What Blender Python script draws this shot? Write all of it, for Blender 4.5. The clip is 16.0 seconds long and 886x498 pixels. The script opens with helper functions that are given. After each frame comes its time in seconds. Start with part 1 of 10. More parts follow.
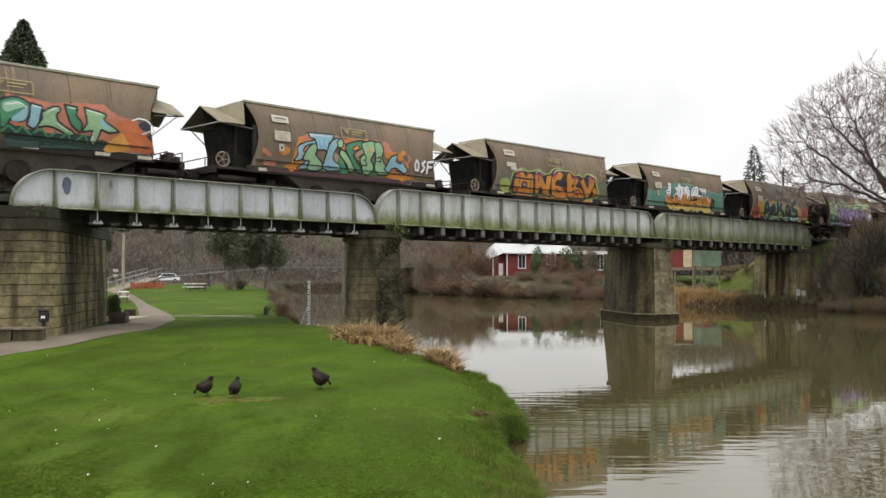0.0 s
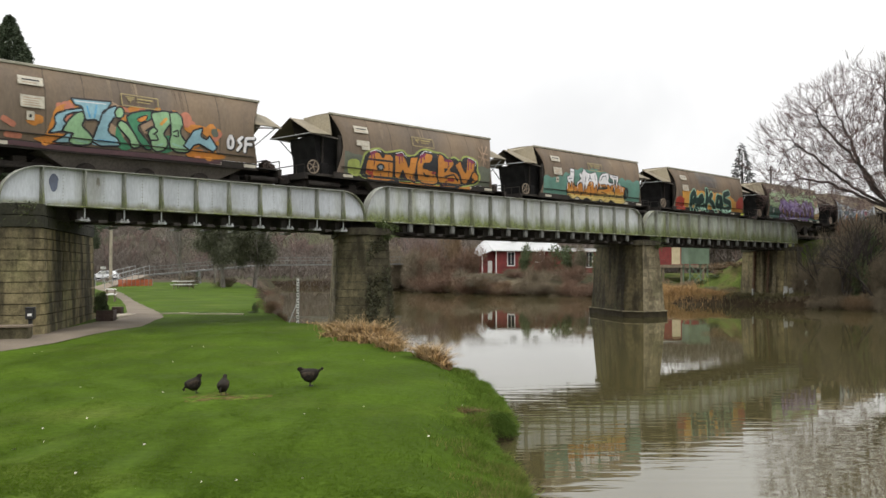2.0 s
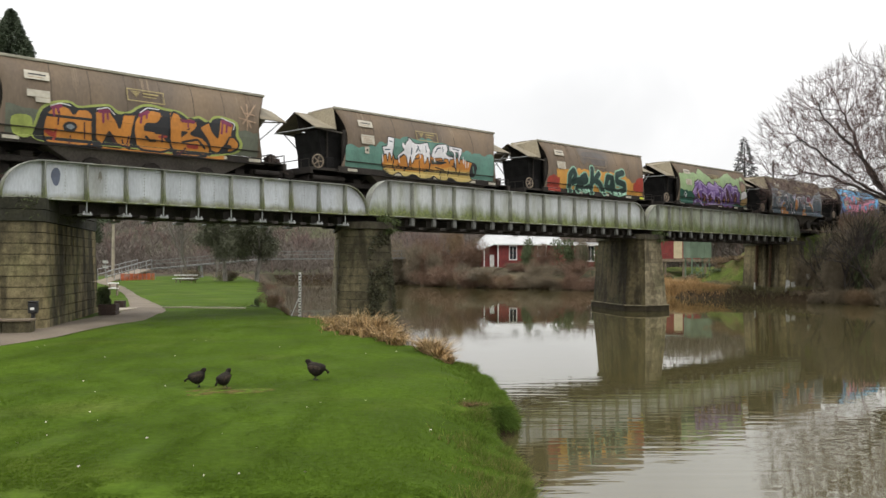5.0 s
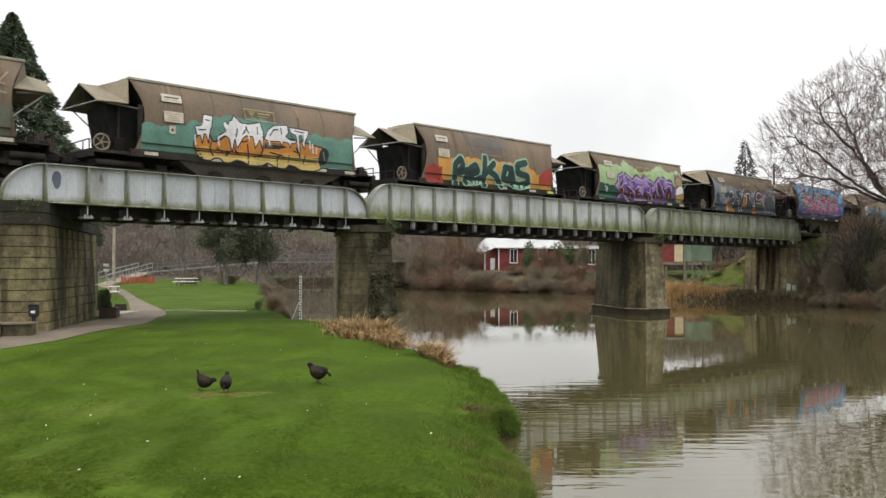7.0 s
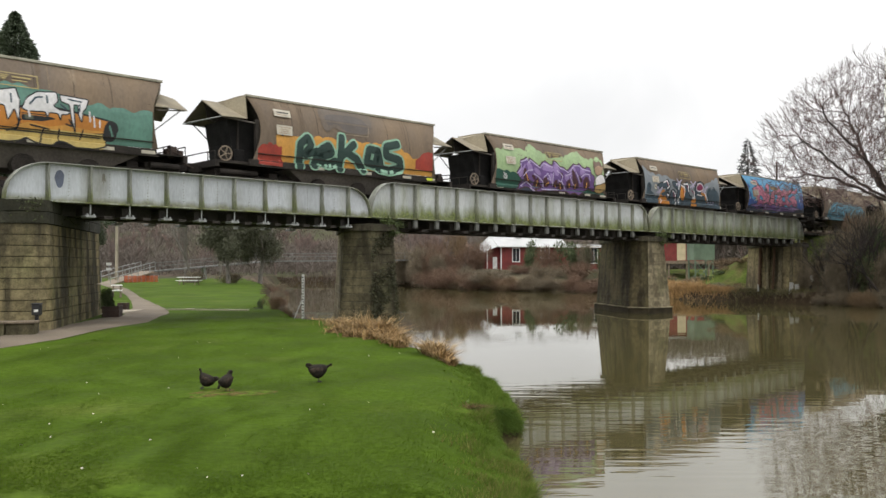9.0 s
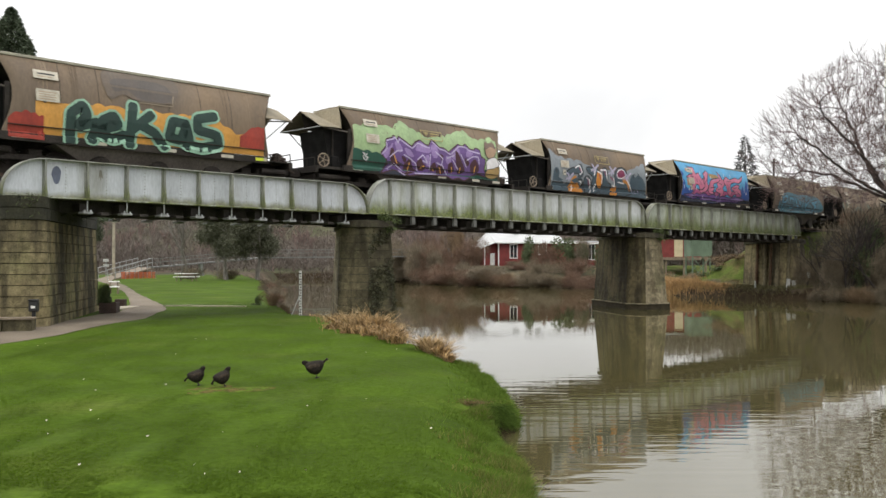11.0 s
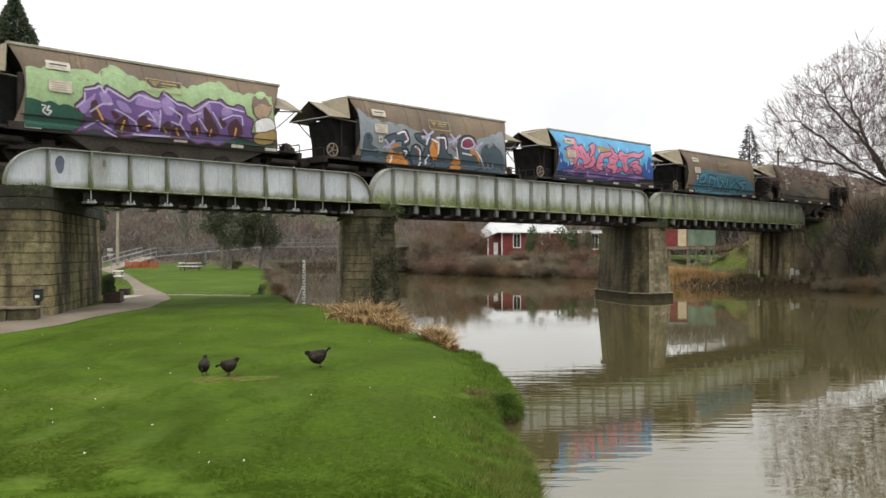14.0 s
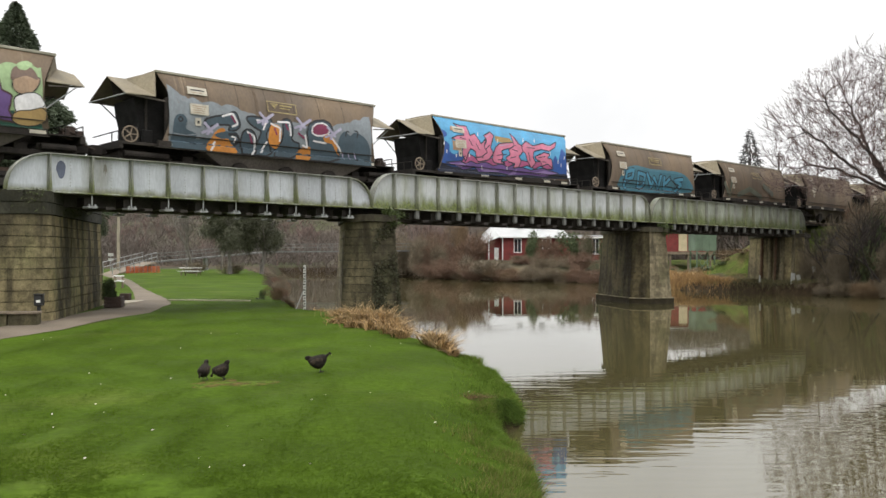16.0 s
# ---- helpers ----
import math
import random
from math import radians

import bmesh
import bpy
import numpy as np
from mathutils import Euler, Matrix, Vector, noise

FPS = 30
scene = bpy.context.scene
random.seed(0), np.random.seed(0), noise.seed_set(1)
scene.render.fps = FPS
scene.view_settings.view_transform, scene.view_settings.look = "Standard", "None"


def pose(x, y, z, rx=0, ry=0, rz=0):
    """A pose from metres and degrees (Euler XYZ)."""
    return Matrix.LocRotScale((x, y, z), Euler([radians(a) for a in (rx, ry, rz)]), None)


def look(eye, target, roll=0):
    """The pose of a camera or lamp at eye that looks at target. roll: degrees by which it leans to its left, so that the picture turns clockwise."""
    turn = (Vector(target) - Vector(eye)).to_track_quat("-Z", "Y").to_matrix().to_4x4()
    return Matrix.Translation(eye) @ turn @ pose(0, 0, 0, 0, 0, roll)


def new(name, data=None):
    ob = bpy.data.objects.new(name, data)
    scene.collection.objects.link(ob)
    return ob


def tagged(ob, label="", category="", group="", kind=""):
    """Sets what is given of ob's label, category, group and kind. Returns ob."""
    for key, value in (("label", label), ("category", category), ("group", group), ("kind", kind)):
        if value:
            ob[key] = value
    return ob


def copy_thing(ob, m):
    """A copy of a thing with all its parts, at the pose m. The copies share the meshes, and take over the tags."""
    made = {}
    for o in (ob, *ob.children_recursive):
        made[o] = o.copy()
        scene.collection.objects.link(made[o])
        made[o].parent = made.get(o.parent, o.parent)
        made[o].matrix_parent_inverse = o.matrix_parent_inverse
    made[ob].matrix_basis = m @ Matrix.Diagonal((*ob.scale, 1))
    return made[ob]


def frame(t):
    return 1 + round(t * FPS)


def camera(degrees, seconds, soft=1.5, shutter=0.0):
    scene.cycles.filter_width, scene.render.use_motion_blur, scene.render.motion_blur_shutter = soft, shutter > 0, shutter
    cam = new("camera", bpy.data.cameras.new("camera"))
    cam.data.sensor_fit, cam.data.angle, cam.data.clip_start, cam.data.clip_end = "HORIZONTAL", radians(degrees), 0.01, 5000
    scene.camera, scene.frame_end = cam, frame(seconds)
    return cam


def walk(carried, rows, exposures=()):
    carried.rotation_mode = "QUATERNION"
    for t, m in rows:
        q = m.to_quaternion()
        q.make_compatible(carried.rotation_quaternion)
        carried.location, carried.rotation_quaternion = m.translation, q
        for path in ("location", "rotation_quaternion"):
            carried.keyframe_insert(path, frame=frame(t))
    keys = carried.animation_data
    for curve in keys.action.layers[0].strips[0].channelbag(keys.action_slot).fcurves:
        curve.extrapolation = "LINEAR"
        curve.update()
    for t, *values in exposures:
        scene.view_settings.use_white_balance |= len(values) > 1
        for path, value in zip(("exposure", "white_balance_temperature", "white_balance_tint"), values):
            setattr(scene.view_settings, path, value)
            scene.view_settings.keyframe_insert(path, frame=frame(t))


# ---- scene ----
# ---- camera: hand-held, standing on the bank, turning a little ----
EYE = (0.0, 0.0, 2.1)
FOCAL = 1466.0
cam = camera(2 * math.degrees(math.atan(784 / FOCAL)), 16.0, soft=1.5, shutter=0.3)


def aim(dx, dy):
    """The pose for a picture shifted by dx to the right and dy down."""
    return look(EYE, (-100 * dx / FOCAL, 100.0, EYE[2] + 100 * (32 + dy) / FOCAL))


SWAY = [
    (0.0, 14.9, 9.3), (0.5, 7.9, 7.8), (1.0, 3.0, 7.8), (1.5, -1.5, 6.5), (2.0, -4.2, 4.7), (2.5, -4.7, 1.7),
    (3.0, -3.4, -2.7), (3.5, -1.8, -6.0), (4.0, -1.2, -7.5), (5.3, -0.6, -5.0), (6.5, 0.2, -1.1), (7.0, 0.4, -0.2), (7.5, 7.2, 0.0),
    (8.0, 9.1, -1.4), (8.5, 7.5, -2.5), (9.0, 4.6, -2.2), (10.2, 1.2, -6.5), (11.5, -0.1, -12.3), (12.0, 1.4, -18.0), (12.5, 2.7, -20.2),
    (13.0, 3.0, -22.9), (13.5, 4.4, -25.9), (14.0, 6.0, -27.4), (14.5, 6.2, -27.5), (15.0, 7.2, -25.9), (15.5, 6.6, -24.0), (16.0, 7.3, -18.7)]
walk(cam, [(t, aim(dx, dy)) for t, dx, dy in SWAY], exposures=[(0.0, 0.0), (9.2, 0.0), (12.0, 0.09), (16.0, 0.09)])

# ---- light: a bright overcast sky ----
world = bpy.data.worlds.new("overcast_sky")
scene.world = world
world.use_nodes = True
wn, wl = world.node_tree.nodes, world.node_tree.links
wn.clear()
w_out, w_bg = wn.new("ShaderNodeOutputWorld"), wn.new("ShaderNodeBackground")
w_sky = wn.new("ShaderNodeTexSky")
w_sky.sky_type, w_sky.sun_disc = "NISHITA", False
w_sky.sun_elevation, w_sky.sun_rotation = radians(38), radians(-60)
w_noise, w_ramp, w_mix = wn.new("ShaderNodeTexNoise"), wn.new("ShaderNodeValToRGB"), wn.new("ShaderNodeMix")
w_noise.inputs["Scale"].default_value, w_noise.inputs["Detail"].default_value = 2.2, 5
w_noise.inputs["Distortion"].default_value = 0.6
w_ramp.color_ramp.elements[0].position, w_ramp.color_ramp.elements[0].color = 0.34, (8.5, 8.52, 8.55, 1)
w_ramp.color_ramp.elements[1].position, w_ramp.color_ramp.elements[1].color = 0.56, (10.4, 10.35, 10.3, 1)
w_mix.data_type = "RGBA"
w_mix.inputs["Factor"].default_value = 0.97
wl.new(w_noise.outputs["Fac"], w_ramp.inputs["Fac"])
wl.new(w_sky.outputs["Color"], w_mix.inputs["A"])
wl.new(w_ramp.outputs["Color"], w_mix.inputs["B"])
# an overcast sky grows brighter towards the zenith
w_co, w_sep, w_up, w_mul = wn.new("ShaderNodeTexCoord"), wn.new("ShaderNodeSeparateXYZ"), wn.new("ShaderNodeMapRange"), wn.new("ShaderNodeMix")
w_up.interpolation_type = "SMOOTHERSTEP"
w_up.inputs["From Min"].default_value = 0.08
w_up.inputs["To Min"].default_value, w_up.inputs["To Max"].default_value = 1.0, 2.5
w_mul.data_type, w_mul.blend_type = "RGBA", "MULTIPLY"
w_mul.inputs["Factor"].default_value = 1.0
wl.new(w_co.outputs["Generated"], w_sep.inputs["Vector"])
wl.new(w_sep.outputs["Z"], w_up.inputs["Value"])
wl.new(w_mix.outputs["Result"], w_mul.inputs["A"])
wl.new(w_up.outputs["Result"], w_mul.inputs["B"])
wl.new(w_mul.outputs["Result"], w_bg.inputs["Color"])
w_bg.inputs["Strength"].default_value = 0.108
wl.new(w_bg.outputs["Background"], w_out.inputs["Surface"])
sun = new("sun", bpy.data.lights.new("sun", "SUN"))
sun.data.energy, sun.data.angle, sun.data.color = 0.7, radians(40), (1.0, 0.97, 0.92)
sun.matrix_world = look((-20, -20, 40), (5, 15, 0))


# ---- materials ----
def mat(name, base, rough=0.8, metal=0.0, vary=0.25, grain=3.0, fine=40.0, bump=0.2, second=None, second_at=0.55, each=0.0, streak=1.0, coat=0.0, spec=0.4):
    """A worn surface: base colour varied at two scales, an optional second colour in patches, fine relief.
    streak: over 1 draws the patches out downwards; each: how much single pieces differ."""
    m = bpy.data.materials.new(name)
    m.use_nodes = True
    nt = m.node_tree
    b = nt.nodes["Principled BSDF"]
    coords, scale = nt.nodes.new("ShaderNodeTexCoord"), nt.nodes.new("ShaderNodeMapping")
    scale.inputs["Scale"].default_value = (1, 1, 1 / streak)
    nt.links.new(coords.outputs["Object"], scale.inputs["Vector"])

    def noise_at(s, detail=4):
        n = nt.nodes.new("ShaderNodeTexNoise")
        n.inputs["Scale"].default_value, n.inputs["Detail"].default_value = s, detail
        nt.links.new(scale.outputs["Vector"], n.inputs["Vector"])
        return n.outputs["Fac"]

    def mix(fac, a, c, kind="MIX"):
        x = nt.nodes.new("ShaderNodeMix")
        x.data_type, x.blend_type = "RGBA", kind
        for key, value in (("Factor", fac), ("A", a), ("B", c)):
            if isinstance(value, bpy.types.NodeSocket):
                nt.links.new(value, x.inputs[key])
            else:
                x.inputs[key].default_value = value
        return x.outputs["Result"]

    def ramp(fac, lo, hi, a=0.35, c=0.65):
        r = nt.nodes.new("ShaderNodeMapRange")
        r.inputs["From Min"].default_value, r.inputs["From Max"].default_value = a, c
        r.inputs["To Min"].default_value, r.inputs["To Max"].default_value = lo, hi
        nt.links.new(fac, r.inputs["Value"])
        return r.outputs["Result"]

    col = (*base, 1)
    if second:
        col = mix(ramp(noise_at(grain * 0.6, 6), 0, 1, second_at - 0.07, second_at + 0.1), col, (*second, 1))
    col = mix(1.0, col, ramp(noise_at(grain, 5), 1 - vary, 1 + vary), "MULTIPLY")
    col = mix(1.0, col, ramp(noise_at(fine, 3), 1 - vary * 0.7, 1 + vary * 0.7), "MULTIPLY")
    if each:
        info = nt.nodes.new("ShaderNodeObjectInfo")
        col = mix(1.0, col, ramp(info.outputs["Random"], 1 - each, 1 + each, 0, 1), "MULTIPLY")
    nt.links.new(col, b.inputs["Base Color"])
    nt.links.new(ramp(noise_at(grain * 2), max(rough - 0.12, 0.02), min(rough + 0.1, 1.0)), b.inputs["Roughness"])
    b.inputs["Metallic"].default_value = metal
    b.inputs["Coat Weight"].default_value = coat
    b.inputs["Specular IOR Level"].default_value = spec
    if bump:
        bp = nt.nodes.new("ShaderNodeBump")
        bp.inputs["Strength"].default_value, bp.inputs["Distance"].default_value = bump, 0.02
        nt.links.new(noise_at(fine * 0.7, 5), bp.inputs["Height"])
        nt.links.new(bp.outputs["Normal"], b.inputs["Normal"])
    return m


def leafy(name, base, vary=0.35, rough=0.7, spec=0.25, through_light=0.0):
    """Leaves, twigs and blades: each island of the mesh has its own shade."""
    m = bpy.data.materials.new(name)
    m.use_nodes = True
    nt = m.node_tree
    b = nt.nodes["Principled BSDF"]
    geo, rng, mul = nt.nodes.new("ShaderNodeNewGeometry"), nt.nodes.new("ShaderNodeMapRange"), nt.nodes.new("ShaderNodeMix")
    rng.inputs["To Min"].default_value, rng.inputs["To Max"].default_value = 1 - vary, 1 + vary
    nt.links.new(geo.outputs["Random Per Island"], rng.inputs["Value"])
    mul.data_type, mul.blend_type = "RGBA", "MULTIPLY"
    mul.inputs["Factor"].default_value, mul.inputs["A"].default_value = 1.0, (*base, 1)
    nt.links.new(rng.outputs["Result"], mul.inputs["B"])
    nt.links.new(mul.outputs["Result"], b.inputs["Base Color"])
    b.inputs["Roughness"].default_value = rough
    b.inputs["Specular IOR Level"].default_value = spec
    if through_light:
        # thin blades let part of the light through
        tr, both = nt.nodes.new("ShaderNodeBsdfTranslucent"), nt.nodes.new("ShaderNodeMixShader")
        nt.links.new(mul.outputs["Result"], tr.inputs["Color"])
        both.inputs["Fac"].default_value = through_light
        nt.links.new(b.outputs["BSDF"], both.inputs[1])
        nt.links.new(tr.outputs["BSDF"], both.inputs[2])
        nt.links.new(both.outputs["Shader"], nt.nodes["Material Output"].inputs["Surface"])
    return m


def weathered(name, base, stain, dribble, green, each=0.1, stain_at=0.5, dribble_at=0.58, green_at=0.58):
    """Old stone: broad stains, thin dribbles running down, a green bloom, pitted grain; single blocks differ."""
    m = bpy.data.materials.new(name)
    m.use_nodes = True
    nt = m.node_tree
    b = nt.nodes["Principled BSDF"]
    coords = nt.nodes.new("ShaderNodeTexCoord")

    def noise_at(s, detail, streak=1.0, shift=0.0):
        mp, n = nt.nodes.new("ShaderNodeMapping"), nt.nodes.new("ShaderNodeTexNoise")
        mp.inputs["Scale"].default_value = (1, 1, 1 / streak)
        mp.inputs["Location"].default_value = (shift, shift * 0.7, 0)
        n.inputs["Scale"].default_value, n.inputs["Detail"].default_value = s, detail
        nt.links.new(coords.outputs["Object"], mp.inputs["Vector"])
        nt.links.new(mp.outputs["Vector"], n.inputs["Vector"])
        return n.outputs["Fac"]

    def ramp(fac, a, c, lo, hi):
        r = nt.nodes.new("ShaderNodeMapRange")
        for key, value in (("From Min", a), ("From Max", c), ("To Min", lo), ("To Max", hi)):
            r.inputs[key].default_value = value
        nt.links.new(fac, r.inputs["Value"])
        return r.outputs["Result"]

    def mix(fac, a, c, kind="MIX"):
        x = nt.nodes.new("ShaderNodeMix")
        x.data_type, x.blend_type = "RGBA", kind
        for key, value in (("Factor", fac), ("A", a), ("B", c)):
            if isinstance(value, bpy.types.NodeSocket):
                nt.links.new(value, x.inputs[key])
            else:
                x.inputs[key].default_value = value
        return x.outputs["Result"]

    col = mix(ramp(noise_at(0.55, 8, 1.8), stain_at - 0.1, stain_at + 0.12, 0, 1), (*base, 1), (*stain, 1))
    col = mix(ramp(noise_at(0.8, 7, 1.3, 7.0), green_at - 0.08, green_at + 0.14, 0, 0.75), col, (*green, 1))
    col = mix(ramp(noise_at(1.7, 6, 5.0, 3.0), dribble_at - 0.05, dribble_at + 0.1, 0, 0.85), col, (*dribble, 1))
    col = mix(1.0, col, ramp(noise_at(5.0, 6), 0.35, 0.65, 0.72, 1.25), "MULTIPLY")
    col = mix(1.0, col, ramp(noise_at(26.0, 4), 0.35, 0.65, 0.8, 1.2), "MULTIPLY")
    info = nt.nodes.new("ShaderNodeObjectInfo")
    col = mix(1.0, col, ramp(info.outputs["Random"], 0, 1, 1 - each, 1 + each), "MULTIPLY")
    nt.links.new(col, b.inputs["Base Color"])
    nt.links.new(ramp(noise_at(3.0, 3), 0.3, 0.7, 0.8, 1.0), b.inputs["Roughness"])
    b.inputs["Specular IOR Level"].default_value = 0.2
    bp = nt.nodes.new("ShaderNodeBump")
    bp.inputs["Strength"].default_value, bp.inputs["Distance"].default_value = 0.6, 0.03
    nt.links.new(noise_at(9.0, 8), bp.inputs["Height"])
    nt.links.new(bp.outputs["Normal"], b.inputs["Normal"])
    return m


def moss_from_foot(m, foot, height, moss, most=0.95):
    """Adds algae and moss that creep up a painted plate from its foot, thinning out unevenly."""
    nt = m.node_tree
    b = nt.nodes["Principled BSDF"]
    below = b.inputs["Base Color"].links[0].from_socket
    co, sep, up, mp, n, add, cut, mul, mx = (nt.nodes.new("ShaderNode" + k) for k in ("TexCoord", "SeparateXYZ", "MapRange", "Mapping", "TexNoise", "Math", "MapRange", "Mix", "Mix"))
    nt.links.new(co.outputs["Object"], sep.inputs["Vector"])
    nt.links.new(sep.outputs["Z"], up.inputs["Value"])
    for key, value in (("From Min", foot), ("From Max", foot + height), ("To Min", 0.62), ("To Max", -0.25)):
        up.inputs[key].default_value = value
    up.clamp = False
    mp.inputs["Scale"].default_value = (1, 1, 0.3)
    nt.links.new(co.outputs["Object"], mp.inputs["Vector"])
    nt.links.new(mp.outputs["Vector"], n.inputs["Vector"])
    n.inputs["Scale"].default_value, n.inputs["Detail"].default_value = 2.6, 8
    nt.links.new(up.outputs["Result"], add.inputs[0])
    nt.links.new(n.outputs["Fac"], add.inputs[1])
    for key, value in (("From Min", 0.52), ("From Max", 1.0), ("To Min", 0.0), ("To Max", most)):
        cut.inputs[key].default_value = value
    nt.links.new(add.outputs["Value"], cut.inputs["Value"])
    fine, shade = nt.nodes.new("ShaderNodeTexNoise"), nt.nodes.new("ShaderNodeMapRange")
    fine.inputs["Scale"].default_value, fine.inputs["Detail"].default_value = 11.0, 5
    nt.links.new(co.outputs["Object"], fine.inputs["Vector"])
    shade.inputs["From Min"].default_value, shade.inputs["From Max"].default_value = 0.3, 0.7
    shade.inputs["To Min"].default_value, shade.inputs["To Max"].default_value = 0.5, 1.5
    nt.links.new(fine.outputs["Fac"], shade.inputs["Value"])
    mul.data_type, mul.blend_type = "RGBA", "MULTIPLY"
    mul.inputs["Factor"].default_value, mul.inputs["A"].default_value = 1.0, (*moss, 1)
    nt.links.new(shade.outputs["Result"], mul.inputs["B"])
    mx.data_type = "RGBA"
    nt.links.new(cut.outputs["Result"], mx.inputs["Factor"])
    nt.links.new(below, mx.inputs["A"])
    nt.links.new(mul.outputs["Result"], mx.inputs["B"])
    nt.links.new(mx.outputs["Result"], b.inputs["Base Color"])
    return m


GRASS_SOIL = mat("lawn_ground", (0.046, 0.078, 0.0066), 0.95, spec=0.05, vary=0.2, grain=0.5, fine=9, bump=0.5, second=(0.070, 0.094, 0.0145), second_at=0.62)
BLADE = leafy("grass_blades", (0.058, 0.099, 0.0072), 0.15, 0.9, 0.04, 0.5)
BANK_BLADE = leafy("bank_grass_blades", (0.092, 0.145, 0.020), 0.4, 0.8, 0.12, 0.4)
EARTH = mat("bank_earth", (0.033, 0.0235, 0.0142), 0.95, spec=0.04, vary=0.35, grain=2, fine=14, bump=0.8)
FIELD = mat("far_ground", (0.054, 0.0576, 0.0288), 0.95, spec=0.05, vary=0.4, grain=0.08, fine=1.2, bump=0.3, second=(0.0684, 0.0518, 0.0374), second_at=0.45)
ROUGH_GRASS = mat("rough_bank_grass", (0.066, 0.088, 0.020), 0.95, spec=0.05, vary=0.35, grain=0.9, fine=9, bump=0.5, second=(0.10, 0.085, 0.036), second_at=0.56)
PATH = mat("worn_asphalt", (0.152, 0.126, 0.096), 0.92, spec=0.15, vary=0.16, grain=0.8, fine=60, bump=0.25)
GIRDER = mat("grey_white_girder_paint", (0.432, 0.454, 0.475), 0.6, vary=0.12, grain=1.4, fine=22, bump=0.12, second=(0.302, 0.31, 0.288), second_at=0.64, streak=4)
GIRDER_DULL = mat("algae_dulled_girder_paint", (0.44, 0.46, 0.455), 0.65, vary=0.14, grain=1.4, fine=22, bump=0.12, second=(0.30, 0.315, 0.25), second_at=0.6, streak=5)
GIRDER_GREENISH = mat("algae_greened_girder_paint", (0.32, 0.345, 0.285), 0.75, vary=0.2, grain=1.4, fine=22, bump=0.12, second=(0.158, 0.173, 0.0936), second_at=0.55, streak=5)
GIRDER_MOSS = mat("mossy_girder_paint", (0.165, 0.178, 0.068), 0.9, vary=0.3, grain=5, fine=30, bump=0.5, second=(0.30, 0.31, 0.25), second_at=0.5, streak=1.6)
# rib paint: weathered olive, darkened below the web's tone for the ribs' shading
GIRDER_RIB = mat("weathered_rib_paint", (0.25, 0.256, 0.225), 0.75, vary=0.22, grain=2.6, fine=20, bump=0.2, second=(0.18, 0.182, 0.125), second_at=0.55, streak=3)
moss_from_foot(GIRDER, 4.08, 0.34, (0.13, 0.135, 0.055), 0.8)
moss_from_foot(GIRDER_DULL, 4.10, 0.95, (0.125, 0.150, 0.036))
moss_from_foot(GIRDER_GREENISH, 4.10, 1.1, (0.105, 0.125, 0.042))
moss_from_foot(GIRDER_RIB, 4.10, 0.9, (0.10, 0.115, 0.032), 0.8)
DARK_STEEL = mat("sooty_steel", (0.046, 0.041, 0.036), 0.75, spec=0.2, vary=0.35, grain=2, fine=30, bump=0.2)
GAUGE_WHITE = mat("grimy_gauge_white", (0.40, 0.40, 0.37), 0.7, vary=0.25, grain=6, fine=40, bump=0.1)
RUST = mat("rusty_brown_pipe", (0.10, 0.058, 0.034), 0.85, vary=0.3, grain=3, fine=30, bump=0.2)
HANGER = mat("pale_hanger_paint", (0.259, 0.266, 0.259), 0.7, vary=0.25, grain=4, fine=40, bump=0.2)
HANGER_DULL = mat("grimy_hanger_paint", (0.115, 0.116, 0.106), 0.8, vary=0.3, grain=4, fine=40, bump=0.2)
SLEEPER = mat("old_timber", (0.036, 0.0302, 0.0259), 0.9, vary=0.3, grain=4, fine=30, bump=0.4)
RAIL = mat("rail_steel", (0.122, 0.0864, 0.0648), 0.45, 0.7, vary=0.2, grain=3, fine=30, bump=0.1)
STONE = weathered("weathered_sandstone", (0.118, 0.102, 0.058), (0.060, 0.053, 0.031), (0.026, 0.023, 0.014), (0.064, 0.068, 0.030), 0.12, 0.47, 0.53)
STONE_RIVER = weathered("stained_river_stone", (0.098, 0.080, 0.042), (0.046, 0.039, 0.021), (0.024, 0.020, 0.012), (0.062, 0.060, 0.026), 0.08, 0.46, 0.50, 0.54)
STONE_PALE = weathered("pale_streaked_sandstone", (0.225, 0.186, 0.100), (0.105, 0.089, 0.052), (0.050, 0.042, 0.026), (0.118, 0.116, 0.052), 0.14, 0.48, 0.525)
STONE_NOSE = weathered("rubbed_pale_sandstone", (0.215, 0.182, 0.115), (0.105, 0.088, 0.052), (0.045, 0.038, 0.024), (0.085, 0.085, 0.04), 0.22, 0.53, 0.57)
CAP_STONE = weathered("mossy_capstone", (0.05, 0.044, 0.028), (0.03, 0.026, 0.017), (0.02, 0.017, 0.012), (0.045, 0.05, 0.02))
STONE_WET = mat("wet_dark_stone", (0.030, 0.025, 0.015), 0.9, spec=0.12, vary=0.3, grain=3, fine=20, bump=0.5)
JOINT = mat("dark_mortar", (0.028, 0.024, 0.016), 0.95, vary=0.3, grain=2, fine=20)
WAGON_BROWN = mat("cement_dusted_wagon_paint", (0.169, 0.121, 0.0778), 0.75, vary=0.13, grain=0.5, fine=16, bump=0.06, second=(0.115, 0.0864, 0.0612), second_at=0.55, streak=5)
ROOF_RAIL = mat("pale_dusted_roof_rail", (0.29, 0.275, 0.215), 0.85, vary=0.2, grain=2, fine=25, bump=0.2)
WAGON_ROOF = mat("cement_crusted_roof", (0.185, 0.158, 0.108), 0.9, vary=0.22, grain=1.2, fine=25, bump=0.3, streak=2)
WAGON_DARK = mat("grimy_underframe", (0.033, 0.0285, 0.0245), 0.85, spec=0.15, vary=0.35, grain=1.5, fine=20, bump=0.2)
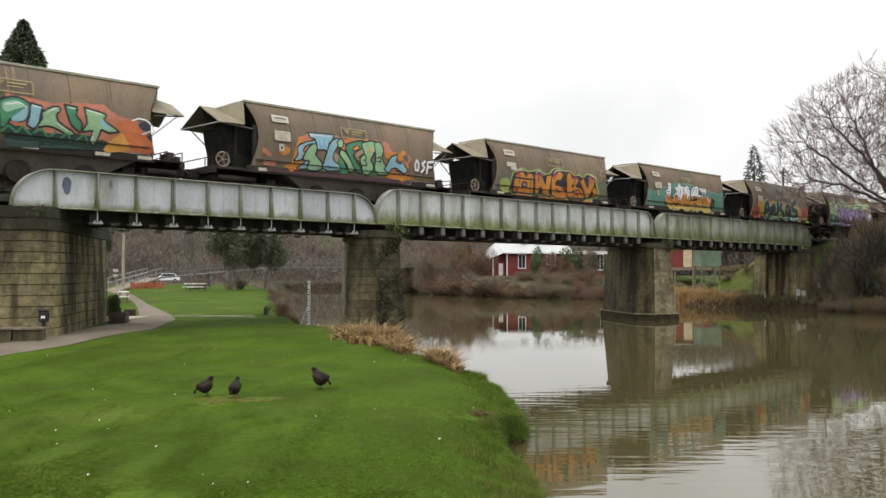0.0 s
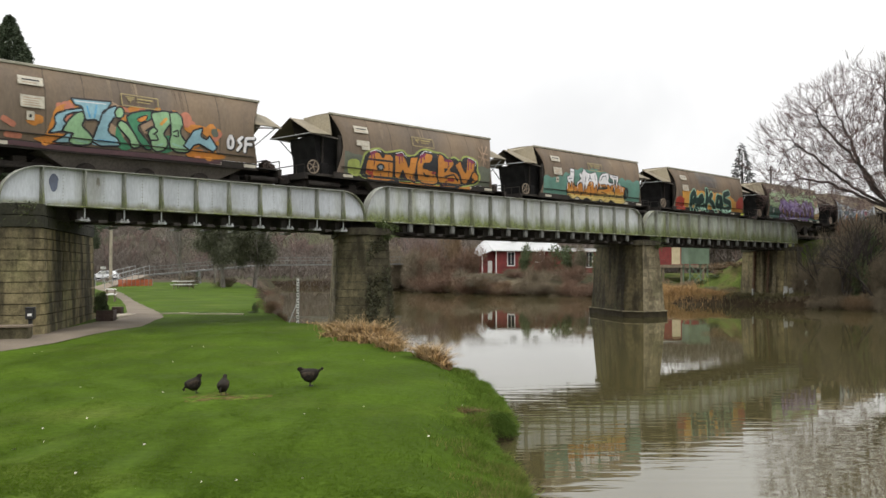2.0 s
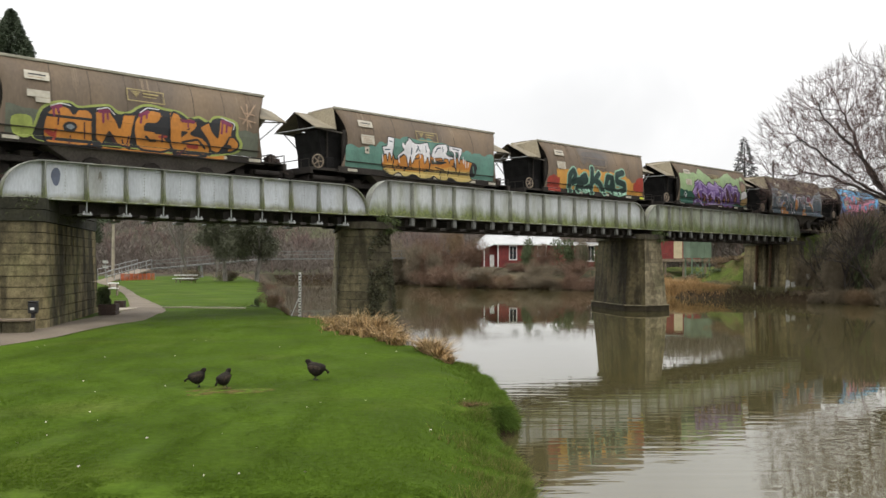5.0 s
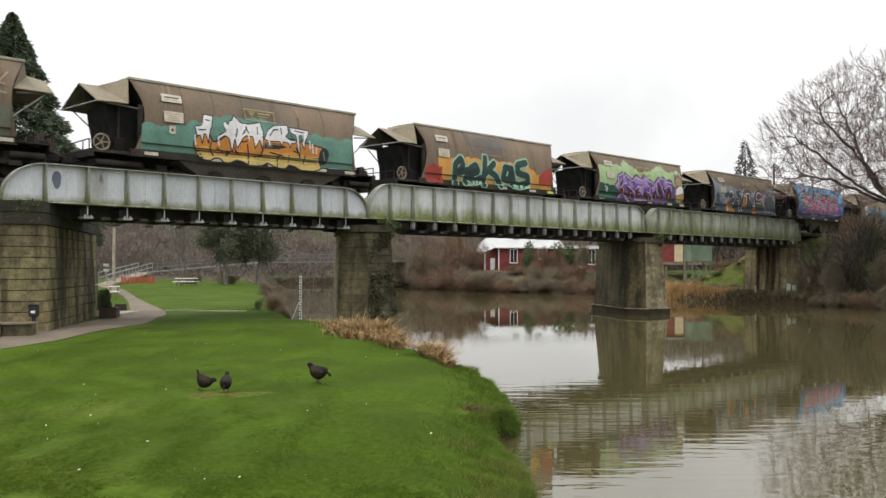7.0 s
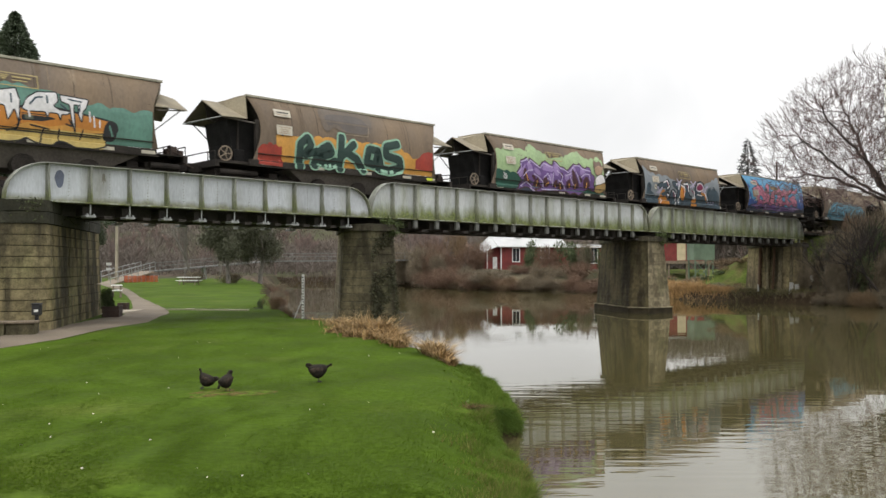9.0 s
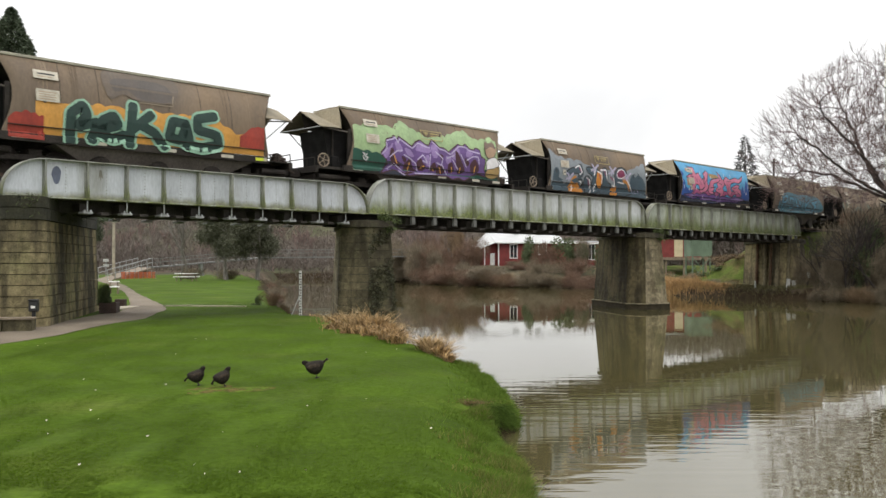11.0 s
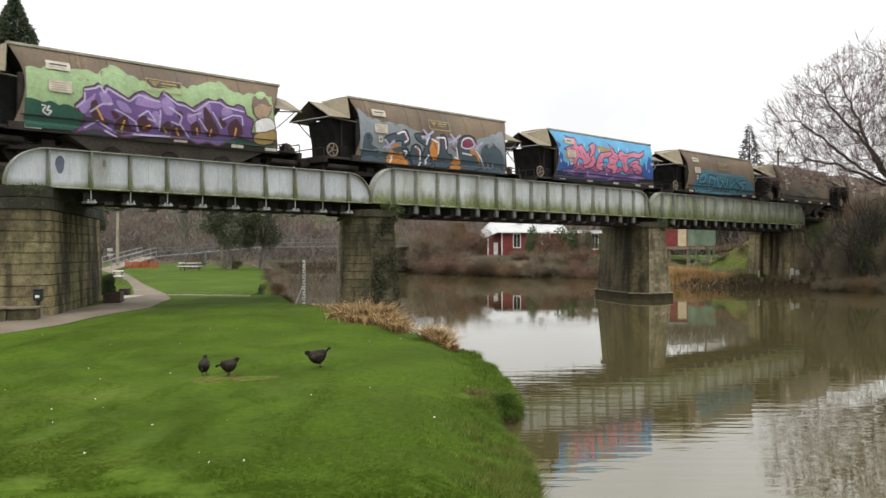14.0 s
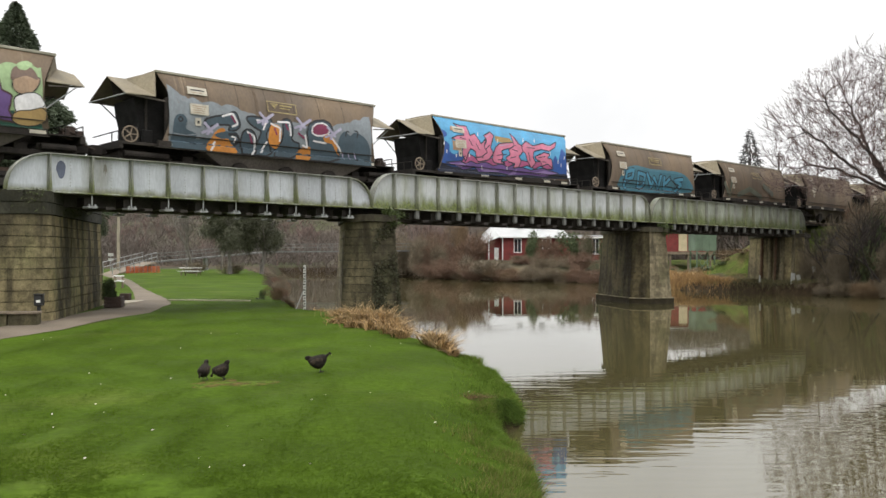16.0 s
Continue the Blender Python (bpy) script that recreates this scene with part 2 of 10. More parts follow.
WAGON_BLACK = mat("soot_black_bay", (0.012, 0.0115, 0.011), 0.9, spec=0.1, vary=0.3, grain=3, fine=20, bump=0.2)
WAGON_GREY = mat("dusty_grey_hopper", (0.112, 0.097, 0.081), 0.85, vary=0.25, grain=0.8, fine=18, bump=0.15, streak=3)


# ---- building helpers ----
def finish(bm, material, smooth=False, name="mesh"):
    me = bpy.data.meshes.new(name)
    bmesh.ops.recalc_face_normals(bm, faces=bm.faces[:])
    bm.to_mesh(me)
    bm.free()
    for mm in material if isinstance(material, (list, tuple)) else [material]:
        me.materials.append(mm)
    if smooth:
        for p in me.polygons:
            p.use_smooth = True
    return me


def part(name, bm, material, parent=None, label="", smooth=False):
    ob = new(name, finish(bm, material, smooth, name))
    if parent is not None:
        ob.parent = parent
    return tagged(ob, label) if label else ob


def raw(name, verts, faces, material, parent=None, smooth=False, index=None):
    me = bpy.data.meshes.new(name)
    me.from_pydata(verts, [], faces)
    for mm in material if isinstance(material, (list, tuple)) else [material]:
        me.materials.append(mm)
    if index is not None:
        me.polygons.foreach_set("material_index", index)
    if smooth:
        me.polygons.foreach_set("use_smooth", [True] * len(me.polygons))
    ob = new(name, me)
    if parent is not None:
        ob.parent = parent
    return ob


def thing(name, m, label, category, group="", kind=""):
    ob = new(name)
    ob.matrix_basis = m
    return tagged(ob, label, category, group, kind)


def box(bm, x0, x1, y0, y1, z0, z1, bevel=0.0, m=None):
    vs = [bm.verts.new((x, y, z)) for x in (x0, x1) for y in (y0, y1) for z in (z0, z1)]
    fs = [bm.faces.new([vs[i] for i in q]) for q in ((0, 1, 3, 2), (4, 6, 7, 5), (0, 4, 5, 1), (2, 3, 7, 6), (0, 2, 6, 4), (1, 5, 7, 3))]
    if m is not None:
        bmesh.ops.transform(bm, matrix=m, verts=vs)
    if bevel:
        edges = list({e for f in fs for e in f.edges})
        bmesh.ops.bevel(bm, geom=edges, offset=bevel, segments=1, affect="EDGES")
    return bm


def boxed(*a, **k):
    return box(bmesh.new(), *a, **k)


def tube(bm, a, b, r0, r1=None, n=8, caps=True):
    """A tapered round bar from a to b."""
    a, b = Vector(a), Vector(b)
    r1 = r0 if r1 is None else r1
    q = (b - a).to_track_quat("Z", "Y")
    rings = []
    for p, r in ((a, r0), (b, r1)):
        rings.append([bm.verts.new(p + q @ Vector((r * math.cos(i * math.tau / n), r * math.sin(i * math.tau / n), 0))) for i in range(n)])
    for i in range(n):
        bm.faces.new((rings[0][i], rings[0][(i + 1) % n], rings[1][(i + 1) % n], rings[1][i]))
    if caps:
        bm.faces.new(rings[0][::-1]), bm.faces.new(rings[1])
    return bm


def plate(bm, outline, y0, y1):
    """A plate cut to an outline in x and z, from y0 to y1."""
    front = [bm.verts.new((x, y0, z)) for x, z in outline]
    back = [bm.verts.new((x, y1, z)) for x, z in outline]
    n = len(outline)
    bm.faces.new(front), bm.faces.new(back[::-1])
    for i in range(n):
        bm.faces.new((front[i], back[i], back[(i + 1) % n], front[(i + 1) % n]))
    return bm


def strip(bm, line, y0, y1, thick):
    """A bent strip of plate along a line in x and z, as wide as y0 to y1."""
    pts = [Vector((x, 0, z)) for x, z in line]
    rows = []
    for i, p in enumerate(pts):
        d = (pts[min(i + 1, len(pts) - 1)] - pts[max(i - 1, 0)]).normalized()
        nrm = Vector((-d.z, 0, d.x)) * thick
        rows.append([bm.verts.new((q.x, y, q.z)) for q, y in ((p, y0), (p, y1), (p + nrm, y1), (p + nrm, y0))])
    for a, b in zip(rows, rows[1:]):
        for i in range(4):
            bm.faces.new((a[i], a[(i + 1) % 4], b[(i + 1) % 4], b[i]))
    bm.faces.new(rows[0]), bm.faces.new(rows[-1][::-1])
    return bm


# ---- the lie of the land ----
WATER_Z = -0.6
LEFT_BANK = [(-200, 0.6), (-5, 1.0), (9.7, 1.06), (11.1, 1.0), (12.0, 0.88), (12.5, 0.76), (12.85, 0.72), (13.05, 0.95), (13.25, 1.2), (14.2, 1.32), (15.6, 1.3), (17.4, 1.12), (18.5, 0.86), (20.9, 0.42), (23.7, -0.35), (26.5, -1.3), (28.9, -2.9), (31, -4.6), (36, -6.6),
             (45, -8.9), (53, -10.7), (59, -12.1), (70, -14.4), (84, -17.6), (100, -24), (135, -27)]
RIGHT_BANK = [(-200, 36), (20, 34), (43, 31), (50, 29.6), (55, 28.0), (58, 24.9), (62, 21.9), (66, 18.5), (70, 17.4), (82, 15.6), (85, 13.5), (88, 9.0), (91, 4.2), (97, 0.5), (110, -5), (122, -11), (135, -16)]


def along(table, t):
    return float(np.interp(t, [a for a, _ in table], [b for _, b in table]))


def smooth_step(a, b, t):
    t = min(max((t - a) / (b - a), 0.0), 1.0)
    return t * t * (3 - 2 * t)


def wob(x, y, s, seed=0.0):
    return noise.noise(Vector((x * s, y * s, seed)))


BRIDGE = pose(-11.268, 28.614, 0, 0, 0, 43.72)
TO_BRIDGE = BRIDGE.inverted()


def land(x, y):
    lawn = 0.2 * smooth_step(16, 28, y) + 0.3 * smooth_step(60, 100, y)
    left = x - along(LEFT_BANK, y) - 0.10 * wob(x, y, 1.7, 3) - 0.05 * wob(x, y, 5, 8)
    right = along(RIGHT_BANK, y) - x + 0.5 * wob(x, y, 0.4, 5)
    gentle = smooth_step(24, 36, y)
    notch = math.exp(-((y - 12.85) / 0.6) ** 2)
    slope = (0.6 - 0.3 * notch) * (1 - gentle) + 2.0 * gentle + 3.6 * smooth_step(18.6, 22, y) * (1 - smooth_step(28, 36, y))
    if y > 135:
        left = min(left, -(y - 135) * 0.6)
    if left < 0 or (y > 135 and x < -16):
        d = -left
        z = lawn + 0.05 * wob(x, y, 0.35, 1) + 0.02 * wob(x, y, 1.3, 2)
        z -= 0.32 * (1 - smooth_step(0.0, 1.5, d)) * (1 - gentle) * (1 - 0.6 * notch)
        z -= (z - WATER_Z + 0.15) * (1 - smooth_step(-0.05, slope * 0.35, d))
    elif right < 0 or y > 135:
        d = -right if y <= 135 else max(-right, 3)
        z = WATER_Z - 0.1 + 0.9 * smooth_step(0, 1.5, d) + 1.4 * smooth_step(96, 108, y) * smooth_step(1.5, 6, d) + 0.15 * wob(x, y, 0.3, 4)
    else:
        z = WATER_Z - 0.25 - 1.0 * smooth_step(0, 3, min(left, right))
    # far wooded rise
    rise = smooth_step(135, 330, y) * 24 + smooth_step(60, 260, abs(x) - 60) * 14
    z += rise * (0.8 + 0.4 * wob(x, y, 0.012, 7))
    # embankments that carry the railway on to both sides
    b = TO_BRIDGE @ Vector((x, y, 0))
    for start, way in ((55.5, 1), (-9.5, -1)):
        along_bank = (b.x - start) * way
        if along_bank > -3:
            top = 4.55 * smooth_step(-3, 1.5, along_bank)
            side = 1 - smooth_step(2.0, 6.0, abs(b.y))
            if way > 0 and b.y > 0:
                side = (1 - smooth_step(2.0, 12.0, b.y)) * (0.9 + 0.25 * wob(x, y, 0.35, 6))
            if way < 0:
                side = 1 - smooth_step(1.9, 2.6 + 0.5 * max(along_bank, 0), abs(b.y + 0.0))
            z = max(z, z + (top - z) * side)
    return z


def along_bridge(x, y):
    return (TO_BRIDGE @ Vector((x, y, 0))).x


def axis(stops):
    out = []
    for a, b, step in stops:
        out += list(np.arange(a, b - 1e-6, step))
    return out + [stops[-1][1]]


gx = axis([(-1500, -300, 120), (-300, -100, 20), (-100, -40, 4), (-40, -12, 0.9), (-12, -1.6, 0.4), (-1.6, 2.6, 0.085), (2.6, 12, 0.8), (12, 32, 0.34), (32, 60, 1.5), (60, 120, 6), (120, 320, 25), (320, 1520, 150)])
gy = axis([(-300, -40, 40), (-40, 4, 2), (4, 8, 0.4), (8, 25, 0.11), (25, 40, 0.4), (40, 56, 0.8), (56, 74, 0.45), (74, 75, 0.5), (75, 140, 1.6), (140, 340, 8), (340, 1600, 90)])
verts = [(x, y, land(x, y)) for y in gy for x in gx]
W = len(gx)
faces, index = [], []
for j in range(len(gy) - 1):
    for i in range(W - 1):
        a = j * W + i
        faces.append((a, a + 1, a + 1 + W, a + W))
        x, y = (gx[i] + gx[i + 1]) / 2, (gy[j] + gy[j + 1]) / 2
        zs = [verts[k][2] for k in faces[-1]]
        steep = (max(zs) - min(zs)) / max(0.05, gx[i + 1] - gx[i])
        left = x - along(LEFT_BANK, y)
        if left < 0.4 and y < 105 and x > -70:
            index.append(1 if (min(zs) < -0.42 or steep > 1.4 or (abs(y - 12.9) < 0.4 and min(zs) < -0.2 and left > -0.4)) else 0)
        elif left > 0 and x < along(RIGHT_BANK, y) and y < 135:
            index.append(1)
        elif -3.0 < x - along(RIGHT_BANK, y) < (1.4 + 1.2 * wob(x, y, 0.5, 9) if y < 75 else 2.5) and y < 135:
            index.append(1)
        elif x > 22 and 40 < y < 62.8:
            index.append(2)
        elif x > 17.5 and 60 < y < 92 or along_bridge(x, y) > 43 and x > 24 and 40 < y < 125:
            index.append(3)
        else:
            index.append(2)
ground = raw("ground", verts, faces, [GRASS_SOIL, EARTH, FIELD, ROUGH_GRASS], smooth=True, index=index)
tagged(ground, "green mown lawn and grassy river banks under a wooded rise", "ground", kind="structure")

# ---- water ----
WATER = bpy.data.materials.new("murky_river_water")
WATER.use_nodes = True
nt = WATER.node_tree
pb = nt.nodes["Principled BSDF"]
pb.inputs["Base Color"].default_value = (0.066, 0.057, 0.024, 1)
pb.inputs["Roughness"].default_value = 0.01
pb.inputs["IOR"].default_value = 1.72
co, mp1, mp2 = nt.nodes.new("ShaderNodeTexCoord"), nt.nodes.new("ShaderNodeMapping"), nt.nodes.new("ShaderNodeMapping")
mp1.inputs["Scale"].default_value, mp1.inputs["Rotation"].default_value = (0.40, 2.2, 1), (0, 0, radians(-14))
mp2.inputs["Scale"].default_value, mp2.inputs["Rotation"].default_value = (0.65, 4.2, 1), (0, 0, radians(-16))
n1, n2, nm = nt.nodes.new("ShaderNodeTexNoise"), nt.nodes.new("ShaderNodeTexNoise"), nt.nodes.new("ShaderNodeTexNoise")
n1.inputs["Scale"].default_value, n1.inputs["Detail"].default_value = 1.0, 2
n2.inputs["Scale"].default_value, n2.inputs["Detail"].default_value = 1.0, 2
nm.inputs["Scale"].default_value, nm.inputs["Detail"].default_value = 0.09, 2
for m_, n_ in ((mp1, n1), (mp2, n2)):
    nt.links.new(co.outputs["Object"], m_.inputs["Vector"])
    nt.links.new(m_.outputs["Vector"], n_.inputs["Vector"])
nt.links.new(co.outputs["Object"], nm.inputs["Vector"])
b1, b2 = nt.nodes.new("ShaderNodeBump"), nt.nodes.new("ShaderNodeBump")
gust = nt.nodes.new("ShaderNodeMapRange")
gust.inputs["From Min"].default_value, gust.inputs["From Max"].default_value = 0.42, 0.62
gust.inputs["To Min"].default_value, gust.inputs["To Max"].default_value = 0.015, 0.11
nt.links.new(nm.outputs["Fac"], gust.inputs["Value"])
sep, calm, both = nt.nodes.new("ShaderNodeSeparateXYZ"), nt.nodes.new("ShaderNodeMapRange"), nt.nodes.new("ShaderNodeMath")
calm.inputs["From Min"].default_value, calm.inputs["From Max"].default_value = 17.0, 36.0
calm.inputs["To Min"].default_value, calm.inputs["To Max"].default_value = 1.0, 0.10
both.operation = "MULTIPLY"
nt.links.new(co.outputs["Object"], sep.inputs["Vector"])
nt.links.new(sep.outputs["Y"], calm.inputs["Value"])
nt.links.new(gust.outputs["Result"], both.inputs[0])
nt.links.new(calm.outputs["Result"], both.inputs[1])
nt.links.new(both.outputs["Value"], b2.inputs["Strength"])
b1.inputs["Strength"].default_value, b1.inputs["Distance"].default_value = 0.010, 0.1
b2.inputs["Distance"].default_value = 0.05
nt.links.new(n1.outputs["Fac"], b1.inputs["Height"])
nt.links.new(n2.outputs["Fac"], b2.inputs["Height"])
nt.links.new(b1.outputs["Normal"], b2.inputs["Normal"])
nt.links.new(b2.outputs["Normal"], pb.inputs["Normal"])
bm = bmesh.new()
edge = [(-30, 140), (-24, 90), (-19, 70), (-14, 52), (-10, 40), (-7, 32), (-4, 27), (-1.6, 22), (0, 17), (0, -200), (42, -200), (42, 20), (36, 60), (26, 80), (14, 105), (-2, 140)]
bm.faces.new([bm.verts.new((x, y, 0)) for x, y in edge])
water = part("water", bm, WATER)
water.location.z = WATER_Z
tagged(water, "murky brown river water with soft ripples and reflections", "river", kind="structure")

# ---- the bridge, in its own space: x along the track, y across it, away from the lawn ----
RAIL_Z = 4.86
PANEL = 1.255
PIER_AT = [-3.2, 9.36, 29.8, 50.4]


def girder(x0, x1, top, bottom, first, label, coating):
    """A riveted plate girder with round ends, flanges, ribs, hangers and rivet lines."""
    g = thing("bridge_girder", BRIDGE, label, "bridge girder", "plate girders of the bridge")
    r = min(1.05, top - bottom - 0.06)

    def outline(o):
        """The girder's edge over the top, o inside it."""
        rr = 1.18
        pts = []
        for i in range(9):
            a = math.pi / 2 * i / 8
            pts.append((x0 + o + rr * (1 - math.cos(a)), bottom + (top - bottom - o) * math.sin(a) ** 0.9))
        right = [(x0 + x1 - x, z) for x, z in reversed(pts)]
        return pts + right

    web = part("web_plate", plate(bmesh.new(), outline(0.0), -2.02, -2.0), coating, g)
    part("top_flange", strip(bmesh.new(), outline(0.0), -2.19, -1.83, 0.03), GIRDER_RIB, g)
    part("bottom_flange", boxed(x0, x1, -2.19, -1.83, bottom - 0.04, bottom - 0.001, 0.006), GIRDER_MOSS, g, "mossy bottom flange")
    k = 0
    x = first
    while x < x1 - 0.35:
        if x > x0 + 0.3:
            inset = max(0.0, 1.18 - (x - x0), 1.18 - (x1 - x))
            z1 = bottom + (top - bottom) * (math.sin(math.acos(min(inset / 1.18, 1))) ** 0.9)
            rib = bmesh.new()
            prof = [(-2.021, bottom), (-2.27, bottom), (-2.27, bottom + 0.08), (-2.21, bottom + 0.42), (-2.19, bottom + 0.7), (-2.20, z1 - 0.04), (-2.21, z1 - 0.002), (-2.021, z1 - 0.002)]
            va = [rib.verts.new((x - 0.02, y, z)) for y, z in prof]
            vb = [rib.verts.new((x + 0.02, y, z)) for y, z in prof]
            rib.faces.new(va), rib.faces.new(vb[::-1])
            for i in range(len(prof)):
                rib.faces.new((va[i], va[(i + 1) % len(prof)], vb[(i + 1) % len(prof)], vb[i]))
            box(rib, x - 0.065, x + 0.065, -2.032, -2.0205, bottom, z1 - 0.004)
            part("rib", rib, GIRDER_RIB, g)
        x += PANEL
        k += 1
    rv = bmesh.new()
    x = first + PANEL / 2
    while x < x1 - 1.2:
        z = bottom + 0.2
        while z < top - 0.1:
            tube(rv, (x, -2.0195, z), (x, -2.034, z), 0.019, 0.011, 5)
            z += 0.105
        x += PANEL
    tagged(part("rivets", rv, GIRDER_RIB, g), kind="stuff")
    return g


def cross_beams(x0, first, x1, bottom, paint_coat):
    x = first
    while x < x1 - 0.5:
        if x > x0 + 1.3:
            c = thing("cross_beam", BRIDGE @ pose(x, 0, 0), "dark steel cross beam hung under the girders", "cross beam", "cross beams of the bridge")
            part("beam", boxed(-0.10, 0.10, -1.72, 1.72, bottom - 0.40, bottom - 0.12, 0.01), DARK_STEEL, c)
            if paint_coat is HANGER_DULL:
                for y in (-2.08, 2.08):
                    part("beam_end", boxed(-0.10, 0.10, y - 0.07, y + 0.07, bottom - 0.40, bottom - 0.042, 0.012), paint_coat, c, "grey painted floor beam end")
                part("timber_end", boxed(0.42, 0.72, -2.05, -1.2, bottom - 0.54, bottom - 0.44, 0.012), SLEEPER, c)
                x += PANEL
                continue
            for y in (-2.1, 2.1):
                part("hanger_rod", tube(bmesh.new(), (0, y, bottom - 0.46), (0, y, bottom - 0.041), 0.024, n=6), paint_coat, c)
            for y in (-2.0, 2.0):
                hp = boxed(-0.15, 0.15, y - 0.18, y + 0.28 * (y < 0) + 0.2 * (y > 0), bottom - 0.475, bottom - 0.405, 0.01)
                for dx in (-0.12, 0.07):
                    box(hp, dx, dx + 0.05, y - 0.16, y - 0.11, bottom - 0.4045, bottom - 0.35, 0.006)
                part("hanger_plate", hp, paint_coat, c, "painted steel hanger plate")
            part("timber_end", boxed(0.47, 0.75, -2.0, -1.2, bottom - 0.5, bottom - 0.4, 0.012), SLEEPER, c)
        x += PANEL


SPANS = [(-4.25, PIER_AT[1] - 0.02, 5.21, 4.08, -3.05), (PIER_AT[1] + 0.02, PIER_AT[2] - 0.05, 5.54, 4.10, 10.55), (PIER_AT[2] + 0.05, PIER_AT[3] + 0.1, 5.54, 4.10, 31.1)]
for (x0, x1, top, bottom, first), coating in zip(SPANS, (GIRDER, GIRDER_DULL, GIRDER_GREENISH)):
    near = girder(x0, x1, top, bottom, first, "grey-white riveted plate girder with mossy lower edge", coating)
    copy_thing(near, BRIDGE @ pose(x0 + x1 + 2.66, 0, 0, 0, 0, 180))
    cross_beams(x0, first, x1, bottom, HANGER if top < 5.3 else HANGER_DULL)

deck = thing("bridge_deck", BRIDGE, "dark steel and timber bridge deck with rails", "bridge deck")
part("deck_plate", boxed(-4.6, 51, -1.78, 1.78, 4.2, 4.42), DARK_STEEL, deck)
for y in (-1.0, 1.0):
    part("stringer", boxed(-4.6, 9.4, y - 0.12, y + 0.12, 3.68, 4.199), DARK_STEEL, deck)
    part("stringer", boxed(9.41, 51, y - 0.12, y + 0.12, 3.62, 4.199), DARK_STEEL, deck)
for y in (-0.55, 0.55):
    b_ = bmesh.new()
    box(b_, -120, 160, y - 0.035, y + 0.035, 4.82, 4.86)
    box(b_, -120, 160, y - 0.012, y + 0.012, 4.73, 4.8199)
    box(b_, -120, 160, y - 0.065, y + 0.065, 4.71, 4.7299)
    part("rail", b_, RAIL, deck)
b_ = bmesh.new()
for i in range(430):
    x = -118 + i * 0.64
    box(b_, x - 0.11, x + 0.11, -1.05, 1.05, 4.57, 4.705)
tagged(part("sleepers", b_, SLEEPER, deck), "dark timber sleepers", kind="stuff")


# ---- stone piers ----
def pier(at, ztop, zbase, label, half_len, half_wide, batter, courses, skew=0.0, plinth=False, pale=(), stone=None):
    """A battered masonry pier with pointed ends, laid in courses of single blocks. at: where on the bridge."""
    p = thing("bridge_pier", BRIDGE @ pose(at, 0, 0, 0, 0, skew), label, "bridge pier", "stone piers of the bridge")
    height = ztop - zbase
    nose = half_wide * 0.85

    def plan(z, o=0.0):
        k = (ztop - z) * batter + o
        L, w = half_len + k, half_wide + k
        tip = -0.34 * w if plinth else 0.0
        return [(-w, -L + nose), (tip, -L), (w, -L + nose), (w, L - nose), (0, L), (-w, L - nose)]

    core = bmesh.new()
    lo = [core.verts.new((x, y, zbase)) for x, y in plan(zbase, -0.05)]
    hi = [core.verts.new((x, y, ztop - 0.02)) for x, y in plan(ztop, -0.05)]
    core.faces.new(lo[::-1]), core.faces.new(hi)
    for i in range(6):
        core.faces.new((lo[i], lo[(i + 1) % 6], hi[(i + 1) % 6], hi[i]))
    part("core", core, JOINT, p)
    rng = random.Random(int(at * 10))
    h = height / courses
    for c in range(courses):
        gap = 0.003 if stone else 0.009
        z0, z1 = zbase + c * h + gap, zbase + (c + 1) * h - gap
        a, b = plan(z0), plan(z1)
        ai, bi = plan(z0, -0.12), plan(z1, -0.12)
        for i in range(6):
            j = (i + 1) % 6
            length = math.dist(a[i], a[j])
            n = max(1, round(length / (1.35 if not plinth else 0.75)))
            cuts = [0.0] + [min(max((q + 0.5 * (c % 2) * (n > 1) + rng.uniform(-0.12, 0.12)) / n, 0.05), 0.97) for q in range(1 - (c % 2) * (n > 1), n) if (q + 0.5 * (c % 2)) > 0] + [1.0]
            cuts = sorted(set(cuts))
            for f0, f1 in zip(cuts, cuts[1:]):
                if f1 - f0 < 0.03:
                    continue
                g = 0.003 / length
                f0 += g if f0 > 0 else 0
                f1 -= g if f1 < 1 else 0
                out = rng.uniform(-0.004, 0.012)

                def at_(P, f):
                    return Vector((P[i][0] + (P[j][0] - P[i][0]) * f, P[i][1] + (P[j][1] - P[i][1]) * f))

                nrm = (at_(a, 0.5) - at_(ai, 0.5)).normalized() * out
                bk = bmesh.new()
                vs = []
                for P, Pi, z, sgn in ((a, ai, z0, 1), (b, bi, z1, -1)):
                    o0, o1, i0, i1 = at_(P, f0) + nrm, at_(P, f1) + nrm, at_(Pi, f0), at_(Pi, f1)
                    vs.append([bk.verts.new((*q, z)) for q in (o0, o1, i1, i0)])
                cx = [v for r in vs for v in r]
                bk.faces.new(vs[0][::-1]), bk.faces.new(vs[1])
                for q in range(4):
                    bk.faces.new((vs[0][q], vs[0][(q + 1) % 4], vs[1][(q + 1) % 4], vs[1][q]))
                fe = [e for e in bk.edges if all(v in (vs[0][0], vs[0][1], vs[1][0], vs[1][1]) for v in e.verts)]
                bmesh.ops.bevel(bk, geom=fe, offset=0.007, segments=1, affect="EDGES")
                # faces listed in pale get the lighter stone
                part("stone", bk, STONE_NOSE if i in pale else (stone or STONE), p)
    cap = bmesh.new()
    lo = [cap.verts.new((x, y, ztop)) for x, y in plan(ztop, 0.12)]
    hi = [cap.verts.new((x, y, ztop + 0.28)) for x, y in plan(ztop, 0.08)]
    cap.faces.new(lo[::-1]), cap.faces.new(hi)
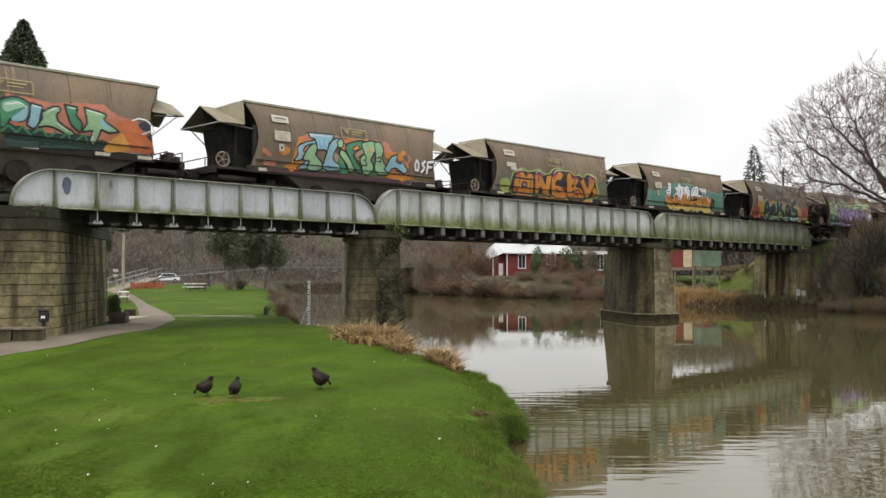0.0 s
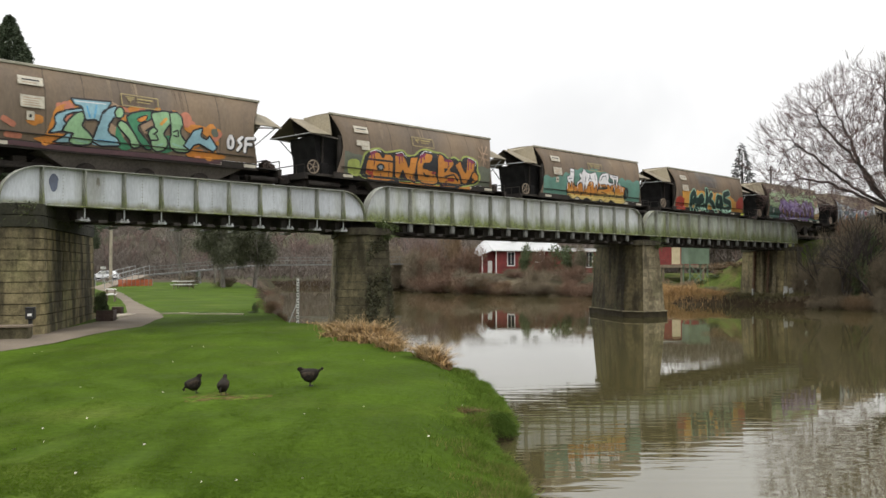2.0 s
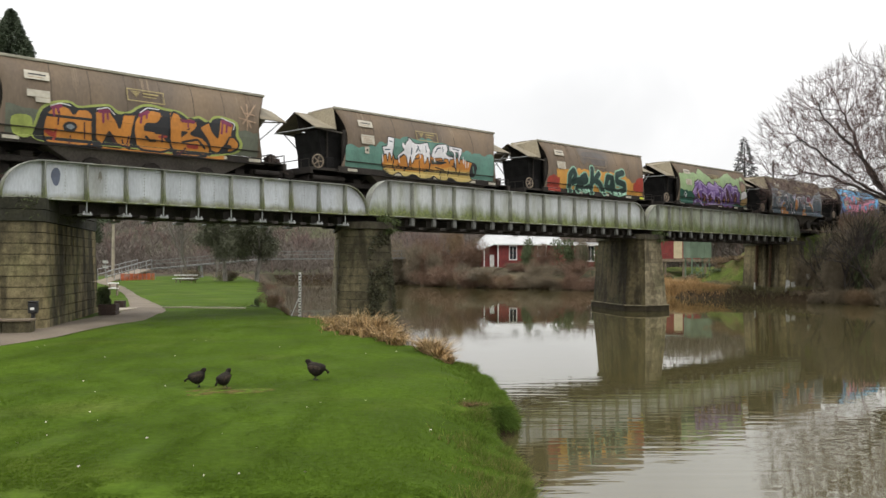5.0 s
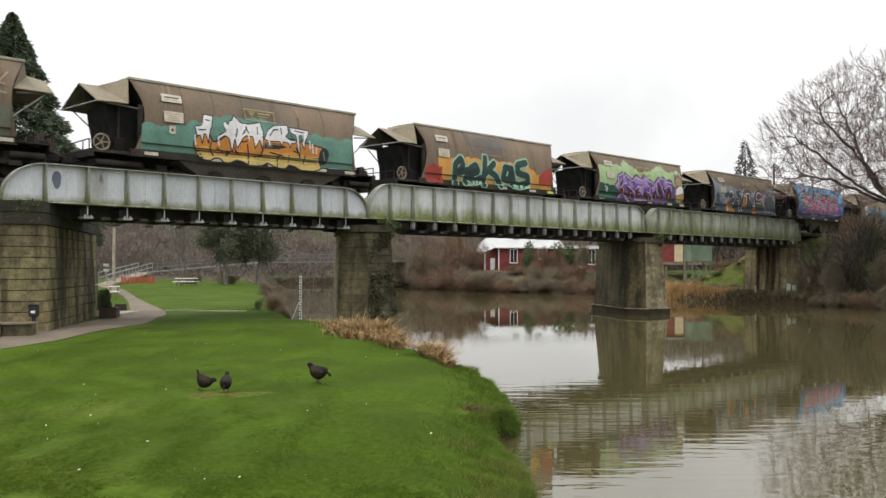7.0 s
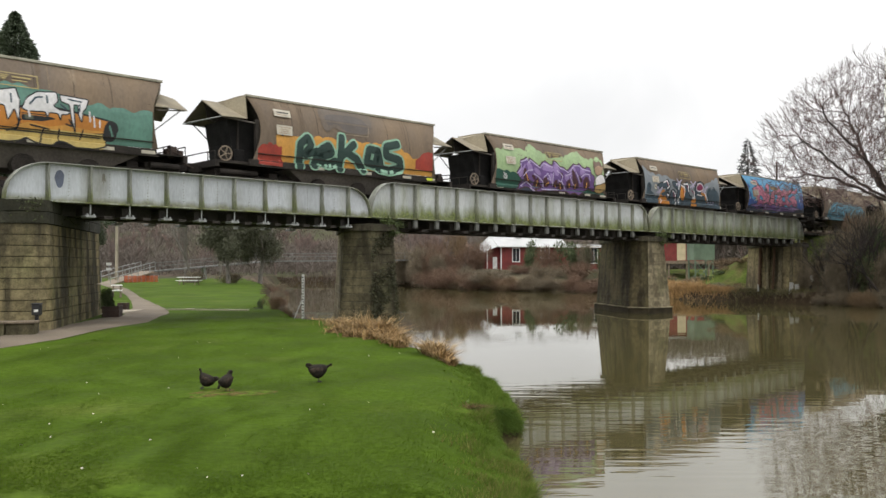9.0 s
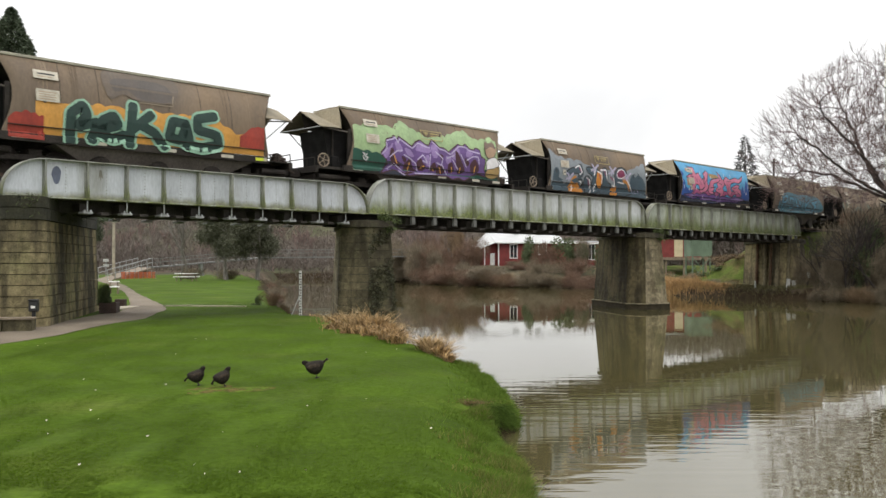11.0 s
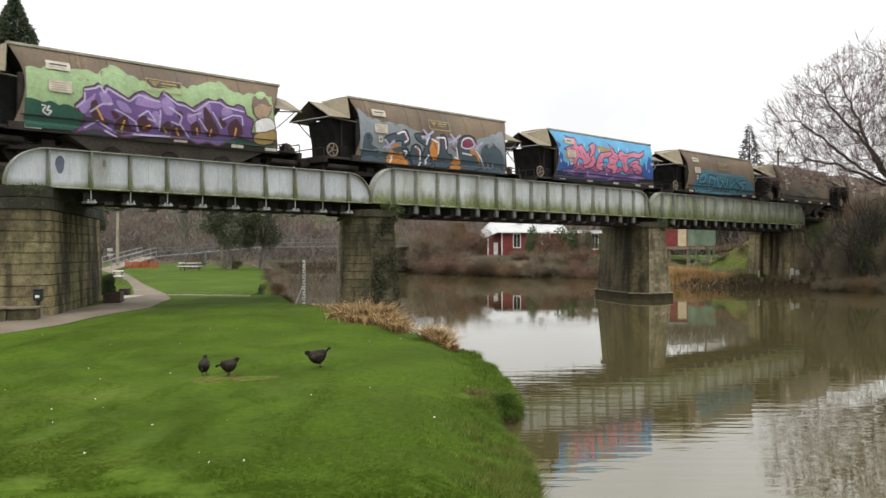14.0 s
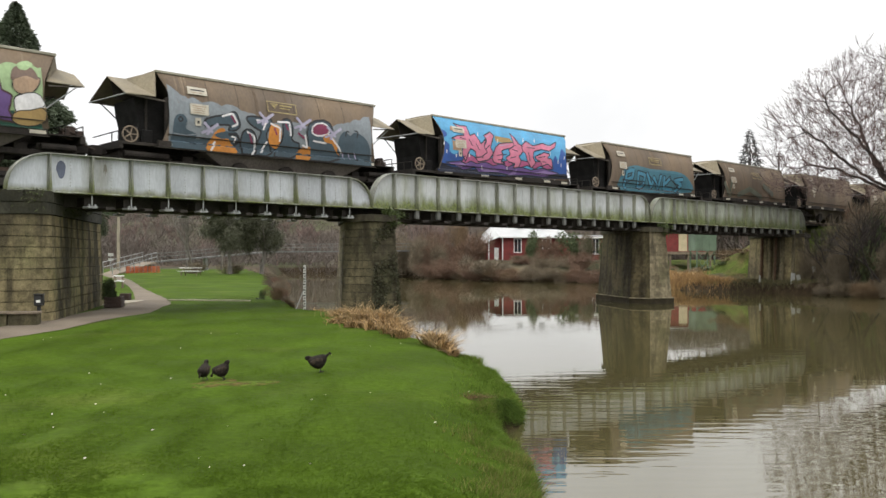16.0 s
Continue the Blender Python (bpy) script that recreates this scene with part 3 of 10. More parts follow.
    for i in range(6):
        cap.faces.new((lo[i], lo[(i + 1) % 6], hi[(i + 1) % 6], hi[i]))
    part("capstone", cap, CAP_STONE, p, "mossy dark capstone")
    if plinth:
        pl = bmesh.new()
        lo = [pl.verts.new((x, y, zbase - 1.2)) for x, y in plan(zbase, 0.12)]
        hi = [pl.verts.new((x, y, zbase + 0.05)) for x, y in plan(zbase, 0.09)]
        pl.faces.new(lo[::-1]), pl.faces.new(hi)
        for i in range(6):
            pl.faces.new((lo[i], lo[(i + 1) % 6], hi[(i + 1) % 6], hi[i]))
        part("footing", pl, STONE_WET, p, "stained footing at the waterline")
        ledge = bmesh.new()
        lo = [ledge.verts.new((x, y, zbase + 0.051)) for x, y in plan(zbase, 0.13)]
        hi = [ledge.verts.new((x, y, zbase + 0.10)) for x, y in plan(zbase, 0.11)]
        ledge.faces.new(lo[::-1]), ledge.faces.new(hi)
        for i in range(6):
            ledge.faces.new((lo[i], lo[(i + 1) % 6], hi[(i + 1) % 6], hi[i]))
        part("ledge", ledge, STONE_NOSE, p, "pale ledge above the footing")
    return p


SKEW = -33.7
pier(PIER_AT[1] + 1.33, 3.5, -0.9, "sandstone pier with a pointed nose among dry reeds", 3.2, 1.0, 0.055, 14, SKEW, pale=(5,))
pier(PIER_AT[2] + 1.33, 3.5, -0.33, "weathered sandstone pier standing in the river", 3.2, 1.0, 0.07, 17, SKEW, plinth=True, pale=(1,), stone=STONE_RIVER)
pier(PIER_AT[3] + 0.4, 3.5, 0.2, "stained sandstone pier on the far bank", 3.2, 1.0, 0.05, 9, SKEW, stone=STONE_PALE)


# rusty pipes and timber fenders down the last pier
last = BRIDGE @ pose(PIER_AT[3] + 0.4, 0, 0, 0, 0, SKEW)
for fx, fy, wide, tone in ((-1.06, -1.6, 0.09, RUST), (-1.05, -0.9, 0.13, STONE_NOSE), (-1.05, 0.3, 0.12, RUST), (-0.5, -3.0, 0.12, STONE_NOSE), (-0.95, -2.3, 0.16, STONE_NOSE)):
    f = thing("pier_fender", last @ pose(fx - 0.12, fy, 0), "weathered brown fender post against the pier", "post", "fender posts at the far pier")
    part("post", tube(bmesh.new(), (-0.16, 0, 0.0), (0, 0, 3.5), wide, n=8), tone, f)


# ---- the abutment beside the path ----
def abutment():
    """A big block of coursed masonry with a rounded corner towards the path."""
    m = pose(-11.84, 24.4, 0, 0, 0, 12.2)
    a = thing("bridge_abutment", m, "coursed sandstone abutment with dark mossy top, beside the path", "bridge abutment")
    R = 0.45

    def plan(o, run=8.5, back=8.0):
        pts = [(-run, -o)]
        for i in range(6):
            t = math.pi / 2 * i / 5
            pts.append((-R + (R + o) * math.sin(t), R - (R + o) * math.cos(t)))
        return pts + [(o, back)]

    core = bmesh.new()
    for z0, z1 in ((-0.5, 4.05),):
        lo = [core.verts.new((x, y, z0)) for x, y in plan(-0.06) + [(-8.5, 8)]]
        hi = [core.verts.new((x, y, z1)) for x, y in plan(-0.06) + [(-8.5, 8)]]
        core.faces.new(lo[::-1]), core.faces.new(hi)
        for i in range(len(lo)):
            core.faces.new((lo[i], lo[(i + 1) % len(lo)], hi[(i + 1) % len(lo)], hi[i]))
    part("core", core, JOINT, a)
    rng = random.Random(5)
    z = -0.2
    course = 0
    while z < 3.95:
        cap = z > 3.34
        h = 0.36 if cap else 0.3228
        o0 = 0.06 if cap else 0.045 * (3.4 - z)
        line = plan(o0)
        length = [0.0]
        for p, q in zip(line, line[1:]):
            length.append(length[-1] + math.dist(p, q))

        def at_(d, o):
            L = plan(o)
            for i in range(len(length) - 1):
                if d <= length[i + 1] + 1e-6:
                    f = (d - length[i]) / (length[i + 1] - length[i])
                    return (L[i][0] + (L[i + 1][0] - L[i][0]) * f, L[i][1] + (L[i + 1][1] - L[i][1]) * f)
            return L[-1]

        d = -rng.uniform(0, 0.8)
        while d < length[-1]:
            e = d + rng.uniform(0.8, 1.35)
            d0, d1 = max(d, 0) + 0.003, min(e, length[-1]) - 0.003
            if d1 - d0 > 0.1:
                stops = [d0] + [x for x in length if d0 < x < d1] + [d1]
                out = rng.uniform(0, 0.012)
                b = bmesh.new()
                rows = []
                for x in stops:
                    f, k = at_(x, o0 + out), at_(x, o0 - 0.2)
                    rows.append([b.verts.new((*f, z + 0.011)), b.verts.new((*f, z + h - 0.011)), b.verts.new((*k, z + h - 0.011)), b.verts.new((*k, z + 0.011))])
                for r, s in zip(rows, rows[1:]):
                    for i in range(4):
                        b.faces.new((r[i], r[(i + 1) % 4], s[(i + 1) % 4], s[i]))
                b.faces.new(rows[0][::-1]), b.faces.new(rows[-1])
                part("stone", b, MOSS_STONE if cap else (STONE_SIDE if d0 > 8.4 else STONE_PALE), a)
            d = e
        z += h
        course += 1
    return a


STONE_SIDE = weathered("damp_stained_sandstone", (0.235, 0.192, 0.100), (0.105, 0.090, 0.048), (0.024, 0.021, 0.013), (0.110, 0.112, 0.044), 0.10, 0.48, 0.51, 0.54)
MOSS_STONE = mat("dark_mossy_stone", (0.0252, 0.0245, 0.0144), 0.95, vary=0.35, grain=2, fine=14, bump=0.6, second=(0.0648, 0.0612, 0.0432), second_at=0.66, each=0.2)
abutment()

# ---- the path ----
PATH_EDGE_NEAR = [(-10.2, 8.0), (-10.9, 16.0), (-10.95, 20.4), (-10.45, 22.9), (-10.2, 25.2), (-10.05, 28.0), (-11.2, 33.6), (-12.6, 37.1), (-14.9, 42.2), (-18.5, 50.2), (-24.8, 65), (-32, 80)]
PATH_EDGE_FAR = [(-13.2, 8.0), (-12.8, 16.0), (-12.6, 20.2), (-12.4, 22.6), (-12.0, 24.6), (-12.4, 28.6), (-12.45, 32.0), (-14.0, 37.1), (-16.5, 43.5), (-20.2, 52.5), (-26.2, 66), (-33.6, 80)]
bm = bmesh.new()
rows = []
for (ax, ay), (bx, by) in zip(PATH_EDGE_NEAR, PATH_EDGE_FAR):
    rows.append([(ax + (bx - ax) * i / 4, ay + (by - ay) * i / 4) for i in range(5)])
fine_rows = []
for a, b in zip(rows, rows[1:]):
    for k in range(6):
        fine_rows.append([(p[0] + (q[0] - p[0]) * k / 6, p[1] + (q[1] - p[1]) * k / 6) for p, q in zip(a, b)])
fine_rows.append(rows[-1])
vr = [[bm.verts.new((x, y, max(land(x, y), land(x + 0.3, y + 0.3)) + 0.008 + 0.02 * (1 - abs(i - 2) / 2))) for i, (x, y) in enumerate(r)] for r in fine_rows]
for a, b in zip(vr, vr[1:]):
    for i in range(4):
        bm.faces.new((a[i], a[i + 1], b[i + 1], b[i]))
path = part("pavement", bm, PATH, smooth=True)
tagged(path, "worn brownish asphalt footpath curving over the lawn", "footpath", kind="structure")


# ---- hopper wagons ----
# In a wagon's space x runs along the track, 0 at the left end of the roof; y across, near side negative; z over the rail.
LEN = 9.35
ROOF_0, ROOF_1 = -0.26, 9.42
PITCH = 12.97
SIDE = [(3.66, 0.85), (3.45, 0.98), (3.1, 1.15), (2.7, 1.27), (2.3, 1.33), (1.9, 1.34), (1.5, 1.31), (1.22, 1.27)]


def half_width(z):
    return float(np.interp(z, [a for a, _ in reversed(SIDE)], [b for _, b in reversed(SIDE)]))


def sheet_ends(z):
    """Where the side sheet begins and ends at a height."""
    heights = [1.22, 1.5, 1.9, 2.3, 2.7, 3.0, 3.3, 3.66]
    left = float(np.interp(z, heights, [0.30, 0.55, 0.88, 1.05, 1.0, 0.78, 0.42, 0.03]))
    right = float(np.interp(z, heights, [0.62, 0.75, 0.93, 1.0, 0.92, 0.70, 0.40, 0.03]))
    return ROOF_0 + 0.38 * left, ROOF_1 - 0.48 * right


def make_wagon():
    w = thing("hopper_wagon", pose(0, 0, 0), "brown cement hopper wagon", "railway wagon", "wagons of the train")
    # curved side sheets
    for s in (-1, 1):
        vs, fs = [], []
        zs = np.linspace(1.22, 3.66, 15)
        nx = 24
        for z in zs:
            x0, x1 = sheet_ends(z)
            for i in range(nx + 1):
                vs.append((x0 + (x1 - x0) * i / nx, s * half_width(z), z))
        n = len(vs)
        for z in zs:
            x0, x1 = sheet_ends(z)
            for i in range(nx + 1):
                vs.append((x0 + (x1 - x0) * i / nx, s * (half_width(z) - 0.03), z))
        for j in range(len(zs) - 1):
            for i in range(nx):
                a = j * (nx + 1) + i
                q = (a, a + 1, a + 2 + nx, a + 1 + nx)
                fs += [q, tuple(n + k for k in reversed(q))]
            for i in (0, nx):
                a = j * (nx + 1) + i
                fs.append((a, a + nx + 1, a + nx + 1 + n, a + n))
        raw("side_sheet", vs, fs, WAGON_BROWN, w, smooth=True)
        part("roof_edge_rail", boxed(ROOF_0 - 0.02, ROOF_1 + 0.02, s * 0.87 - 0.05, s * 0.87 + 0.05, 3.61, 3.70, 0.012), ROOF_RAIL, w, "dusty rail along the roof edge")
        b = boxed(-0.35, LEN - 0.3, s * 1.31 - 0.05, s * 1.31 + 0.05, 0.98, 1.2, 0.01)
        box(b, -0.45, LEN - 0.25, s * 1.34 - 0.06, s * 1.34 + 0.06, 0.95, 0.979)
        part("side_sill", b, WAGON_DARK, w)
        part("side_stringer", boxed(0.0, LEN - 0.42, s * 1.345 - 0.03, s * 1.345 + 0.03, 1.43, 1.455), WAGON_DARK, w)
        for x in (0.35, 2.75, 5.15, 7.35, 8.75):
            part("sill_plate", boxed(x - 0.24, x + 0.24, s * 1.368 - 0.01, s * 1.368 + 0.01, 1.03, 1.14), PALE_PLATE, w, "pale reflective plate")
        for x in (1.55, 2.75, 3.95, 5.15, 6.35, 7.55):
            vs = [(xx, s * (half_width(z) + 0.007), z) for z in np.linspace(1.46, 3.6, 9) for xx in (x - 0.014, x + 0.014)]
            raw("seam", vs, [(2 * i, 2 * i + 1, 2 * i + 3, 2 * i + 2) for i in range(8)], WAGON_SEAM, w)
    roof = bmesh.new()
    ys = np.linspace(-0.85, 0.85, 9)
    a = [[roof.verts.new((x, y, 3.67 + 0.03 * (1 - (y / 0.85) ** 2))) for y in ys] for x in (ROOF_0, ROOF_1)]
    b = [[roof.verts.new((x, y, 3.62)) for y in ys] for x in (ROOF_0, ROOF_1)]
    for i in range(8):
        roof.faces.new((a[0][i], a[0][i + 1], a[1][i + 1], a[1][i]))
        roof.faces.new((b[0][i], b[1][i], b[1][i + 1], b[0][i + 1]))
        for e in (0, 1):
            roof.faces.new((a[e][i], b[e][i], b[e][i + 1], a[e][i + 1]))
    part("roof", roof, WAGON_ROOF, w)
    # sloped end sheets of the hopper and the cowls over the end platforms
    for e in (0, 1):
        flip = (lambda x: x) if e == 0 else (lambda x: ROOF_0 + ROOF_1 - x)
        b = bmesh.new()
        prof = [(3.62, ROOF_0 + 0.04), (2.9, 0.2), (1.3, 1.3)]
        front, back = [], []
        for z, x in prof:
            hw = half_width(z) - 0.035
            front.append([b.verts.new((flip(x), s * hw, z)) for s in (-1, 1)])
            back.append([b.verts.new((flip(x + 0.05), s * hw, z)) for s in (-1, 1)])
        for r in (front, back):
            for p, q in zip(r, r[1:]):
                b.faces.new((p[0], p[1], q[1], q[0]))
        part("end_sheet", b, WAGON_DARK, w)
        for s in (-1, 1):
            if e == 0 or s > 0:
                b = bmesh.new()
                plate(b, [(flip(0.1), 2.5), (flip(1.4), 1.25), (flip(0.1), 1.25)], s * 1.2 - 0.03, s * 1.2 + 0.03)
                part("end_gusset", b, WAGON_DARK, w)
            out = -1.5 if e == 0 else -0.95
            if not (e == 0 and s < 0):
                part("cowl_stay", tube(bmesh.new(), (flip(out + 0.1), s * 1.1, 2.68), (flip(out + 1.2), s * 1.12, 1.75), 0.022, n=6), HANGER if s < 0 else WAGON_DARK, w)
            part("cowl_bracket", tube(bmesh.new(), (flip(out), s * 1.2, 2.68), (flip(0.05), s * 1.2, 2.58), 0.028, n=6), WAGON_GREY, w)
            pa, pb_ = (-0.05, 0.09) if e == 0 else (0.30, 0.44)
            part("corner_post", boxed(min(flip(pa), flip(pb_)), max(flip(pa), flip(pb_)), s * 1.2 - 0.06, s * 1.2 + 0.06, 1.0, 2.72), WAGON_DARK, w)
        # cowl: a gabled hood that rises to the roof's corners
        spots = [(-1.58, 3.42), (-0.95, 3.42)] if e == 0 else [(-1.15, 3.3), (-0.6, 3.4)]
        b = bmesh.new()
        for dz in (0.0, -0.03):
            ridge = [b.verts.new((flip(x), 0, z + dz)) for x, z in spots]
            ridge.append(b.verts.new((flip(ROOF_0 + 0.01), 0, 3.655 + dz)))
            for s in (-1, 1):
                eave = [b.verts.new((flip(x), s * hw, z + dz)) for x, hw, z in ((spots[0][0] + (0.12 if s < 0 else -0.12), 1.3, 2.68), (spots[1][0] + 0.1, 1.27, 2.70), (-0.4 if e == 0 else 0.14, 1.25, 2.71))]
                top = b.verts.new((flip(ROOF_0 + 0.01), s * 0.85, 3.65 + dz))
                b.faces.new((ridge[0], ridge[1], eave[1], eave[0]))
                b.faces.new((ridge[1], top, eave[2], eave[1]))
                b.faces.new((ridge[1], ridge[2], top))
        part("end_cowl", b, WAGON_ROOF, w, "dust-crusted sheet metal cowl")
        if e == 0:
            part("cowl_tie", tube(bmesh.new(), (-1.48, -1.28, 2.66), (-1.70, 1.28, 2.66), 0.026, n=6), HANGER, w)
            # added dark plate: closes the cowl's see-through gap, stands for its dark inside
            part("cowl_bulkhead", plate(bmesh.new(), [(-1.3, 2.67), (0.25, 2.67), (0.3, 3.55), (-0.95, 3.36), (-1.45, 3.34)], 0.05, 0.08), WAGON_DARK, w)
    # a solid, near-black block fills the machinery bay under the longer cowl
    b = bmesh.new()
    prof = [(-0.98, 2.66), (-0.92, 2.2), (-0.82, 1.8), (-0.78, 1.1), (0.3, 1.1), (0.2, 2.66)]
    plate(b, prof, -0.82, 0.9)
    part("machinery_bay", b, WAGON_BLACK, w, "flat black machinery bay")
    part("bay_post", boxed(-0.62, -0.54, -0.90, -0.83, 1.1, 2.66, 0.01), WAGON_DARK, w)
    # underframe
    b = boxed(-1.6, LEN + 0.9, -0.22, 0.22, 0.82, 1.1)
    box(b, -1.65, -1.5, -1.2, 1.2, 0.85, 1.1)
    box(b, LEN + 0.75, LEN + 0.9, -1.2, 1.2, 0.85, 1.1)
    box(b, -1.6, 0.4, -1.22, 1.22, 1.0, 1.1)
    box(b, LEN - 0.4, LEN + 0.9, -1.15, 1.15, 1.06, 1.1)
    part("underframe", b, WAGON_DARK, w)
    b = bmesh.new()
    for x0, x1 in ((1.9, 8.0),):
        for z0, z1, hw0, hw1, i in ((0.97, 0.25, 1.22, 0.85, 0.35),):
            lo = [b.verts.new((x, y, z1)) for x, y in ((x0 + i + 0.5, -hw1), (x1 - i - 0.5, -hw1), (x1 - i - 0.5, hw1), (x0 + i + 0.5, hw1))]
            hi = [b.verts.new((x, y, z0)) for x, y in ((x0 - 0.5, -hw0), (x1 + 0.5, -hw0), (x1 + 0.5, hw0), (x0 - 0.5, hw0))]
            b.faces.new(lo[::-1]), b.faces.new(hi)
            for k in range(4):
                b.faces.new((lo[k], lo[(k + 1) % 4], hi[(k + 1) % 4], hi[k]))
    part("discharge_hopper", b, WAGON_GREY, w, "dusty grey discharge hopper")
    for x in (2.9, 4.9, 6.9):
        part("hopper_hatch", tube(bmesh.new(), (x, -0.9, 0.36), (x, -1.14, 0.34), 0.40, 0.36, 14), WAGON_DARK, w)
    # bogies
    for cx in (0.95, LEN - 0.95):
        g = boxed(cx - 0.95, cx + 0.95, -0.92, -0.78, 0.4, 0.6, 0.03)
        box(g, cx - 0.95, cx + 0.95, 0.78, 0.92, 0.4, 0.6, 0.03)
        box(g, cx - 0.2, cx + 0.2, -0.9, 0.9, 0.42, 0.78, 0.02)
        bogie = part("bogie", g, WAGON_DARK, w)
        for wx in (-0.8, 0.8):
            for s in (-1, 1):
                q = tube(bmesh.new(), (cx + wx, s * 0.49, 0.425), (cx + wx, s * 0.62, 0.425), 0.425, n=20)
                tube(q, (cx + wx, s * 0.62, 0.425), (cx + wx, s * 0.8, 0.425), 0.14, n=10)
                part("wheel", q, WHEEL, bogie)
    # draw gear, air tanks and brake rigging crowded in under both end platforms
    for x0, x1 in ((-1.5, 0.25), (LEN - 0.5, LEN + 0.75)):
        q = boxed(x0, x1, -0.9, 0.9, 0.5, 0.819, 0.03)
        box(q, x0 + 0.1, x0 + 0.5, -1.05, 1.05, 0.35, 0.5, 0.02)
        box(q, x1 - 0.5, x1 - 0.1, -1.05, 1.05, 0.38, 0.5, 0.02)
        tube(q, (x0 + 0.1, -1.0, 0.7), (x1 - 0.1, -1.0, 0.7), 0.11, n=10)
        part("draw_gear", q, WAGON_DARK, w)
    q = bmesh.new()
    for x, y, h_ in ((LEN + 0.42, -0.7, 0.26), (LEN + 0.66, -0.45, 0.38), (LEN + 1.05, -0.15, 0.30)):
        box(q, x - 0.13, x + 0.13, y - 0.15, y + 0.15, 1.02, 1.1 + h_, 0.02)
    tube(q, (LEN + 0.3, -0.9, 1.3), (LEN + 1.2, -0.3, 1.2), 0.03, n=6)
    tube(q, (LEN + 0.8, -0.6, 1.0), (LEN + 1.5, -0.4, 0.8), 0.035, n=6)
    part("brake_valve_gear", q, RUSTY_GEAR, w, "rusty brown brake valves and pipes")
    # couplers, hand wheel and small gear on the end platforms
    for x0, x1 in ((-2.35, -1.6), (LEN + 0.9, LEN + 1.42)):
        q = boxed(x0, x1, -0.1, 0.1, 0.72, 0.95, 0.02)
        box(q, (x0 + x1) / 2 - 0.2, (x0 + x1) / 2 + 0.2, -0.2, 0.2, 0.66, 1.0, 0.03)
        part("coupler", q, WAGON_DARK, w)
    q = bmesh.new()
    for i in range(18):
        a0, a1 = math.tau * i / 18, math.tau * (i + 1) / 18
        tube(q, (-1.27 + 0.26 * math.cos(a0), -1.22, 1.34 + 0.26 * math.sin(a0)), (-1.27 + 0.26 * math.cos(a1), -1.22, 1.34 + 0.26 * math.sin(a1)), 0.026, n=5, caps=False)
    for i in range(5):
        a0 = math.tau * i / 5
        tube(q, (-1.27, -1.22, 1.34), (-1.27 + 0.26 * math.cos(a0), -1.22, 1.34 + 0.26 * math.sin(a0)), 0.02, n=5)
    part("hand_wheel", q, HANDWHEEL, w, "pale dusty hand brake wheel")
    part("brake_stand", boxed(-1.32, -1.0, -1.18, -0.99, 1.1, 1.6, 0.03), WAGON_DARK, w)
    part("equipment_box", boxed(-0.80, -0.45, -1.15, -0.95, 1.1, 1.55, 0.03), WAGON_BLACK, w)
    for x in (-1.62, LEN + 0.3, LEN + 0.85):
        q = bmesh.new()
        for yy in (-1.1, -0.55):
            tube(q, (x, yy, 1.08), (x, yy, 1.42), 0.022, n=5)
        tube(q, (x, -1.1, 1.42), (x, 1.1, 1.42), 0.022, n=5)
        part("end_railing", q, WAGON_DARK, w)
    return w


RUSTY_GEAR = mat("rusty_brake_gear", (0.05, 0.034, 0.026), 0.85, vary=0.35, grain=6, fine=40, bump=0.2)
WAGON_SEAM = mat("rusty_seam", (0.072, 0.0562, 0.0396), 0.85, vary=0.25, grain=3, fine=30)
WHEEL = mat("grimy_wheel_steel", (0.0252, 0.0187, 0.0144), 0.7, 0.3, vary=0.3, grain=4, fine=30, bump=0.1)
PALE_PLATE = mat("pale_plate", (0.44, 0.405, 0.325), 0.6, vary=0.15, grain=6, fine=40, bump=0.05)
HANDWHEEL = mat("dusty_tan_paint", (0.238, 0.187, 0.137), 0.8, vary=0.2, grain=6, fine=40, bump=0.1)
first_wagon = make_wagon()
WAGONS = [first_wagon]
for k in range(1, 15):
    WAGONS.append(copy_thing(first_wagon, pose(0, 0, 0)))
WAGON_LABELS = ["brown cement hopper wagon with green and salmon graffiti", "brown cement hopper wagon with green and blue graffiti",
                "brown cement hopper wagon with fat orange graffiti letters", "brown and teal hopper wagon with white and orange graffiti",
                "brown hopper wagon with dark green letters on amber paint", "pale green hopper wagon with purple graffiti letters",
                "grey-blue hopper wagon with slate and orange graffiti", "bright blue hopper wagon with pink graffiti letters",
                "brown hopper wagon with blue graffiti along the foot", "brown hopper wagon with faded grey-green scrawls"]
for k, w in enumerate(WAGONS):
    tagged(w, WAGON_LABELS[k] if k < len(WAGON_LABELS) else "plain brown cement hopper wagon, dusty and streaked")


# ---- paint on the wagons ----
def spray(name, colour):
    return mat(name, colour, 0.55, vary=0.14, grain=1.6, fine=14, bump=0.05, streak=2)


PAINT_SALMON, PAINT_ORANGE = spray("salmon_spray_paint", (0.396, 0.144, 0.0864)), spray("orange_spray_paint", (0.446, 0.173, 0.0252))
PAINT_GREEN, PAINT_MIDGREEN = spray("light_green_spray_paint", (0.215, 0.365, 0.195)), spray("mid_green_spray_paint", (0.0432, 0.187, 0.0936))
PAINT_DEEPGREEN, PAINT_FOREST = spray("deep_green_spray_paint", (0.013, 0.036, 0.0288)), spray("forest_green_spray_paint", (0.011, 0.064, 0.041))
PAINT_BLUE, PAINT_SKY, PAINT_ROYAL = spray("pale_blue_spray_paint", (0.21, 0.365, 0.42)), spray("sky_blue_spray_paint", (0.072, 0.288, 0.49)), spray("royal_blue_spray_paint", (0.0216, 0.072, 0.259))
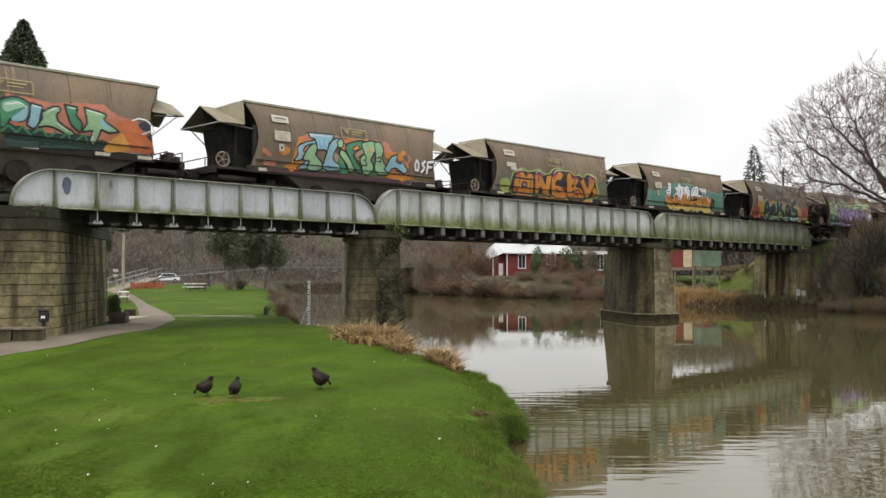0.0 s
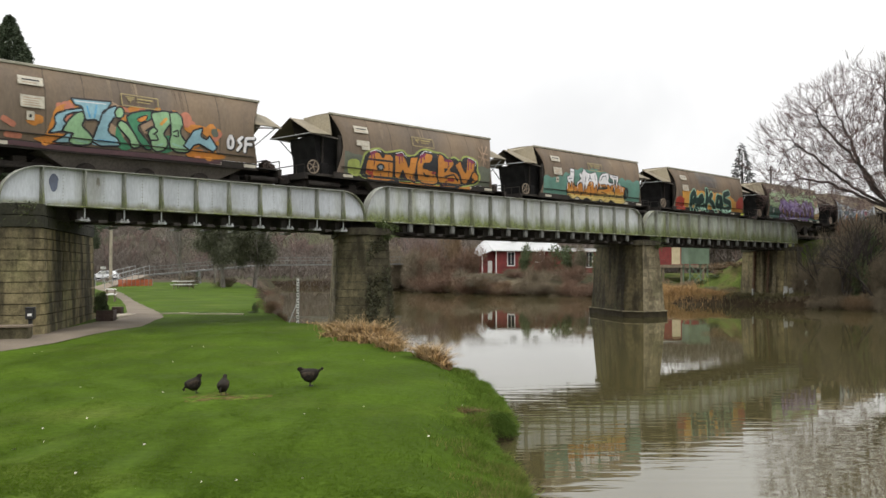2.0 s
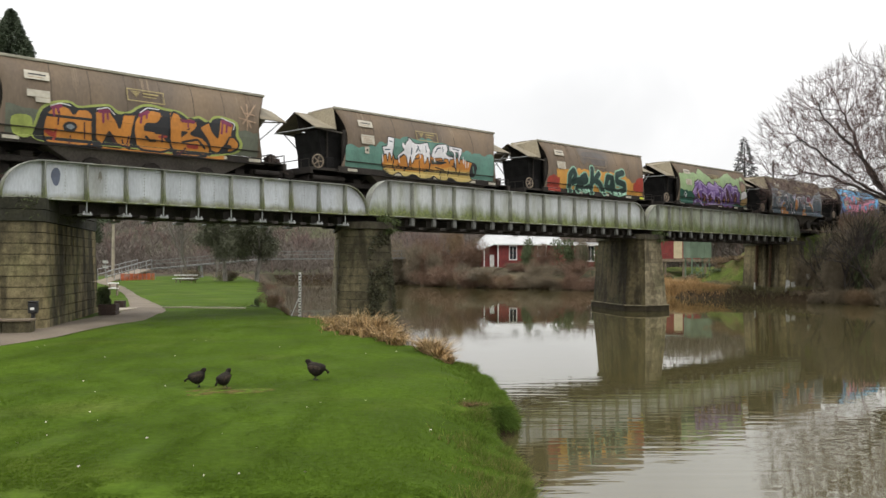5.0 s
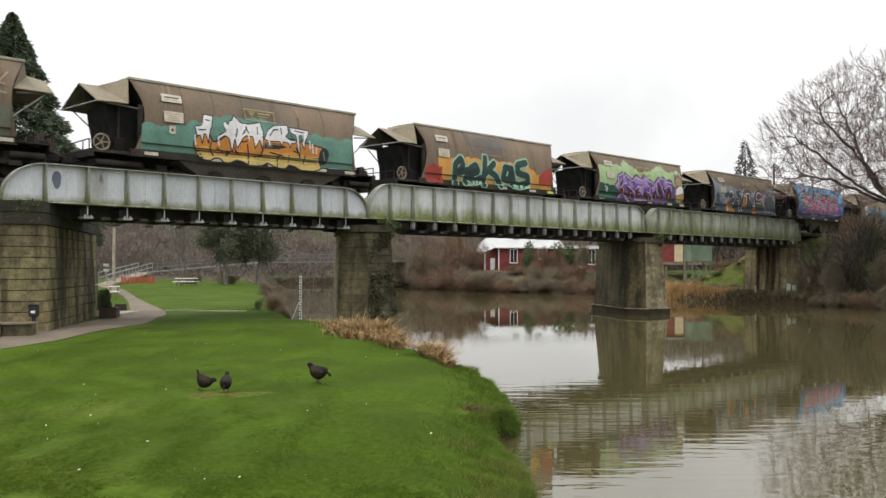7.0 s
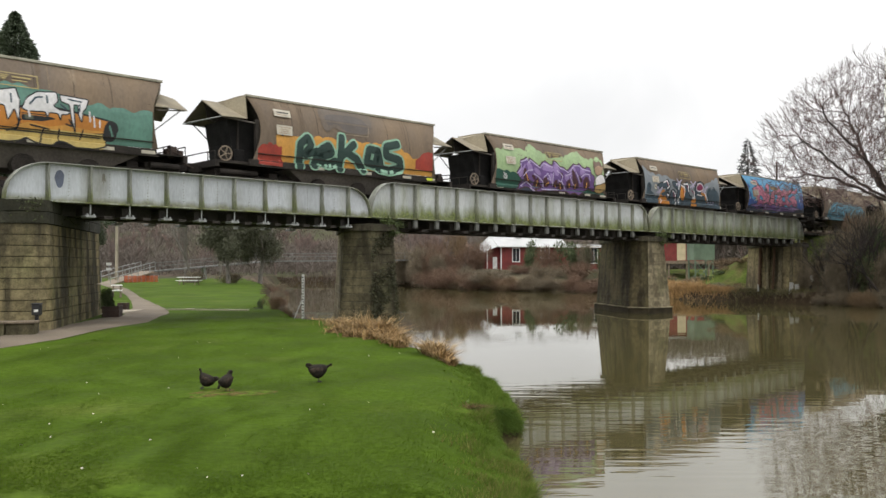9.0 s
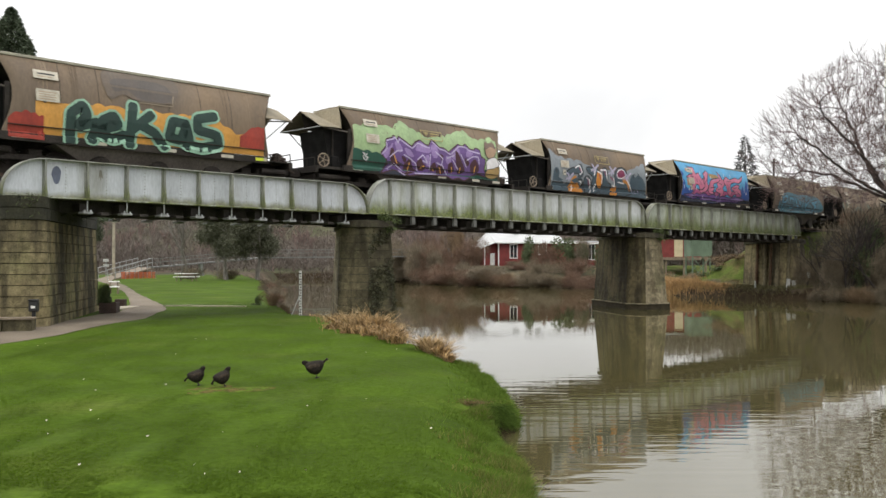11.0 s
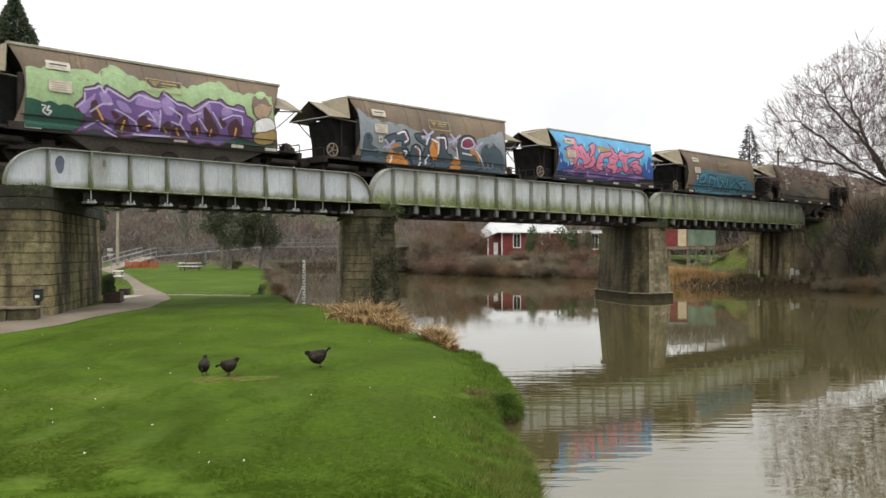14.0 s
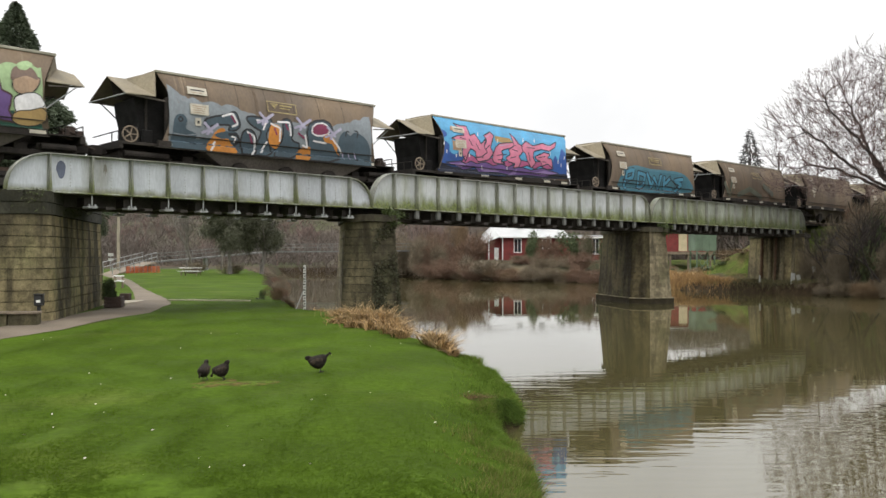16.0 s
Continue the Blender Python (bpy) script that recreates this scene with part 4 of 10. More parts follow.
PAINT_DARK, PAINT_NAVY, PAINT_SOOT = spray("black_spray_paint", (0.013, 0.013, 0.0144)), spray("navy_spray_paint", (0.0216, 0.0252, 0.0432)), spray("sooty_stain", (0.0446, 0.036, 0.0302))
PAINT_WHITE, PAINT_YELLOW, PAINT_AMBER = spray("white_spray_paint", (0.60, 0.585, 0.585)), spray("dull_yellow_spray_paint", (0.48, 0.36, 0.12)), spray("amber_spray_paint", (0.52, 0.26, 0.05))
PAINT_RED, PAINT_PINK, PAINT_MAROON = spray("red_spray_paint", (0.274, 0.036, 0.0216)), spray("pink_spray_paint", (0.50, 0.155, 0.235)), spray("maroon_spray_paint", (0.0504, 0.0144, 0.0216))
PAINT_PURPLE, PAINT_LILAC, PAINT_PLUM = spray("purple_spray_paint", (0.122, 0.064, 0.205)), spray("lilac_spray_paint", (0.40, 0.34, 0.50)), spray("plum_stain", (0.054, 0.0216, 0.0252))
PAINT_LIME, PAINT_MINT, PAINT_TEAL = spray("lime_spray_paint", (0.259, 0.302, 0.072)), spray("mint_spray_paint", (0.225, 0.385, 0.275)), spray("teal_spray_paint", (0.0936, 0.202, 0.158))
PAINT_LIGHTGREEN, PAINT_GREYBLUE, PAINT_SLATE = spray("pale_green_spray_paint", (0.259, 0.36, 0.18)), spray("grey_blue_spray_paint", (0.18, 0.202, 0.216)), spray("slate_spray_paint", (0.0432, 0.0684, 0.0864))
PAINT_PLUMRED, PAINT_LILACMID, PAINT_RIBBON = spray("plum_red_spray_paint", (0.17, 0.022, 0.062)), spray("mid_lilac_spray_paint", (0.255, 0.17, 0.36)), spray("pale_ribbon_spray_paint", (0.33, 0.31, 0.40))
PAINT_ROSE = spray("rose_spray_paint", (0.36, 0.085, 0.185))
PAINT_BROWN, PAINT_OCHRE = spray("brown_spray_paint", (0.13, 0.085, 0.062)), spray("ochre_spray_paint", (0.30, 0.20, 0.075))
PAINT_REDORANGE, PAINT_TEALBLUE, PAINT_SKYDULL = spray("red_orange_spray_paint", (0.42, 0.115, 0.035)), spray("teal_blue_spray_paint", (0.045, 0.135, 0.175)), spray("dull_blue_spray_paint", (0.06, 0.21, 0.30))
DRIBBLE_SOOT, DRIBBLE_GREY, PALE_LINE = spray("thin_soot_stain", (0.105, 0.08, 0.058)), spray("grey_soot_stain", (0.078, 0.064, 0.054)), spray("pale_panel_line", (0.25, 0.2, 0.14))
PAINT_GREYGREEN, PAINT_TAN = spray("grey_green_spray_paint", (0.0936, 0.101, 0.072)), spray("tan_spray_paint", (0.288, 0.194, 0.122))

LAYER = {"painted_background": 0.010, "painted_lower": 0.014, "painted_red": 0.014, "graffiti_drip": 0.018, "graffiti_outline": 0.028, "graffiti_fill": 0.036, "graffiti_line": 0.054, "graffiti_tag": 0.054, "graffiti_mark": 0.02}
COATS = {}
STROKES = {}


def skin(x, z, o):
    """A point o outside the near side of a wagon."""
    return (x, -((half_width(z) if z > 1.215 else 1.375) + o), z)


def coat(k, name, colour, rows, off=0.0):
    """Adds a grid of (x, z) rows to one coat of paint."""
    vs, fs = COATS.setdefault((k, name, colour.name, len(COATS)), ([], []))
    n = len(vs)
    c = len(rows[0])
    o = LAYER.get(name, 0.048) + off
    vs += [skin(x, z, o) for r in rows for x, z in r]
    fs += [(n + i * c + j, n + i * c + j + 1, n + (i + 1) * c + j + 1, n + (i + 1) * c + j) for i in range(len(rows) - 1) for j in range(c - 1)]


def paint(k, name, colour, width, pts, off=None):
    """One stroke with round ends through the points."""
    P = [np.array(p) for p in pts]
    P = [2 * P[0] - P[1]] + P + [2 * P[-1] - P[-2]]
    line = []
    for b, c in zip(P[1:], P[2:-1]):
        n = max(2, int(np.linalg.norm(c - b) / 0.05))
        for i in range(n):
            t = i / n
            line.append(b + (c - b) * t)
    line.append(P[-2])
    line = [line[0]] + [0.25 * a + 0.5 * b + 0.25 * c for a, b, c in zip(line, line[1:], line[2:])] + [line[-1]]
    d0, d1 = line[1] - line[0], line[-1] - line[-2]
    h = width / 2
    line = [line[0] - d0 / (np.linalg.norm(d0) + 1e-9) * h * k2 for k2 in (0.8, 0.4)] + line + [line[-1] + d1 / (np.linalg.norm(d1) + 1e-9) * h * k2 for k2 in (0.4, 0.8)]
    rows = []
    for i, p in enumerate(line):
        d = line[min(i + 1, len(line) - 1)] - line[max(i - 1, 0)]
        d = d / (np.linalg.norm(d) + 1e-9)
        nrm = np.array((-d[1], d[0]))
        e = min(i, len(line) - 1 - i)
        ww = h * (0.55, 0.88, 1.0)[min(e, 2)]
        rows.append([(float(q[0]), max(float(q[1]), 1.0)) for q in (p + nrm * ww * s for s in (-1, -0.5, 0, 0.5, 1))])
    count = STROKES.setdefault((k, name), [0])
    count[0] += 1
    coat(k, name, colour, rows, 0.0004 * count[0] if off is None else off - LAYER["graffiti_mark"])


def band(k, name, colour, top, bottom, bump=0.0, pitch=0.5):
    """A painted area between two lines, its upper edge scalloped like clouds."""
    x0, x1 = max(top[0][0], 0.02), min(top[-1][0], 8.9)
    n = max(3, int((x1 - x0) / 0.045))
    rows = []
    for i in range(n + 1):
        x = x0 + (x1 - x0) * i / n
        z1 = float(np.interp(x, [p[0] for p in top], [p[1] for p in top]))
        if bump:
            ph = x / pitch + 0.6 * noise.noise(Vector((x * 1.1, k, 1.0)))
            z1 += bump * (abs(math.sin(math.pi * ph)) - 0.5) + 0.5 * bump * noise.noise(Vector((x * 3, k, 5.0)))
        z0 = max(float(np.interp(x, [p[0] for p in bottom], [p[1] for p in bottom])), 1.225 if name == "painted_background" else 1.0)
        z1 = min(max(z1, z0 + 0.03), 3.58)
        rows.append([(x, z0 + (z1 - z0) * j / 8) for j in range(9)])
    count = STROKES.setdefault((k, name), [0])
    count[0] += 1
    coat(k, name, colour, rows, 0.0004 * count[0])


PILE = {}


def shape(k, colour, pts, edge=None, width=0.05, bend=True):
    """A filled patch of paint inside a closed line of (x, z), with an outline if an edge colour is given. Later patches lie over earlier ones."""
    P = [np.array(p) for p in pts]
    if bend:
        n = len(P)
        out = []
        for i in range(n):
            a, b, c, d = P[i - 1], P[i], P[(i + 1) % n], P[(i + 2) % n]
            for u in (0.0, 0.34, 0.67):
                out.append(0.5 * (2 * b + (c - a) * u + (2 * a - 5 * b + 4 * c - d) * u * u + (3 * b - a - 3 * c + d) * u ** 3))
        P = out
    P = [(float(p[0]), max(float(p[1]), 1.0)) for p in P]
    PILE[k] = PILE.get(k, 0) + 1
    off = 0.020 + 0.0004 * PILE[k]
    zs = sorted({round(z, 4) for _, z in P} | {round(z, 4) for z in np.arange(1.22, 3.5, 0.12)})
    lo, hi = min(z for _, z in P), max(z for _, z in P)
    zs = [z for z in zs if lo <= z <= hi]
    vs, fs = COATS.setdefault((k, "graffiti_patch", colour.name, len(COATS)), ([], []))
    for z0, z1 in zip(zs, zs[1:]):
        mid = (z0 + z1) / 2
        cuts = []
        for (ax, az), (bx, bz) in zip(P, P[1:] + P[:1]):
            if (az > mid) != (bz > mid):
                g = (bx - ax) / (bz - az)
                ends = [sheet_ends(z) if mid > 1.22 else (-0.3, 9.1) for z in (mid, z0, z1)]
                cuts.append(tuple(min(max(ax + g * (z - az), e[0] + 0.004), e[1] - 0.004) for z, e in zip((mid, z0, z1), ends)))
        cuts.sort()
        for p, q in zip(cuts[::2], cuts[1::2]):
            n = len(vs)
            vs += [skin(p[1], z0, off), skin(q[1], z0, off), skin(q[2], z1, off), skin(p[2], z1, off)]
            fs.append((n, n + 1, n + 2, n + 3))
    if edge:
        stroke(k, edge, width, P[::2] + [P[0], P[1]] if bend else P + [P[0]])


def stroke(k, colour, width, pts):
    """A line of paint laid over all earlier patches of its wagon."""
    PILE[k] = PILE.get(k, 0) + 1
    paint(k, "graffiti_mark", colour, width, pts, 0.020 + 0.0004 * PILE[k])


band(0, "painted_background", PAINT_SALMON, [(4.44, 2.63), (5.06, 2.6), (5.87, 2.54), (6.21, 2.59), (6.9, 2.69), (7.43, 2.68), (7.87, 2.36), (8.52, 2.29), (8.94, 1.83), (9.41, 1.47)], [(4.44, 1.02), (6.73, 1.19), (9.43, 1.21)], 0.05, 0.7)
band(0, "painted_lower", PAINT_DEEPGREEN, [(4.43, 1.74), (5.05, 1.65), (5.86, 1.57), (6.54, 1.65), (6.89, 1.6), (7.51, 1.49)], [(4.44, 1.01), (6.05, 1.12), (7.53, 1.2)], 0.05, 0.4)
paint(1, "painted_background", PAINT_SALMON, 0.19, [(1.94, 2.43), (2.06, 2.42)])
paint(1, "painted_background", PAINT_ORANGE, 0.28, [(2.33, 2.52), (2.43, 2.47)])
paint(1, "painted_background", PAINT_SALMON, 0.14, [(2.1, 2.5), (2.26, 2.54)])
paint(1, "painted_background", PAINT_SALMON, 0.12, [(1.95, 1.86), (2.09, 1.82)])
paint(1, "painted_background", PAINT_ORANGE, 0.23, [(1.83, 1.67), (1.99, 1.7)])
paint(1, "painted_background", PAINT_ORANGE, 0.13, [(1.6, 1.44), (1.65, 1.5)])
paint(1, "painted_background", PAINT_ORANGE, 0.18, [(1.18, 1.85), (1.33, 1.85)])
paint(1, "painted_background", PAINT_ORANGE, 0.22, [(1.08, 1.85), (1.23, 1.8)])
paint(1, "painted_background", PAINT_ORANGE, 0.27, [(1.21, 1.91), (1.37, 1.91)])
paint(1, "painted_background", PAINT_SALMON, 0.17, [(6.24, 2.27), (6.31, 2.28)])
paint(1, "painted_background", PAINT_ORANGE, 0.2, [(6.27, 2.35), (6.34, 2.41)])
paint(1, "painted_background", PAINT_SALMON, 0.27, [(6.36, 2.36), (6.47, 2.36)])
paint(1, "painted_background", PAINT_ORANGE, 0.32, [(7.13, 2.23), (7.23, 2.33)])
paint(1, "painted_background", PAINT_ORANGE, 0.18, [(7.03, 2.22), (7.13, 2.19)])
paint(1, "painted_background", PAINT_ORANGE, 0.3, [(7.36, 2.15), (7.47, 2.17)])
paint(1, "painted_background", PAINT_SALMON, 0.14, [(3.99, 2.6), (4.17, 2.56)])
paint(1, "painted_background", PAINT_ORANGE, 0.2, [(3.85, 2.54), (3.93, 2.59)])
paint(1, "painted_background", PAINT_ORANGE, 0.12, [(3.9, 2.53), (4.04, 2.52)])
paint(1, "painted_background", PAINT_SALMON, 0.3, [(6.65, 1.33), (6.8, 1.38)])
paint(1, "painted_background", PAINT_ORANGE, 0.31, [(7.07, 1.27), (7.16, 1.29)])
paint(1, "painted_background", PAINT_ORANGE, 0.27, [(7.12, 1.35), (7.31, 1.41)])
paint(1, "painted_background", PAINT_SALMON, 0.23, [(1.75, 1.29), (1.8, 1.29)])
paint(1, "painted_background", PAINT_SALMON, 0.19, [(1.69, 1.32), (1.81, 1.41)])
paint(1, "painted_background", PAINT_ORANGE, 0.25, [(1.51, 1.22), (1.67, 1.31)])
paint(1, "painted_background", PAINT_ORANGE, 0.17, [(5.78, 2.7), (5.85, 2.7)])
paint(1, "painted_background", PAINT_ORANGE, 0.28, [(5.23, 2.63), (5.33, 2.57)])
paint(1, "painted_background", PAINT_ORANGE, 0.18, [(5.09, 2.65), (5.27, 2.72)])
paint(1, "painted_background", PAINT_ORANGE, 0.12, [(2.06, 2.13), (2.16, 2.2)])
paint(1, "painted_background", PAINT_SALMON, 0.19, [(2.09, 2.06), (2.26, 1.99)])
paint(1, "painted_background", PAINT_SALMON, 0.24, [(2.12, 2.15), (2.28, 2.16)])
paint(1, "painted_background", PAINT_ORANGE, 0.14, [(4.07, 2.25), (4.15, 2.35)])
paint(1, "painted_background", PAINT_ORANGE, 0.22, [(3.97, 2.33), (4.01, 2.29)])
paint(1, "painted_background", PAINT_SALMON, 0.21, [(3.55, 2.35), (3.6, 2.27)])
paint(1, "painted_background", PAINT_SALMON, 0.21, [(4.51, 2.46), (4.68, 2.51)])
paint(1, "painted_background", PAINT_ORANGE, 0.16, [(4.67, 2.5), (4.75, 2.43)])
paint(1, "painted_background", PAINT_SALMON, 0.28, [(4.64, 2.54), (4.69, 2.59)])
paint(1, "painted_background", PAINT_ORANGE, 0.19, [(6.41, 1.9), (6.6, 1.84)])
paint(1, "painted_background", PAINT_ORANGE, 0.31, [(6.53, 1.69), (6.72, 1.8)])
paint(1, "painted_background", PAINT_ORANGE, 0.2, [(6.47, 1.8), (6.58, 1.85)])
paint(1, "painted_background", PAINT_SALMON, 0.18, [(0.34, 1.82), (0.61, 1.67)])
paint(1, "painted_background", PAINT_SALMON, 0.18, [(0.44, 1.35), (0.8, 1.34)])
paint(1, "painted_background", PAINT_SALMON, 0.21, [(7.27, 1.87), (7.52, 2.15)])
band(1, "painted_lower", PAINT_PLUM, [(0.45, 1.17), (2.11, 1.15), (5.21, 1.19), (7.56, 1.19)], [(0.45, 1.03), (2.11, 1.0), (5.21, 1.03), (7.56, 1.04)], 0.0, 0.5)
band(2, "painted_background", PAINT_GREYGREEN, [(0.2, 2.09), (1.66, 1.94), (4.11, 2.21), (6.84, 2.15), (8.96, 2.12)], [(0.02, 0.78), (4.15, 0.79), (9.01, 0.92)], 0.08, 0.8)
band(2, "graffiti_drip", PAINT_ORANGE, [(1.58, 1.01), (2.89, 0.97), (4.67, 1.01), (7.48, 1.16)], [(1.58, 0.82), (2.89, 0.8), (4.67, 0.77), (7.48, 0.98)], 0.1, 0.5)
band(3, "painted_background", PAINT_TEAL, [(-0.14, 2.12), (1.05, 2.07), (2.0, 2.38), (3.02, 2.71), (4.67, 2.82), (6.65, 2.5), (7.72, 2.4), (8.91, 2.46)], [(-0.21, 0.93), (3.24, 0.96), (8.94, 0.98)], 0.13, 0.75)
band(4, "painted_background", PAINT_AMBER, [(0.8, 2.19), (1.87, 2.31), (3.49, 2.37), (4.92, 2.36), (6.75, 2.41), (7.7, 1.96), (8.92, 1.76)], [(0.64, 1.07), (3.8, 0.97), (8.98, 1.12)], 0.1, 0.6)
band(4, "painted_red", PAINT_RED, [(0.01, 1.64), (0.48, 1.9), (1.05, 1.75)], [(-0.04, 1.05), (1.09, 1.02)], 0.08, 0.3)
band(4, "painted_red", PAINT_RED, [(7.87, 1.85), (8.44, 2.27), (8.95, 2.27)], [(7.89, 1.48), (8.98, 1.44)], 0.06, 0.3)
paint(4, "graffiti_outline", PAINT_MINT, 0.47, [(1.83, 1.04), (1.86, 1.98), (2.21, 2.28), (2.36, 1.96), (2.06, 1.58), (2.71, 1.78), (2.51, 1.18)])
paint(4, "graffiti_outline", PAINT_MINT, 0.48, [(2.83, 1.56), (3.37, 1.75), (3.2, 2.05), (2.84, 1.85), (2.82, 1.41), (3.18, 1.28), (3.55, 1.45)])
paint(4, "graffiti_outline", PAINT_MINT, 0.49, [(3.86, 2.46), (3.75, 1.15)])
paint(4, "graffiti_outline", PAINT_MINT, 0.49, [(3.82, 1.65), (4.47, 2.22)])
paint(4, "graffiti_outline", PAINT_MINT, 0.49, [(4.09, 1.86), (4.62, 1.63), (4.96, 1.2)])
paint(4, "graffiti_outline", PAINT_MINT, 0.5, [(5.74, 2.06), (5.26, 2.11), (5.13, 1.54), (5.58, 1.48), (5.74, 2.06), (5.89, 1.51)])
paint(4, "graffiti_outline", PAINT_MINT, 0.51, [(6.83, 2.46), (6.18, 2.3), (6.17, 1.91), (6.93, 1.79), (7.02, 1.46), (6.34, 1.29), (5.78, 1.36)])
paint(4, "graffiti_fill", PAINT_DEEPGREEN, 0.31, [(1.83, 1.04), (1.86, 1.98), (2.21, 2.28), (2.36, 1.96), (2.06, 1.58), (2.71, 1.78), (2.51, 1.18)])
paint(4, "graffiti_fill", PAINT_DEEPGREEN, 0.32, [(2.83, 1.56), (3.37, 1.75), (3.2, 2.05), (2.84, 1.85), (2.82, 1.41), (3.18, 1.28), (3.55, 1.45)])
paint(4, "graffiti_fill", PAINT_DEEPGREEN, 0.32, [(3.86, 2.46), (3.75, 1.15)])
paint(4, "graffiti_fill", PAINT_DEEPGREEN, 0.32, [(3.82, 1.65), (4.47, 2.22)])
paint(4, "graffiti_fill", PAINT_DEEPGREEN, 0.32, [(4.09, 1.86), (4.62, 1.63), (4.96, 1.2)])
paint(4, "graffiti_fill", PAINT_DEEPGREEN, 0.33, [(5.74, 2.06), (5.26, 2.11), (5.13, 1.54), (5.58, 1.48), (5.74, 2.06), (5.89, 1.51)])
paint(4, "graffiti_fill", PAINT_DEEPGREEN, 0.34, [(6.83, 2.46), (6.18, 2.3), (6.17, 1.91), (6.93, 1.79), (7.02, 1.46), (6.34, 1.29), (5.78, 1.36)])
band(5, "painted_background", PAINT_LIGHTGREEN, [(0.17, 2.89), (1.33, 3.1), (2.41, 3.05), (2.84, 3.44), (3.56, 3.1), (4.46, 2.78), (5.5, 3.02), (6.81, 3.44), (7.37, 3.03), (8.24, 3.14), (9.11, 3.13)], [(0.14, 1.19), (3.96, 1.2), (9.01, 1.27)], 0.1, 0.55)
band(5, "painted_lower", PAINT_FOREST, [(0.11, 1.94), (0.82, 1.89), (1.45, 1.84), (2.78, 1.54), (8.97, 1.64)], [(0.08, 1.05), (2.8, 1.1), (9.01, 1.18)], 0.07, 0.6)
band(6, "painted_background", PAINT_GREYBLUE, [(0.04, 3.27), (0.54, 2.83), (1.38, 2.74), (2.71, 2.7), (3.86, 2.31), (6.16, 2.41), (7.27, 2.54), (9.09, 3.16)], [(-0.13, 0.9), (3.41, 0.9), (8.97, 1.0)], 0.12, 0.7)
band(6, "painted_lower", PAINT_SLATE, [(0.1, 1.4), (2.24, 1.41), (5.12, 1.43), (8.85, 1.58)], [(0.01, 0.97), (3.41, 0.9), (8.88, 0.97)], 0.06, 0.6)
paint(9, "graffiti_tag", PAINT_GREYGREEN, 0.34, [(-0.07, 2.11), (0.62, 1.39), (0.91, 2.44)])
paint(9, "graffiti_tag", PAINT_GREYGREEN, 0.35, [(1.79, 1.45), (3.36, 1.92), (5.14, 1.43)])
paint(9, "graffiti_tag", PAINT_GREYGREEN, 0.37, [(5.51, 2.25), (6.86, 1.71)])
paint(9, "graffiti_line", PAINT_TAN, 0.09, [(0.09, 2.23), (0.62, 1.39), (1.13, 2.37)])
COAT_LABEL = {"painted_background": "sprayed background colour", "graffiti_fill": "graffiti letter fill", "graffiti_outline": "graffiti outline"}
shape(1, PAINT_ORANGE, [(1.57, 1.3), (1.73, 2.0), (1.87, 2.36), (2.22, 2.5), (2.4, 2.28), (2.02, 1.85), (1.95, 1.28)])
shape(1, PAINT_SALMON, [(2.12, 2.45), (2.4, 2.55), (2.37, 2.33), (2.13, 2.26)])
shape(1, PAINT_ORANGE, [(1.29, 1.34), (2.13, 1.54), (2.09, 1.24), (1.54, 1.21), (1.26, 1.27)])
shape(1, PAINT_ORANGE, [(6.14, 2.22), (6.5, 2.37), (6.98, 2.32), (7.34, 2.14), (7.5, 1.73), (7.22, 1.81), (6.85, 2.09), (6.38, 2.04)])
shape(1, PAINT_ORANGE, [(6.25, 1.3), (6.51, 1.53), (7.25, 1.41), (7.74, 1.39), (7.63, 1.25), (6.6, 1.19)])
shape(1, PAINT_TAN, [(3.43, 2.71), (3.81, 2.72), (3.88, 2.48), (3.57, 2.09), (4.04, 1.78), (3.88, 1.53), (3.41, 1.72)])
shape(1, PAINT_ORANGE, [(4.16, 2.64), (4.49, 2.73), (4.74, 2.62), (4.36, 2.42)])
shape(1, PAINT_TAN, [(4.57, 2.24), (5.08, 2.41), (4.94, 1.92), (4.72, 1.86)])
shape(1, PAINT_SALMON, [(6.01, 2.63), (6.26, 2.79), (6.45, 2.58), (6.31, 2.24), (6.07, 2.3)])
shape(1, PAINT_MIDGREEN, [(3.78, 1.99), (4.05, 1.55), (4.28, 1.3), (3.96, 1.23), (3.75, 1.52)])
shape(1, PAINT_MIDGREEN, [(5.17, 1.74), (5.75, 1.87), (5.82, 1.46), (5.56, 1.28), (5.28, 1.31)])
shape(1, PAINT_BLUE, [(1.65, 1.53), (1.87, 1.81), (1.79, 2.01), (1.98, 2.24), (2.65, 2.44), (2.8, 2.58), (2.64, 2.29), (2.25, 2.22), (2.07, 1.95), (2.23, 1.82), (2.03, 1.61)], PAINT_DARK, 0.06)
shape(1, PAINT_BLUE, [(1.78, 1.24), (2.04, 1.42), (2.34, 1.68), (2.29, 1.48), (2.43, 1.31), (2.09, 1.26)], PAINT_DARK, 0.05)
shape(1, PAINT_GREEN, [(2.05, 1.64), (2.33, 2.13), (2.64, 2.33), (2.76, 2.13), (2.64, 1.86), (2.97, 1.59), (3.01, 1.37), (2.79, 1.25), (2.4, 1.23), (2.24, 1.36), (2.42, 1.59)], PAINT_DARK, 0.06)
shape(1, PAINT_BLUE, [(2.33, 2.72), (3.63, 2.78), (3.48, 2.51), (3.33, 2.43), (3.22, 2.01), (3.08, 2.11), (2.76, 2.05), (2.65, 2.5), (2.42, 2.51)], PAINT_DARK, 0.06, bend=False)
